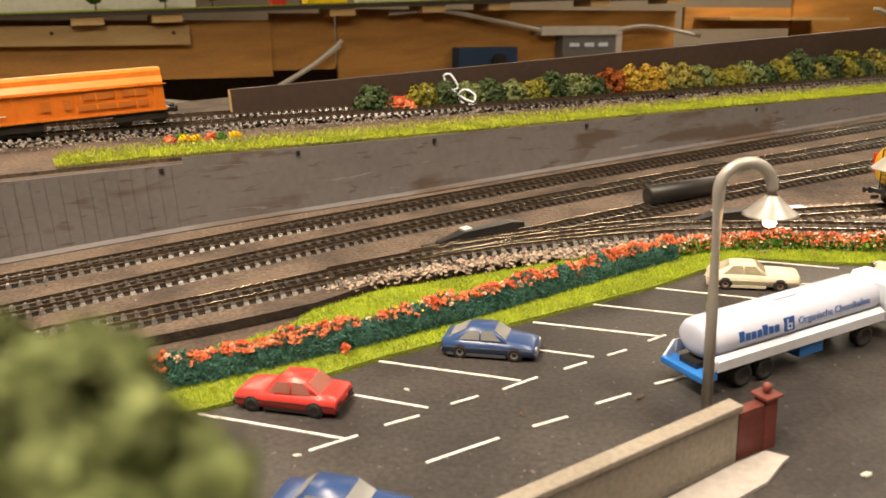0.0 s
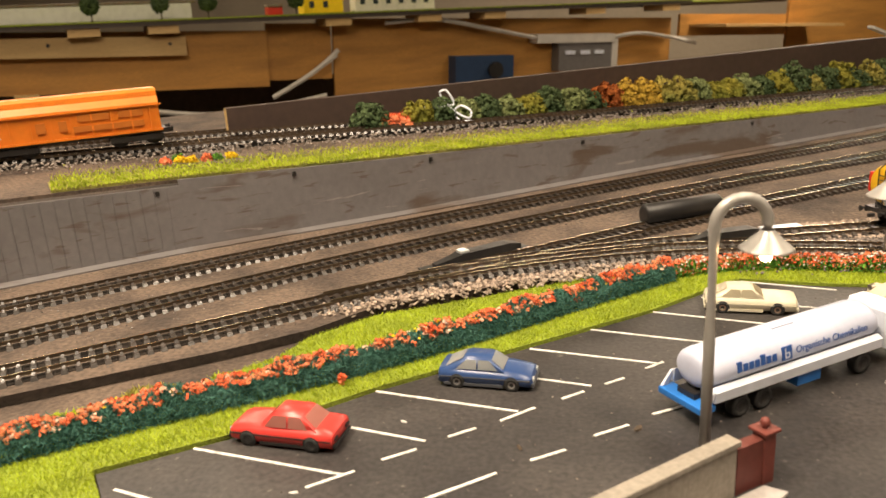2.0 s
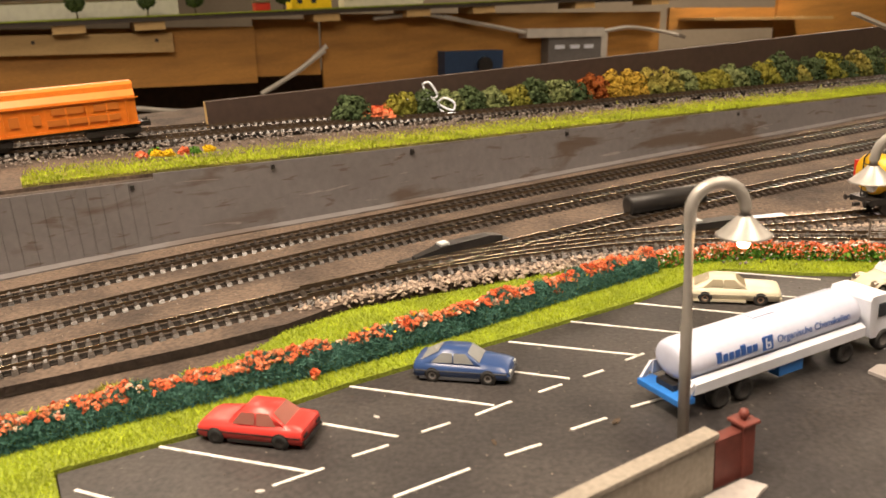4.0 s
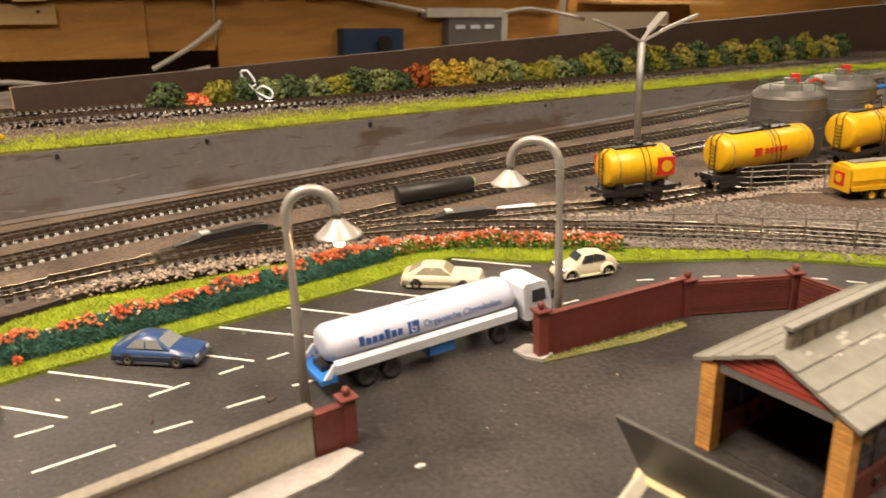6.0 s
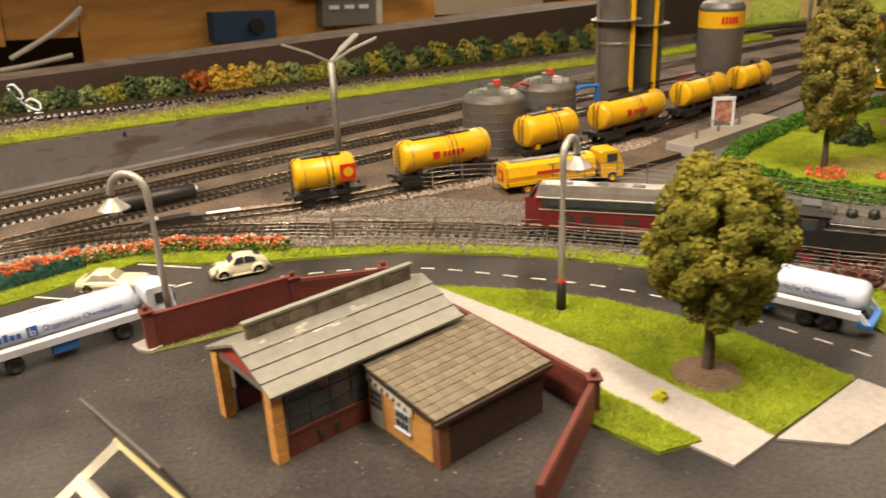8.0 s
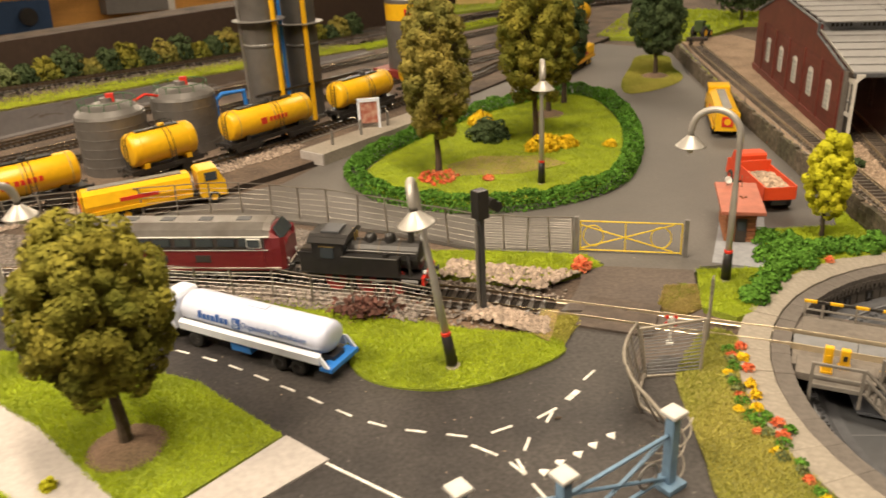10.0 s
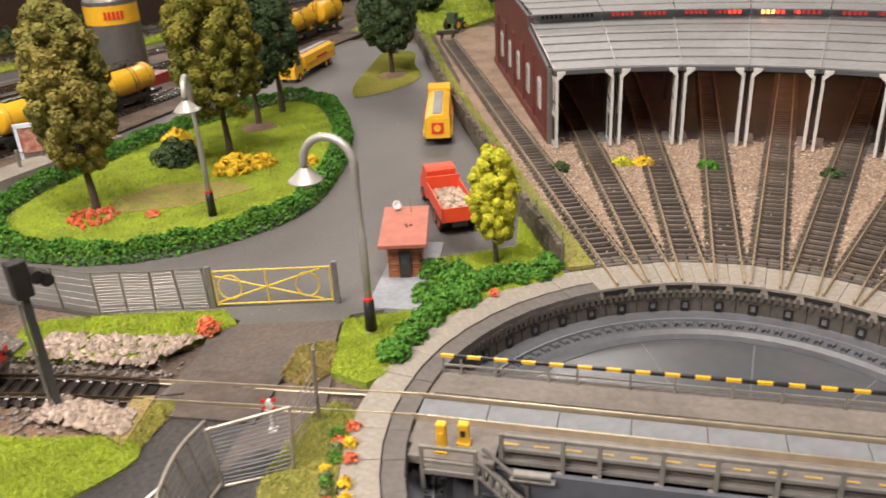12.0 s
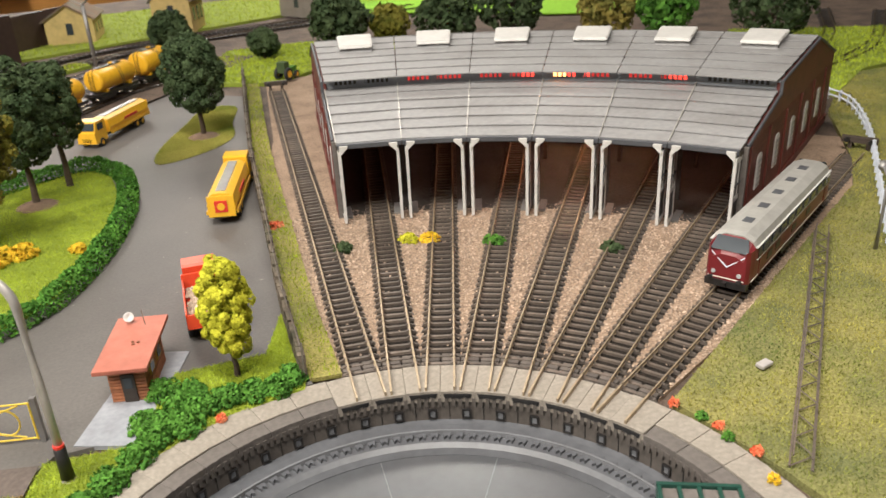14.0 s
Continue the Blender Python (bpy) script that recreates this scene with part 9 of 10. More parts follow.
def diesel(m, L, red, roof, label, v_nose=False):
    t = thing("diesel_locomotive", m, label, "locomotive", "locomotives")
    w, h = 0.0165, 0.0425
    def section(x, f, top):
        ww = w * f
        return [(x, -ww, 0.0095), (x, -ww, 0.026), (x, -ww * 0.97, 0.034), (x, -ww * 0.80, top - 0.003), (x, -ww * 0.4, top), (x, ww * 0.4, top), (x, ww * 0.80, top - 0.003), (x, ww * 0.97, 0.034), (x, ww, 0.026), (x, ww, 0.0095)]
    ends = [(-L / 2, 0.80, 0.0295), (-L / 2 + 0.003, 0.92, 0.0325), (-L / 2 + 0.009, 0.98, h - 0.002), (-L / 2 + 0.014, 1.0, h), (0, 1.0, h), (L / 2 - 0.014, 1.0, h), (L / 2 - 0.009, 0.98, h - 0.002), (L / 2 - 0.003, 0.92, 0.0325), (L / 2, 0.80, 0.0295)]
    part("body", loft([section(*e) for e in ends]), red, t, "maroon locomotive body")
    rf = part("roof", loft([[(x, -w * 0.975 * f, 0.0352), (x, -w * 0.84 * f, top - 0.0026), (x, -w * 0.42 * f, top + 0.0006), (x, w * 0.42 * f, top + 0.0006), (x, w * 0.84 * f, top - 0.0026), (x, w * 0.975 * f, 0.0352)] for x, f, top in ((-L / 2 + 0.010, 0.95, h - 0.0012), (-L / 2 + 0.015, 1.0, h), (L / 2 - 0.015, 1.0, h), (L / 2 - 0.010, 0.95, h - 0.0012))]), roof, t, "grey locomotive roof")
    for k in range(5):
        part("roof_vent", boxed(-L * 0.32 + L * 0.16 * k - 0.005, -L * 0.32 + L * 0.16 * k + 0.005, -0.0036, 0.0036, h - 0.0004, h + 0.0011, bevel=0.0005), SLATE_DARK, rf)
    for s in (-1, 1):
        band_ = part("window_band", boxed(-L / 2 + 0.014, L / 2 - 0.014, s * w * 0.985 - 0.0006, s * w * 0.985 + 0.0006, 0.0255, 0.0350), material("dark_band", (0.05, 0.04, 0.04), 0.4, blotch=60) if s < 0 and "dark_band" not in bpy.data.materials else bpy.data.materials["dark_band"], t, "dark upper band")
        for k in range(9):
            x = -L / 2 + 0.018 + (L - 0.036) / 9 * (k + 0.5)
            part("window", boxed(x - 0.0060, x + 0.0060, s * w * 0.985 - 0.0010 + s * 0.0004, s * w * 0.985 + 0.0010 + s * 0.0004, 0.0285, 0.0340), GLASS, band_)
        part("pale_line", boxed(-L / 2 + 0.004, L / 2 - 0.004, s * w - 0.0003, s * w + 0.0003, 0.0112, 0.0119), SIGN_WHITE, t)
        part("roof_gutter", boxed(-L / 2 + 0.010, L / 2 - 0.010, s * w * 0.985 - 0.0009, s * w * 0.985 + 0.0009, 0.0349, 0.0357, bevel=0.0002), PALE_CAP, rf)
        part("band_line", boxed(-L / 2 + 0.012, L / 2 - 0.012, s * w - 0.0006, s * w + 0.0006, 0.0252, 0.0257), PALE_CAP, t)
        part("cab_window", boxed(L / 2 - 0.0265, L / 2 - 0.0160, s * w * 0.985 - 0.0016, s * w * 0.985 + 0.0016, 0.0272, 0.0345, bevel=0.0005), PALE_CAP, band_, "pale framed cab window")
        part("cab_pane", boxed(L / 2 - 0.0257, L / 2 - 0.0168, s * w * 0.985 - 0.0018, s * w * 0.985 + 0.0018, 0.0280, 0.0337), GLASS, band_)
        for x in (-0.30, -0.21, -0.02, 0.16):
            part("side_grille", boxed(L * x - 0.0055, L * x + 0.0055, s * w - 0.0003, s * w + 0.0003, 0.0160, 0.0215), bpy.data.materials["dark_band"], t)
        part("skirt", boxed(-L * 0.14, L * 0.14, s * w * 0.9 - 0.001, s * w * 0.9 + 0.001, 0.0045, 0.0095), BLACK, t)
        for x in (-L * 0.40, L * 0.40):
            part("door", boxed(x - 0.003, x + 0.003, s * w - 0.0004, s * w + 0.0004, 0.0105, 0.0270), red, t)
    for e in (-1, 1):
        part("windscreen", loft([[(e * (L / 2 - 0.0026), -w * 0.82, 0.0318), (e * (L / 2 - 0.0026), w * 0.82, 0.0318), (e * (L / 2 - 0.0016), w * 0.82, 0.0320), (e * (L / 2 - 0.0016), -w * 0.82, 0.0320)], [(e * (L / 2 - 0.0082), -w * 0.66, 0.0405), (e * (L / 2 - 0.0082), w * 0.66, 0.0405), (e * (L / 2 - 0.0074), w * 0.66, 0.0409), (e * (L / 2 - 0.0074), -w * 0.66, 0.0409)]]), GLASS, t)
        part("buffer_beam", boxed(min(e * (L / 2 - 0.006), e * (L / 2 + 0.001)), max(e * (L / 2 - 0.006), e * (L / 2 + 0.001)), -w * 0.9, w * 0.9, 0.0045, 0.0098, bevel=0.0005), BLACK, t)
        part("nose_line", boxed(min(e * (L / 2 - 0.001), e * (L / 2 + 0.0004)), max(e * (L / 2 - 0.001), e * (L / 2 + 0.0004)), -w * 0.78, w * 0.78, 0.0112, 0.0119), SIGN_WHITE, t)
        for s in (-1, 1):
            part("lamp", rodded((e * (L / 2 - 0.001), s * w * 0.55, 0.0155), (e * (L / 2 + 0.0008), s * w * 0.55, 0.0155), 0.0016, seg=10), WIN_GREY, t)
            if v_nose:
                part("nose_stripe", rodded((e * (L / 2 + 0.0004), 0.0, 0.0205), (e * (L / 2 - 0.0010), s * w * 0.76, 0.0305), 0.0005, seg=5), WHITE, t)
    bogie(t, -L * 0.32)
    bogie(t, L * 0.32)
    buffers(t, L)
    return t


diesel(on_line(CV, 0.700, RT - 0.0004), 0.178, MAROON_LOCO, LOCO_ROOF, "maroon diesel locomotive with grey roof behind the fence")
diesel(pose(*polar(0.440, 17.8, 0.0047), 0, 0, 17.8), 0.212, MAROON_LOCO, material("pale_grey_roof", (0.36, 0.35, 0.325), 0.45, grain=0.08, scale=150, blotch=40), "maroon diesel locomotive with white V on its nose", True)


BRASS = material("dull_brass", (0.45, 0.32, 0.12), 0.35, 0.8, grain=0.1, scale=200, blotch=60)


def steam(m):
    t = thing("steam_locomotive", m, "small black steam tank locomotive on the curved track", "locomotive", "locomotives")
    part("frame", boxed(-0.045, 0.047, -0.0085, 0.0085, 0.006, 0.0125), BLACK, t)
    part("boiler", rodded((-0.012, 0, 0.0225), (0.043, 0, 0.0225), 0.0095, seg=20), BLACK, t, smooth=False)
    part("smokebox_door", lathed([(0.0001, 0.0022), (0.006, 0.0016), (0.0088, 0.0), (0.0095, -0.001)], 20, pose(0.043, 0, 0.0225, 0, 90, 0)), BLACK, t, smooth=True)
    part("chimney", lathed([(0.0028, 0.0), (0.0024, 0.006), (0.0034, 0.0105), (0.0030, 0.0108), (0.002, 0.009)], 14, pose(0.036, 0, 0.0305)), BLACK, t)
    for x, r, h in ((0.020, 0.0042, 0.0065), (0.005, 0.0046, 0.0055)):
        part("dome", lathed([(r, 0), (r, h * 0.5), (r * 0.75, h * 0.9), (0.0001, h)], 14, pose(x, 0, 0.0308)), BLACK, t, smooth=True)
    for s in (-1, 1):
        part("side_tank", boxed(-0.014, 0.030, s * 0.0125 - 0.003, s * 0.0125 + 0.003, 0.0125, 0.0255, bevel=0.0006), BLACK, t)
        part("cylinder", rodded((0.032, s * 0.0125, 0.0085), (0.044, s * 0.0125, 0.0085), 0.0042, seg=12), BLACK, t)
        part("coupling_rod", boxed(-0.022, 0.026, s * 0.0118 - 0.0004, s * 0.0118 + 0.0004, 0.0055, 0.0068), RAIL_SIDE, t)
    c = part("cab", boxed(-0.036, -0.012, -0.0155, 0.0155, 0.0125, 0.0345, bevel=0.0005), BLACK, t)
    part("cab_roof", loft([[(x, -0.017, 0.0340), (x, -0.009, 0.0372), (x, 0.009, 0.0372), (x, 0.017, 0.0340), (x, 0.0165, 0.0330), (x, -0.0165, 0.0330)] for x in (-0.039, -0.009)]), BLACK, c)
    for s in (-1, 1):
        part("cab_window", boxed(-0.029, -0.019, s * 0.0156 - 0.0004, s * 0.0156 + 0.0004, 0.0235, 0.0305), GLASS, c)
    part("bunker", boxed(-0.047, -0.036, -0.0145, 0.0145, 0.0125, 0.0265, bevel=0.0005), BLACK, t)
    for x in (-0.022, 0.002, 0.026):
        for s in (-1, 1):
            part("driving_wheel", lathed([(0.0035, -0.0008), (0.0074, -0.0012), (0.0082, -0.0008), (0.0082, 0.0010), (0.0035, 0.0008)], 18, pose(x, s * 0.0086, 0.0074, 90, 0, 0)), material("red_wheel", (0.30, 0.03, 0.025), 0.5, blotch=60) if "red_wheel" not in bpy.data.materials else bpy.data.materials["red_wheel"], t)
    part("running_board", boxed(-0.046, 0.047, -0.0150, 0.0150, 0.0122, 0.0130), BLACK, t)
    for s in (-1, 1):
        part("handrail", rodded((-0.010, s * 0.0098, 0.0275), (0.042, s * 0.0098, 0.0275), 0.0003, seg=5), STEEL_DULL, t)
        part("front_lamp", rodded((0.0470, s * 0.0085, 0.0150), (0.0490, s * 0.0085, 0.0150), 0.0016, seg=10), WIN_GREY, t)
        part("step", boxed(-0.034, -0.026, s * 0.0150 - 0.001, s * 0.0150 + 0.001, 0.0030, 0.0042), BLACK, t)
    for x in (-0.002, 0.013, 0.028):
        part("boiler_band", lathed([(0.0096, -0.0005), (0.00985, -0.0005), (0.00985, 0.0005), (0.0096, 0.0005)], 20, pose(x, 0, 0.0225, 0, 90, 0)), RAIL_SIDE, t)
    part("coal", boxed(-0.0465, -0.0365, -0.0135, 0.0135, 0.0262, 0.0282, bevel=0.0012), SLEEPER, t)
    part("roof_hatch", boxed(-0.031, -0.017, -0.0075, 0.0075, 0.0370, 0.0386, bevel=0.0006), SLATE_DARK, c)
    for y in (-0.0045, 0.0045):
        part("roof_rib", boxed(-0.0385, -0.0095, y * 2.6 - 0.0004, y * 2.6 + 0.0004, 0.0356, 0.0362), BLACK, c)
        part("front_window", boxed(-0.0122, -0.0114, y * 2.2 - 0.0024, y * 2.2 + 0.0024, 0.0268, 0.0318), GLASS, c)
        part("safety_valve", rodded((-0.0065, y * 0.5, 0.0315), (-0.0065, y * 0.5, 0.0365), 0.0008, seg=8), BRASS, t)
    part("whistle", rodded((-0.0100, 0.0035, 0.0320), (-0.0100, 0.0035, 0.0375), 0.0006, seg=6), BRASS, t)
    for s in (-1, 1):
        part("window_frame", boxed(-0.0300, -0.0180, s * 0.0158 - 0.0003, s * 0.0158 + 0.0003, 0.0308, 0.0315), BRASS, c)
        part("tank_filler", rodded((0.020, s * 0.0125, 0.0255), (0.020, s * 0.0125, 0.0278), 0.0024, seg=12), BLACK, t)
        part("tank_edge", boxed(-0.0135, 0.0295, s * 0.0155 - 0.0003, s * 0.0155 + 0.0003, 0.0248, 0.0254), STEEL_DULL, t)
        part("steam_pipe", tubed([(0.036, s * 0.0085, 0.026), (0.037, s * 0.0112, 0.021), (0.038, s * 0.0122, 0.012)], 0.0012, 8), BLACK, t)
        part("piston_rod", rodded((0.020, s * 0.0125, 0.0085), (0.033, s * 0.0125, 0.0085), 0.0006, seg=6), STEEL, t)
        part("valve_gear", rodded((0.008, s * 0.0128, 0.0075), (0.030, s * 0.0128, 0.0105), 0.0006, seg=6), STEEL_DULL, t)
    part("headlamp", lathed([(0.0001, 0.0016), (0.0018, 0.0014), (0.0022, 0.0), (0.0016, -0.002)], 12, pose(0.0455, 0, 0.0345, 0, 90, 0)), WIN_GREY, t)
    part("smokebox_hinge", boxed(0.0448, 0.0456, -0.0075, 0.0005, 0.0215, 0.0225), STEEL_DULL, t)
    part("buffer_beam", boxed(0.0465, 0.0485, -0.0145, 0.0145, 0.0075, 0.0135), RED, t)
    buffers(t, 0.097, 0.0108)


steam(on_line(CV, 0.833, 0.0055) @ Matrix.Diagonal((0.94, 1, 1.12, 1)))

# freight train on the upper deck
UPL = smooth_line(UP, 0.004)
ORANGE = material("orange_wagon_plastic", (0.72, 0.20, 0.015), 0.4, grain=0.06, scale=200, other=(0.6, 0.15, 0.01), mix=0.4, blotch=40)


def hopper(x, paint, label, grey_roof=False):
    t = thing("goods_wagon", on_line(UPL, x, upper(x) + 0.0062), label, "goods wagon", "goods train")
    t.matrix_basis = t.matrix_basis @ Matrix.Diagonal((1.37, 1.1, 1.12, 1))
    L = 0.122
    part("body", loft([[(q, -0.0150, 0.012), (q, -0.0157, 0.0325), (q, -0.0178, 0.0332), (q, -0.0177, 0.0352), (q, -0.0132, 0.0402), (q, -0.0128, 0.0444), (q, -0.0090, 0.0466), (q, 0.0090, 0.0466), (q, 0.0128, 0.0444), (q, 0.0132, 0.0402), (q, 0.0177, 0.0352), (q, 0.0178, 0.0332), (q, 0.0157, 0.0325), (q, 0.0150, 0.012)] for q in (-L / 2 + 0.004, L / 2 - 0.004)]), paint, t, "plastic wagon body with curved roof")
    for s in (-1, 1):
        part("roof_gutter", boxed(-L / 2 + 0.002, L / 2 - 0.002, s * 0.0176 - 0.0006, s * 0.0176 + 0.0006, 0.0330, 0.0340), paint, t)
        part("step_handle", boxed(-L / 2 + 0.006, -L / 2 + 0.018, s * 0.0166 - 0.0004, s * 0.0166 + 0.0004, 0.0180, 0.0188), PALE_CAP, t)
        part("lower_rail", boxed(-L / 2 + 0.003, L / 2 - 0.003, s * 0.0155 - 0.0008, s * 0.0155 + 0.0008, 0.0112, 0.0130), paint, t)
        for k in range(9):
            q = -L / 2 + 0.010 + (L - 0.020) / 8 * k
            part("rib", boxed(q - 0.0006, q + 0.0006, s * 0.0160 - 0.0010, s * 0.0160 + 0.0010, 0.0125, 0.0340), paint, t)
        for x0, x1, z0, z1 in ((0.004, 0.024, 0.0255, 0.0310), (0.030, 0.046, 0.0255, 0.0310), (0.000, 0.046, 0.0170, 0.0215), (-0.022, -0.016, 0.0190, 0.0270), (-0.008, -0.003, 0.0190, 0.0270)):
            part("panel_marking", boxed(x0 * -s, x1 * -s, s * 0.0163 - 0.0005, s * 0.0163 + 0.0005, z0, z1) if s < 0 else boxed(-x1, -x0, s * 0.0163 - 0.0005, s * 0.0163 + 0.0005, z0, z1), material("faded_wagon_marks", (0.50, 0.145, 0.015), 0.5, blotch=60) if "faded_wagon_marks" not in bpy.data.materials else bpy.data.materials["faded_wagon_marks"], t)
    if grey_roof:
        part("roof_strip", boxed(-L / 2 + 0.006, L / 2 - 0.006, -0.0105, 0.0105, 0.0452, 0.0475, bevel=0.0006), LAMP_GREY, t, "grey roof hatch strip")
    part("underframe", boxed(-L / 2, L / 2, -0.011, 0.011, 0.0085, 0.012), BLACK, t)
    bogie(t, -L * 0.33)
    bogie(t, L * 0.33)
    buffers(t, L)


step = 0.150
for i, x in enumerate([-0.278 - step * k for k in range(3)]):
    hopper(x, ORANGE, "orange covered goods wagon with faded markings", i == 1)

# ---- yellow and red lorries, depot equipment ----


def yellow_lorry(m, label, L=0.125):
    """A yellow tank lorry, rear at x = 0."""
    t = thing("yellow_tank_lorry", m, label, "lorry", "yellow lorries")
    part("tank", loft([[(x, -0.0125 * f, 0.0125), (x, -0.0140 * f, 0.019), (x, -0.0115 * f, 0.0285), (x, -0.006 * f, 0.0312), (x, 0.006 * f, 0.0312), (x, 0.0115 * f, 0.0285), (x, 0.0140 * f, 0.019), (x, 0.0125 * f, 0.0125)] for x, f in ((0.0, 0.96), (0.002, 1.0), (L * 0.74, 1.0), (L * 0.75, 0.96))]), YELLOW, t, "yellow tank body")
    part("roof_walk", boxed(0.006, L * 0.70, -0.0045, 0.0045, 0.0312, 0.0322), STEEL_DULL, t, "grey roof walkway")
    part("chassis", boxed(-0.002, L, -0.006, 0.006, 0.0075, 0.0125), BLACK, t)
    part("rear_panel", boxed(-0.0022, -0.0008, -0.0125, 0.0125, 0.0085, 0.029, bevel=0.0004), YELLOW, t)
    p = part("red_panel", boxed(-0.0030, -0.0022, -0.0058, 0.0058, 0.0135, 0.0245), RED, t, "square red panel with yellow disc")
    part("yellow_disc", rodded((-0.0034, 0, 0.019), (-0.0029, 0, 0.019), 0.0036, seg=14), YELLOW, p)
    for s in (-1, 1):
        part("side_board", boxed(0.0, L * 0.74, s * 0.0140 - 0.0008, s * 0.0140 + 0.0008, 0.0105, 0.0140), YELLOW, t)
        part("red_letter_bar", boxed(0.030, 0.064, s * 0.0136 - 0.0004, s * 0.0136 + 0.0004, 0.0190, 0.0225), RED, t)
    c = part("cab", loft([[(x, -0.0128, z0), (x, 0.0128, z0), (x, 0.0122, z1), (x, -0.0122, z1)] for x, z0, z1 in ((L * 0.80, 0.008, 0.0315), (L * 0.82, 0.0065, 0.0330), (L * 0.95, 0.0060, 0.0330), (L * 0.985, 0.0060, 0.0215), (L, 0.0060, 0.0195))]), YELLOW, t, "yellow driver's cab")
    part("windscreen", loft([[(L * 0.984, -0.0108, 0.0225), (L * 0.984, 0.0108, 0.0225), (L * 0.990, 0.0108, 0.0225), (L * 0.990, -0.0108, 0.0225)], [(L * 0.956, -0.0104, 0.0310), (L * 0.956, 0.0104, 0.0310), (L * 0.962, 0.0104, 0.0310), (L * 0.962, -0.0104, 0.0310)]]), GLASS, c)
    for s in (-1, 1):
        part("side_window", boxed(L * 0.85, L * 0.94, s * 0.0126 - 0.0004, s * 0.0126 + 0.0004, 0.0220, 0.0300), GLASS, c)
    for x in (0.020, 0.034, L * 0.90):
        for s in (-1, 1):
            wheel(t, x, s * 0.0112, 0.0056, 0.0045, YELLOW)


yellow_lorry(pose(0.615, 0.668, 0.002, 0, 0, 13), "yellow tank lorry parked beside the wagons")
yellow_lorry(pose(1.2655, 0.669, 0.0005, 0, 0, 62), "yellow tank lorry parked on the depot road", 0.135)
yellow_lorry(pose(1.312, 1.128, 0.0005, 0, 0, 227), "yellow tank lorry facing the island", 0.135)
t = thing("red_dump_truck", pose(1.182, 0.467, 0.0005, 0, 0, 75), "orange-red dump truck loaded with rubble", "lorry")
part("chassis", boxed(0, 0.092, -0.006, 0.006, 0.007, 0.0115), BLACK, t)
bm = bmesh.new()
box(bm, 0.0, 0.058, -0.0135, 0.0135, 0.0115, 0.0135)
for y in (-0.0135, 0.0125):
    box(bm, 0.0, 0.058, y, y + 0.001, 0.0135, 0.0235)
box(bm, 0.0, 0.001, -0.0135, 0.0135, 0.0135, 0.0225)
box(bm, 0.057, 0.0585, -0.0135, 0.0135, 0.0135, 0.0275)
part("dump_body", bm, ORANGE_RED, t, "orange-red open body")
P = np.c_[RNG.uniform(0.004, 0.054, 260), RNG.uniform(-0.011, 0.011, 260)]
pebbles("load", P, 0.0165 + 0.003 * np.cos((P[:, 0] - 0.03) * 50), 0.003, GRAVEL, "", RNG, "", "", t)
part("cab", loft([[(x, -0.0128, z0), (x, 0.0128, z0), (x, 0.0120, z1), (x, -0.0120, z1)] for x, z0, z1 in ((0.064, 0.007, 0.0300), (0.066, 0.006, 0.0315), (0.080, 0.006, 0.0310), (0.086, 0.006, 0.0210), (0.094, 0.006, 0.0195))]), ORANGE_RED, t, "orange-red cab")
for x in (0.014, 0.028, 0.080):
    for s in (-1, 1):
        wheel(t, x, s * 0.0118, 0.0060, 0.0046, ORANGE_RED)


def silo(x, y, h, r):
    t = thing("storage_silo", pose(x, y, DECK), "grey ribbed storage silo with domed top", "silo", "storage silos")
    prof = [(r, 0.0)]
    for k in range(6):
        z = h * 0.82 / 6 * (k + 1)
        prof += [(r, z - 0.0006), (r * 1.008, z - 0.0004), (r * 1.008, z + 0.0002), (r, z + 0.0004)]
    prof += [(r * 0.97, h * 0.86), (r * 0.80, h * 0.93), (r * 0.5, h * 0.975), (0.0001, h)]
    part("shell", lathed(prof, 40), SILO, t, smooth=False)
    part("hatch", rodded((0, 0, h - 0.002), (0, 0, h + 0.004), r * 0.18, seg=12), STEEL_DULL, t)
    G = material("green_pipe_paint", (0.05, 0.16, 0.06), 0.5, blotch=60) if "green_pipe_paint" not in bpy.data.materials else bpy.data.materials["green_pipe_paint"]
    bm = bmesh.new()
    for k in range(12):
        q = 2 * math.pi * k / 12
        rod(bm, (r * 0.8 * math.cos(q), r * 0.8 * math.sin(q), h * 0.92), (r * 0.8 * math.cos(q), r * 0.8 * math.sin(q), h * 0.92 + 0.008), 0.0004, seg=4)
    tube(bm, [(r * 0.8 * math.cos(q), r * 0.8 * math.sin(q), h * 0.92 + 0.008) for q in np.linspace(0, 2 * math.pi, 20, endpoint=False)], 0.0004, 4, closed=True)
    part("railing", bm, G, t, "green railing")
    part("red_valve", boxed(0.0, 0.008, -0.003, 0.003, h * 0.95, h + 0.008), RED, t)


silo(0.629, 0.832, 0.073, 0.036)
silo(0.702, 0.885, 0.073, 0.036)
t = thing("pipe_bridge", pose(0.665, 0.86, 0), "red and green pipe between the silos", "pipe")
part("red_pipe", tubed([(-0.02, -0.012, 0.066), (0.0, 0.0, 0.074), (0.022, 0.012, 0.066)], 0.0016, 8), RED, t)
part("blue_pipe", tubed([(0.070, 0.030, 0.010), (0.072, 0.032, 0.052), (0.080, 0.036, 0.058), (0.105, 0.045, 0.058), (0.108, 0.046, 0.010)], 0.003, 8), BLUE, t)


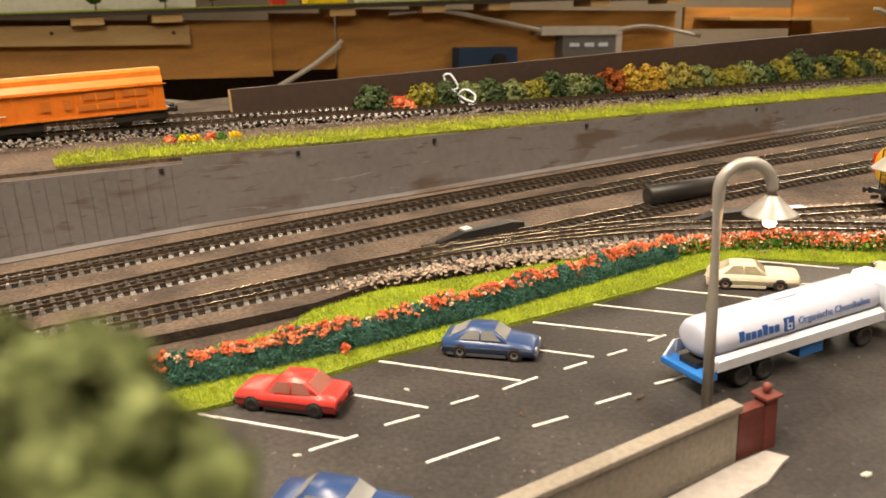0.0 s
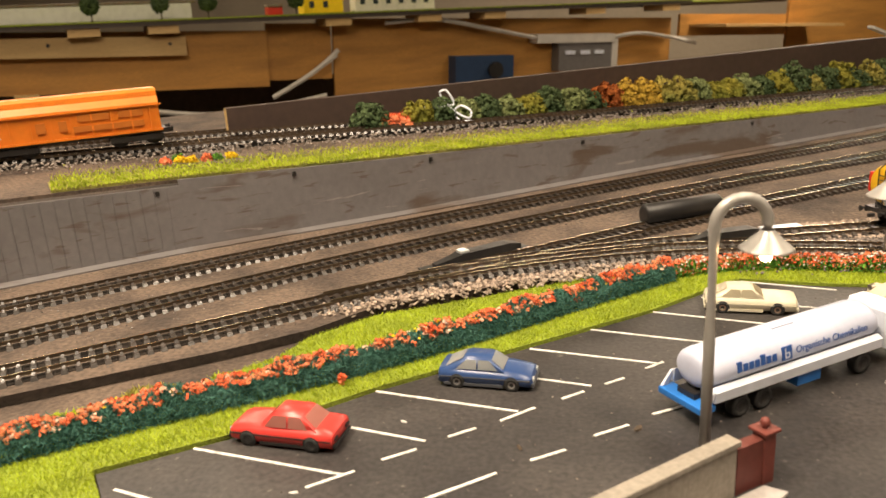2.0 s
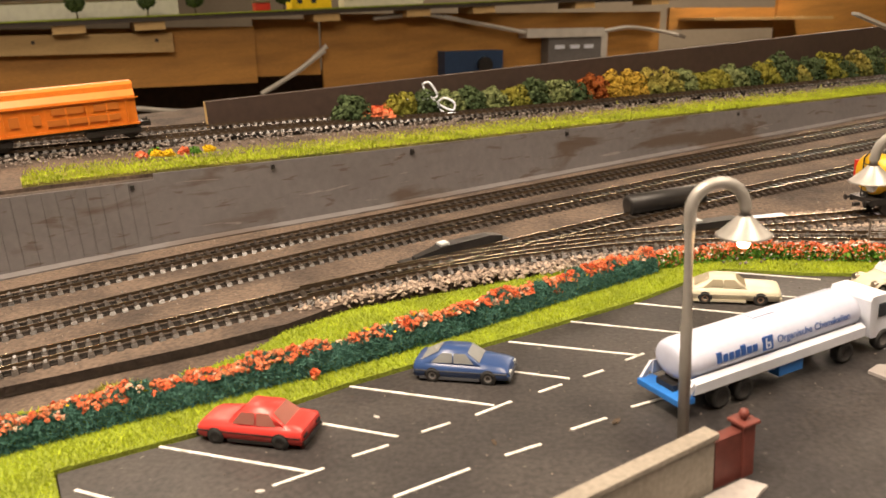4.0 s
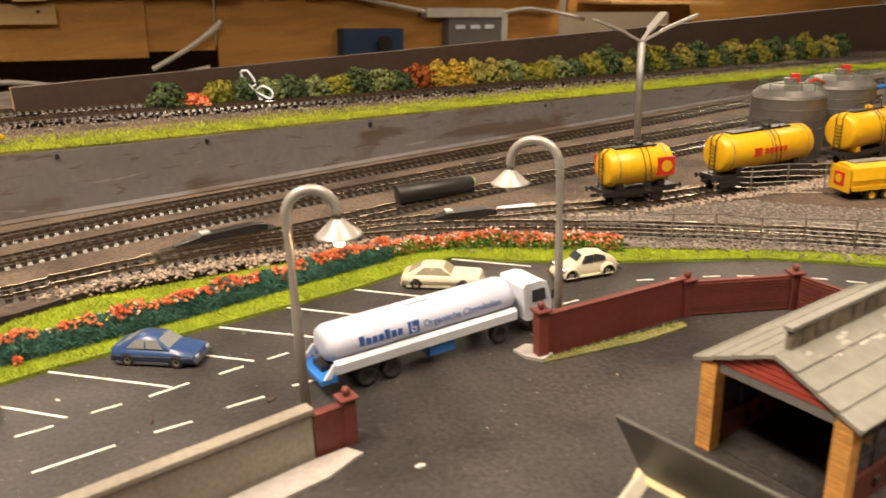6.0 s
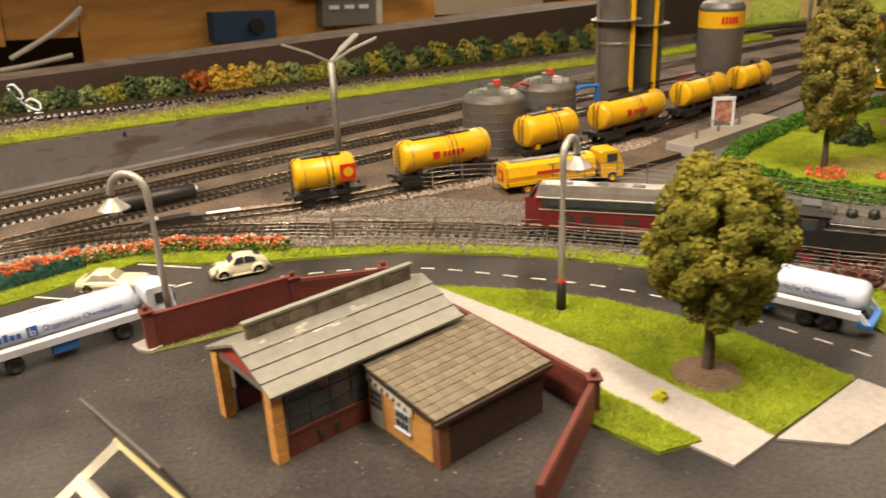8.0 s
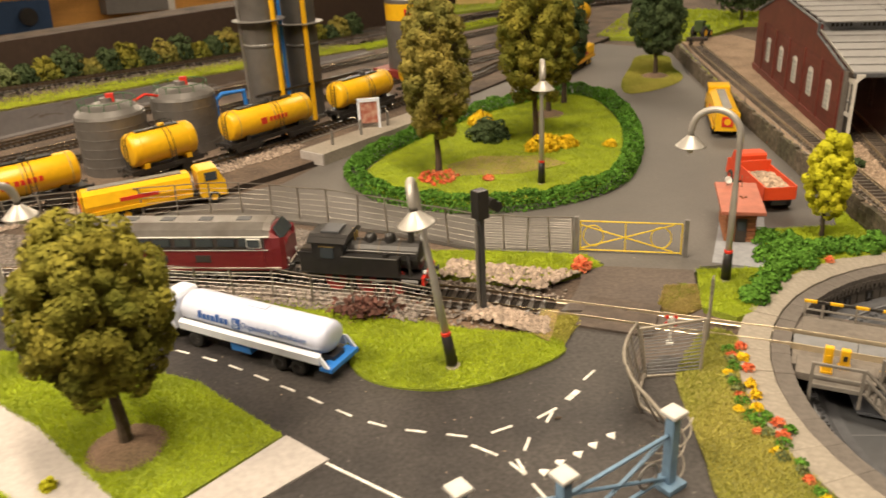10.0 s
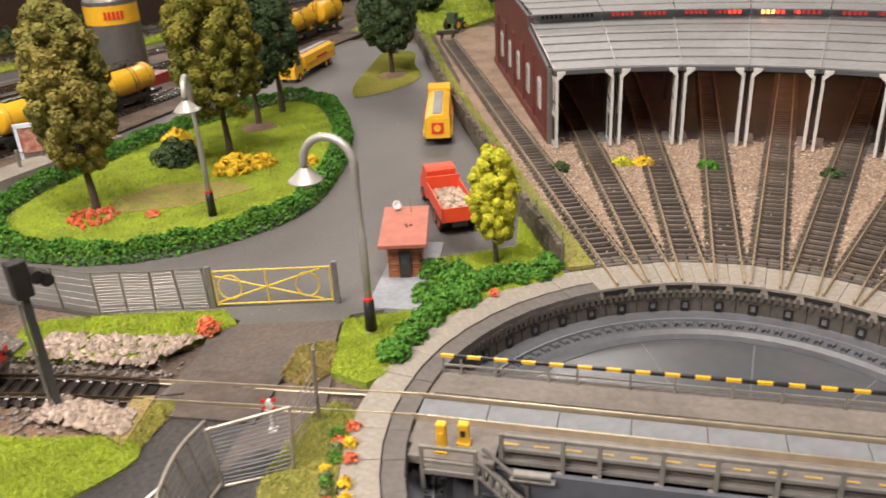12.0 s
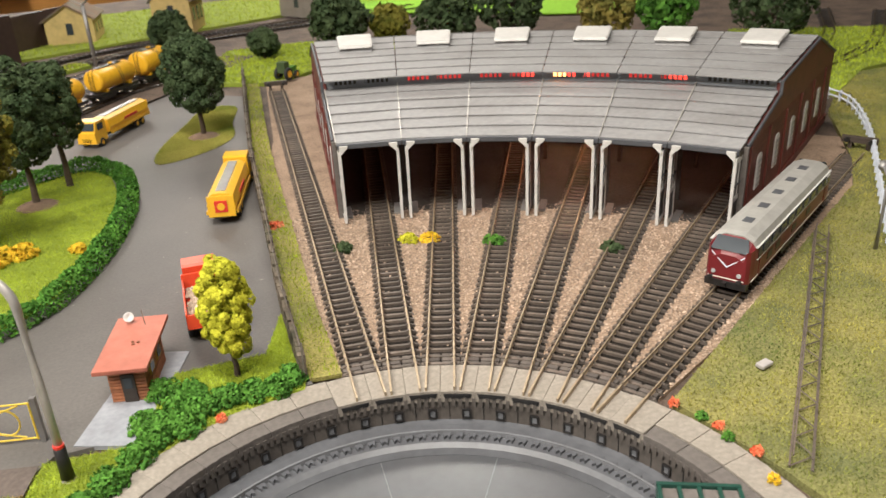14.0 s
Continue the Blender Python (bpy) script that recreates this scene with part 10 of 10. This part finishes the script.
def column(x, y, h, r, pipe, paint=SILO):
    t = thing("refinery_column", pose(x, y, DECK), "tall grey refinery column with yellow pipe", "column", "refinery columns")
    part("shell", lathed([(r * 1.1, 0), (r * 1.1, 0.004), (r, 0.005), (r, h * 0.42), (r * 1.04, h * 0.425), (r * 1.04, h * 0.435), (r, h * 0.44), (r, h * 0.75), (r * 1.04, h * 0.755), (r * 1.04, h * 0.765), (r, h * 0.77), (r, h - 0.008), (r * 0.6, h), (0.0001, h)], 32), paint, t)
    part("yellow_pipe", tubed([(r * 0.75, -r * 0.85, 0.0), (r * 0.75, -r * 0.85, h * 0.86), (r * 0.6, -r * 0.6, h * 0.92)] if pipe else [(r * 0.2, -r * 1.12, 0.0), (r * 0.2, -r * 1.12, h * 0.8)], 0.0032, 8), YELLOW, t, "bright yellow riser pipe")
    part("platform", lathed([(r * 1.0, 0), (r * 1.45, 0), (r * 1.45, 0.001), (r * 1.0, 0.001)], 28, pose(0, 0, h * 0.55)), STEEL_DULL, t)
    part("ladder", boxed(-r * 1.15, -r * 1.02, -0.002, 0.002, 0.0, h * 0.9), STEEL_DULL, t)


column(0.800, 0.935, 0.235, 0.0215, True)
column(0.850, 0.965, 0.215, 0.0200, False, material("dark_column_grey", (0.075, 0.072, 0.07), 0.5, 0.2, grain=0.1, scale=100, other=(0.12, 0.115, 0.11), mix=0.6, blotch=16))
t = thing("blue_support_frame", pose(0.826, 0.955, DECK), "blue steel support between the columns", "frame")
part("blue_post", boxed(-0.002, 0.002, -0.002, 0.002, 0, 0.2), BLUE, t)
part("loading_gantry", boxed(-0.05, 0.13, -0.002, 0.002, 0.045, 0.048, m=pose(0, -0.03, 0, 0, 0, 32)), BLACK, t)
t = thing("tall_storage_tank", pose(1.03, 1.155, DECK), "tall grey tank with yellow band on a red tray", "tank")
part("shell", lathed([(0.034, 0.012), (0.034, 0.115), (0.030, 0.122), (0.015, 0.126), (0.0001, 0.127)], 36), SILO, t)
part("yellow_band", lathed([(0.0344, 0.086), (0.0344, 0.110)], 36), YELLOW, t, "yellow band with red bars")
part("tray", boxed(-0.042, 0.042, -0.042, 0.042, 0, 0.014, m=pose(0, 0, 0, 0, 0, 35)), material("dark_red_tray", (0.25, 0.03, 0.025), 0.5, blotch=60), t)
bm = bmesh.new()
for k in range(5):
    q = -1.9 + 0.15 * k
    box(bm, -0.0018, 0.0018, -0.0005, 0.0005, 0.093, 0.103, m=pose(0.0348 * math.cos(q), 0.0348 * math.sin(q), 0, 0, 0, math.degrees(q) + 90))
part("red_letter_bar", bm, RED, t)

t = thing("unloading_platform", pose(0.819, 0.786, 0, 0, 0, 36), "grey concrete unloading platform with railings", "platform")
part("platform_base", boxed(0.0, 0.185, -0.037, -0.002, 0, 0.013, bevel=0.0006), CONCRETE, t)
part("ramp_edge", boxed(-0.002, 0.0, -0.037, -0.002, 0, 0.0125), PAVING, t)
for x in (0.03, 0.075, 0.12):
    part("standpipe", rodded((x, -0.020, 0.013), (x, -0.020, 0.030), 0.0016, seg=8), STEEL_DULL, t)
part("railing", boxed(0.0, 0.10, -0.0035, -0.0025, 0.020, 0.021), STEEL_DULL, t)
g = thing("platform_sign", pose(0.906, 0.838, 0.013, 0, 0, -8), "white framed sign stand with red picture", "sign")
bm = bmesh.new()
for x0, x1, z0, z1 in ((-0.013, -0.010, 0, 0.034), (0.010, 0.013, 0, 0.034), (-0.013, 0.013, 0.031, 0.035)):
    box(bm, x0, x1, -0.0015, 0.0015, z0, z1)
part("frame", bm, WHITE, g)
part("picture", boxed(-0.010, 0.010, -0.0006, 0.0006, 0.006, 0.031), material("reddish_print", (0.35, 0.10, 0.07), 0.5, other=(0.6, 0.45, 0.35), mix=0.7, blotch=140), g)

# turnout motors and covers beside the tracks
for x, y, a, L, lab in ((0.112, 0.597, 38, 0.075, "long black turnout motor beside the track"), (0.298, 0.633, 20, 0.06, "flat black turnout motor with white light"), (0.215, 0.565, 8, 0.05, "small black turnout motor")):
    if L < 0.055:
        continue
    t = thing("turnout_motor", pose(x, y, DECK, 0, 0, a), lab, "turnout motor", "turnout motors")
    part("motor_cover", loft([[(q, -0.0065 * f, 0), (q, -0.0055 * f, 0.0085 * f), (q, 0.0055 * f, 0.0085 * f), (q, 0.0065 * f, 0)] for q, f in ((-L / 2, 0.5), (-L * 0.3, 0.8), (-L * 0.2, 1.0), (L * 0.35, 1.0), (L / 2, 0.7))]), BLACK, t)
    part("signal_lens", boxed(-L * 0.22, -L * 0.12, -0.0040, 0.0040, 0.0080, 0.0105, bevel=0.001), WIN_GREY, t)
    part("base_plate", boxed(-L * 0.62, L * 0.62, -0.009, 0.009, 0, 0.0012), BLACK, t)
t = thing("black_pipe_load", pose(0.275, 0.695, DECK, 0, 0, 26), "black round cover beside the siding track", "cover")
part("cover", loft([[(q, 0.008 * f * math.cos(a), 0.009 + 0.009 * f * math.sin(a)) for a in np.linspace(0, 2 * math.pi, 24, endpoint=False)] for q, f in ((-0.0365, 0.6), (-0.036, 0.9), (-0.0345, 1.0), (0.0345, 1.0), (0.036, 0.9), (0.0365, 0.6))]), BLACK, t, smooth=True)
part("end_light", rodded((0.036, 0, 0.011), (0.0385, 0, 0.011), 0.004, seg=10), material("greenish_lens", (0.35, 0.5, 0.3), 0.2, blotch=90), t)
part("base_plate", boxed(-0.042, 0.03, -0.010, 0.010, 0, 0.0012), BLACK, t)
t = thing("white_cover", pose(0.345, 0.655, DECK, 0, 0, 15), "flat white plastic cover beside the turnout", "cover")
part("plate", boxed(-0.016, 0.016, -0.006, 0.006, 0, 0.004, bevel=0.0008), WHITE, t)

# ---- brown board, cable loop, far layout and room ----
a, b = (-0.178, board_y(-0.178)), (1.25, board_y(1.25))
d = Vector((b[0] - a[0], b[1] - a[1], 0))
t = thing("brown_board", pose(a[0], a[1], 0, 0, 0, math.degrees(math.atan2(d.y, d.x))), "dark brown painted board along the layout's rear edge", "board", kind="structure")
part("board", boxed(0, d.length, 0, 0.012, 0.0, 0.093), BROWN_BOARD, t)
part("raw_end", boxed(-0.0006, 0.0, 0.0005, 0.0115, 0.055, 0.0925), PLY_PALE, t, "raw pale cut end of the board")
t = thing("cable_loop", pose(0.056, 0.955, upper(0.056)), "knotted loop of white cable behind the track", "cable")
part("cable", tubed(smooth_line([(-0.035, 0.0, 0.020), (-0.015, 0.0, 0.019), (0.0, 0, 0.022), (-0.008, 0, 0.038), (-0.016, 0.0, 0.036), (-0.010, 0.0, 0.024), (0.004, -0.004, 0.012), (0.018, -0.006, 0.006), (0.020, -0.004, 0.014), (0.008, 0, 0.020), (0.0, 0, 0.014), (0.006, -0.004, 0.004), (0.022, -0.006, 0.002)], 0.003), 0.0014, 6), WHITE, t)

BK = pose(0, 4.25, 0, 0, 0, 33.4) @ pose(0, 0, 0, 0, 3.4, 0)


def back_part(name, s0, s1, z0, z1, y0, y1, mat, parent, label="", bevel=0.0):
    return part(name, boxed(s0, s1, y0, y1, z0, z1, m=BK, bevel=bevel), mat, parent, label)


t = thing("far_layout", Matrix(), "underside of another wooden layout with plywood panels", "table", kind="structure")
back_part("plywood_panel", -3.6, -1.30, -0.213, 0.03, 0.0, 0.02, PLY, t)
back_part("plywood_panel", -1.295, -0.995, -0.19, 0.06, 0.03, 0.05, PLY, t)
back_part("plywood_panel", -0.985, 1.02, -0.36, 0.08, 0.02, 0.04, PLY, t)
back_part("plywood_panel", 1.9, 4.2, -0.40, 0.50, -0.02, 0.0, PLY, t)
back_part("plywood_panel", 1.05, 1.88, -0.02, 0.10, -0.02, 0.0, PLY, t)
back_part("beam", -3.6, -1.655, -0.068, 0.009, -0.05, 0.0, PLY_PALE, t, "pale screwed batten")
for s in (-2.18, -1.72, -2.9):
    part("screw", rodded(BK @ Vector((s, -0.051, -0.02)), BK @ Vector((s, -0.049, -0.02)), 0.008, seg=8), WOOD_DARK, t)
for s in (-2.28, -2.035, -3.1, 1.0, 1.92):
    back_part("leg", s - 0.045, s + 0.045, -0.95, -0.21, -0.03, 0.04, PLY_PALE, t)
SK = BK @ pose(0, 0, 0.135, 0, -2.05, 0)
part("far_deck", boxed(-4.0, 1.04, -0.12, 0.9, -0.018, 0.0, m=SK), WOOD_DARK, t)
part("far_turf", boxed(-4.0, 1.04, -0.125, 0.9, 0.0, 0.006, m=SK), TURF, t, "green edge of the far layout")
part("far_deck", boxed(1.045, 1.89, 0.004, 0.9, -0.03, -0.012, m=SK), WOOD_DARK, t)
part("far_turf", boxed(1.045, 1.89, -0.03, 0.9, -0.012, -0.005, m=SK), TURF, t)
for s in (-2.05, -1.75, -1.0, -0.55, -0.2, 0.4, 0.9):
    part("bracket", boxed(s - 0.06, s + 0.06, -0.11, 0.05, -0.05, -0.018, m=SK), PLY_PALE, t)
back_part("shelf", 1.12, 2.05, 0.030, 0.045, -0.30, 0.0, PLY_PALE, t, "small pale plywood shelf")
# added dark sheet stands in for the shade beneath the far table
back_part("under_table_shade", -3.6, 4.2, -0.95, -0.2, 0.5, 0.52, ROOM_DARK, t)
b1 = thing("socket_box", Matrix(), "grey wall box with white switches", "socket box")
back_part("case", 0.22, 0.56, -0.19, -0.03, -0.05, 0.02, GREY_BOX, b1)
for s in (0.29, 0.385, 0.475):
    back_part("switch", s - 0.03, s + 0.03, -0.105, -0.085, -0.055, -0.05, WHITE, b1)
back_part("cover_strip", 0.56, 0.60, -0.19, -0.02, -0.05, 0.0, CABLE_WHITE, b1)
b2 = thing("blue_transformer", Matrix(), "dark blue transformer box on the panel", "transformer")
back_part("case", -0.39, -0.06, -0.24, -0.10, -0.06, 0.02, BLUE_BOX, b2)
part("knob", rodded(BK @ Vector((-0.17, -0.08, -0.17)), BK @ Vector((-0.17, -0.06, -0.17)), 0.04, seg=16), BLACK, b2)
b3 = thing("power_strip", Matrix(), "white power strip fixed under the table", "power strip")
back_part("strip", 0.08, 0.57, -0.045, 0.0, -0.06, 0.02, CABLE_WHITE, b3)
for nm, pts in (("hanging_cable", [(-0.75, 0.06), (-0.5, 0.075), (-0.2, 0.03), (0.09, -0.02)]), ("hanging_cable", [(0.57, -0.02), (0.75, 0.0), (1.0, -0.03), (1.15, -0.06)]), ("drooping_cable", [(-1.24, -0.23), (-1.1, -0.15), (-0.985, -0.06)]), ("drooping_cable", [(-1.30, -0.26), (-1.15, -0.18), (-0.995, -0.08)]), ("floor_cable", [(-2.35, -0.36), (-2.1, -0.34), (-1.9, -0.29), (-1.6, -0.32), (-1.3, -0.30), (-1.05, -0.26)])):
    c = thing(nm, Matrix(), "slack white cable on the plywood panel", "cable", "white cables")
    part("cable", tubed([tuple(BK @ Vector((q[0], -0.045, q[1]))) for q in smooth_line(pts, 0.05)], 0.011, 6), CABLE_WHITE, c)
for s, y, w, d, h, m, lab in ((-2.3, 0.42, 0.75, 0.02, 0.07, PALE_CAP, "pale low wall on the far layout"), (-0.95, 0.30, 0.10, 0.05, 0.075, FLOWER_YELLOW, "yellow house on the far layout"), (-1.22, 0.16, 0.035, 0.03, 0.035, RED, "small red building on the far layout"), (-0.55, 0.34, 0.22, 0.04, 0.10, SIGN_WHITE, "cream building on the far layout")):
    g = thing("far_building", SK @ pose(s, y, 0.006), lab, "building", "far scenery")
    part("wall", boxed(-w, w, -d, d, 0, h, bevel=0.004), m, g)
    part("roof", boxed(-w * 1.03, w * 1.03, -d * 1.2, d * 1.2, h, h + 0.012, bevel=0.003), ROOF_TILE, g)
    if 0.08 < w < 0.5:
        for k in range(int(w / 0.035)):
            x = -w + 0.04 + 0.07 * k
            part("window", boxed(x - 0.012, x + 0.012, -d - 0.003, -d + 0.001, h * 0.35, h * 0.75), GLASS, g)
for i, s in enumerate((-2.62, -2.0, -1.72, -1.52, -1.12)):
    p = SK @ Vector((s, 0.14, 0.006))
    tree(p.x, p.y, 0.03, 0.105, 0.034, LEAF_DARK, "small dark tree on the far layout", 1500, 0.0085, seed=60 + i, mound=False, zb=p.z)

# far side of the layout behind the shed
sheet("far_meadow", [(2.02, 1.84), (2.14, 1.69), (2.32, 1.42), (2.5, 1.25), (2.9, 1.6), (2.4, 2.4)], 0.004, material("vivid_green_mat", (0.30, 0.56, 0.02), 0.9, grain=0.2, scale=150, other=(0.22, 0.45, 0.02), mix=0.5, blotch=8), "vivid green meadow mat behind the trees", "lawn")
for name, o, m, lab in (("far_lawn", [(1.42, 1.32), (1.55, 1.20), (1.72, 1.30), (1.85, 1.24), (1.9, 1.34), (1.75, 1.52), (1.6, 1.55)], TURF, "bright lawn behind the engine shed"), ("right_lawn", [(2.08, 0.56), (2.25, 0.62), (2.5, 0.6), (2.7, 0.7), (2.4, 0.98), (2.2, 0.78)], TURF, "bright lawn beyond the white fence"), ("house_lawn", [(1.18, 1.78), (1.5, 1.86), (1.9, 1.95), (2.4, 1.9), (2.5, 2.4), (1.3, 2.4)], TURF, "bright lawn round the far houses"), ("strip_lawn", [(0.86, 1.33), (1.0, 1.42), (1.35, 1.62), (1.33, 1.66), (0.97, 1.46), (0.84, 1.36)], TURF, "narrow lawn between the tracks"), ("bright_meadow", [(2.1, 2.0), (2.6, 1.75), (2.9, 2.1), (2.4, 2.45)], BLADES, "bright green meadow at the far corner")):
    sheet(name, o, 0.003, m, lab, "lawn", 0.006)
    P, ar = spread(RNG, o, 5000)
    blades(name + "_grass", P, 0.003, 0.005, BLADES, "short bright yellow-green grass fibres", RNG, wide=0.0014)
for i, (p, q, r_) in enumerate((((1.15, 1.52), (1.55, 1.74), (2.2, 1.75)), ((1.12, 1.60), (1.5, 1.80), (2.2, 1.82)), ((2.05, 0.66), (2.4, 0.70), (2.8, 0.9)), ((2.08, 0.74), (2.4, 0.78), (2.75, 1.0)))):
    track("far_line", [p, q, r_], 0.001, "far dark track behind the engine shed", step=0.012)


def far_house(x, y, turn, w, d, h, wall, roof, label):
    t = thing("model_house", pose(x, y, 0, 0, 0, turn), label, "house", "far houses")
    part("wall", prismed([(-w, 0), (w, 0), (w, h), (0, h * 1.55), (-w, h)], -d, d, pose(0, 0, 0, 90, 0, 90)), wall, t)
    for s in (-1, 1):
        part("roof", boxed(-d * 1.08, d * 1.08, 0, math.hypot(w, h * 0.55) * 1.12, -0.002, 0.002, m=Matrix.Translation((0, 0, h * 1.56)) @ Matrix.Rotation(-s * math.atan2(h * 0.55, w) + (math.pi if s < 0 else 0), 4, "X")), roof, t)
    for s in (-1, 1):
        for k in (-0.5, 0.1, 0.6):
            part("window", boxed(k * d - 0.006, k * d + 0.006, s * w - 0.001, s * w + 0.001, h * 0.35, h * 0.75), GLASS, t)
        part("window", boxed(s * d - 0.001, s * d + 0.001, -0.007, 0.007, h * 0.4, h * 0.85), GLASS, t)


CREAM = material("cream_house_wall", (0.62, 0.47, 0.18), 0.7, grain=0.1, scale=150, blotch=30)
far_house(1.40, 1.99, 70, 0.05, 0.07, 0.055, CREAM, ROOF_TILE, "cream yellow model house with gabled roof")
far_house(1.62, 1.93, 55, 0.045, 0.05, 0.075, CREAM, ROOF_TILE, "tall cream model house beside the far line")
far_house(1.98, 1.92, 20, 0.06, 0.08, 0.06, CONCRETE, ROOF_GREY, "grey stone model house on the far lawn")
wall_run("far_brown_wall", (0.95, 1.62), (1.42, 2.05), 0.075, 0.01, BROWN_BOARD, "dark brown wall beside the far houses")
t = thing("green_tractor", pose(1.575, 1.215, 0.003, 0, 0, 30), "small green tractor with yellow wheels", "tractor")
part("bonnet", boxed(-0.004, 0.02, -0.005, 0.005, 0.010, 0.019, bevel=0.001), LEAF_GREEN, t)
part("cab", boxed(-0.016, -0.003, -0.008, 0.008, 0.012, 0.030, bevel=0.001), LEAF_DARK, t)
for x, y, r in ((-0.010, 0.010, 0.0105), (-0.010, -0.010, 0.0105), (0.014, 0.008, 0.006), (0.014, -0.008, 0.006)):
    wheel(t, x, y, r, 0.005, YELLOW)

# white fence, lattice mast and lamp beside the shed
L = smooth_line([(1.64, 0.235), (1.676, 0.267), (1.904, 0.411), (2.018, 0.497), (2.055, 0.545), (2.05, 0.585), (2.0, 0.62)], 0.022)
t = thing("white_fence", Matrix(), "white two-rail fence along the lawn", "fence")
for p in L:
    part("post", boxed(p[0] - 0.0015, p[0] + 0.0015, p[1] - 0.0015, p[1] + 0.0015, 0, 0.016), WHITE, t)
for z in (0.007, 0.014):
    part("rail", tubed([(p[0], p[1], z) for p in L], 0.0012, 5), WHITE, t)
a, b = Vector((1.376, 0.146, 0.004)), Vector((1.650, 0.308, 0.004))
d = b - a
t = thing("lattice_mast", pose(*a, 0, 0, math.degrees(math.atan2(d.y, d.x))), "rusty lattice mast lying on the grass", "mast")
Lm = d.length
for y in (-0.0055, 0.0055):
    part("chord", boxed(0, Lm, y - 0.0005, y + 0.0005, 0.0, 0.001), SLEEPER_BROWN, t)
    part("upper_chord", boxed(0, Lm, y * 0.8 - 0.0004, y * 0.8 + 0.0004, 0.007, 0.0078), SLEEPER_BROWN, t)
for k in range(26):
    x0, x1 = Lm / 26 * k, Lm / 26 * (k + 1)
    s = 1 if k % 2 else -1
    part("lattice_bar", rodded((x0, -0.0055 * s, 0.0005), (x1, 0.0055 * s, 0.0005), 0.0005, seg=4), SLEEPER_BROWN, t)
    part("lattice_bar", rodded((x0, 0.005 * s, 0.0005), (x1, 0.0045 * s, 0.0072), 0.0004, seg=4), SLEEPER_BROWN, t)
t = thing("lawn_lamp", pose(1.655, 0.265, 0.002, 0, 0, 25), "grey lamp with bent arm beside the white fence", "street lamp")
part("pole", tubed([(0, 0, 0), (0, 0, 0.05), (0.004, 0, 0.058), (0.022, 0.006, 0.062)], 0.0016, 8), STEEL_DULL, t, smooth=True)
part("lamp_head", lathed([(0.0001, 0.004), (0.003, 0.003), (0.0035, -0.004), (0.0001, -0.006)], 12, pose(0.024, 0.006, 0.062, 0, 80, 0)), STEEL_DULL, t, smooth=True)
t = thing("pale_stone", pose(1.443, 0.215, 0.003), "small pale stone on the dry grass", "stone")
part("stone", boxed(-0.005, 0.005, -0.003, 0.003, 0, 0.003, bevel=0.001), PAVING, t)

# the layout's timber frame
t = thing("layout_frame", Matrix(), "timber frame carrying the model railway board", "table", kind="structure")
for x, y in ((-0.6, -0.05), (0.9, -0.25), (2.7, -0.6), (3.1, 1.5), (2.4, 2.6), (1.2, 2.6), (-0.7, 1.2), (1.2, 1.2)):
    part("leg", boxed(x - 0.035, x + 0.035, y - 0.035, y + 0.035, -0.95, -0.0215), PLY_PALE, t)

# the rest of the room
setting("floor", boxed(-6, 7, -3.5, 8.5, -0.97, -0.95), ROOM_DARK, "dim brown floor under the layout", "floor")
setting("ceiling", boxed(-6, 7, -3.5, 8.5, 1.6, 1.62), ROOM_WALL, "plain ceiling over the layout", "ceiling")
setting("wall_north", boxed(-6, 7, 8.5, 8.6, -0.95, 1.6), ROOM_WALL, "plain room wall behind the far layout", "wall")
setting("wall_south", boxed(-6, 7, -3.6, -3.5, -0.95, 1.6), ROOM_WALL, "plain room wall", "wall")
setting("wall_west", boxed(-6.1, -6, -3.5, 8.5, -0.95, 1.6), ROOM_WALL, "plain room wall", "wall")
setting("wall_east", boxed(7, 7.1, -3.5, 8.5, -0.95, 1.6), ROOM_WALL, "plain room wall", "wall")
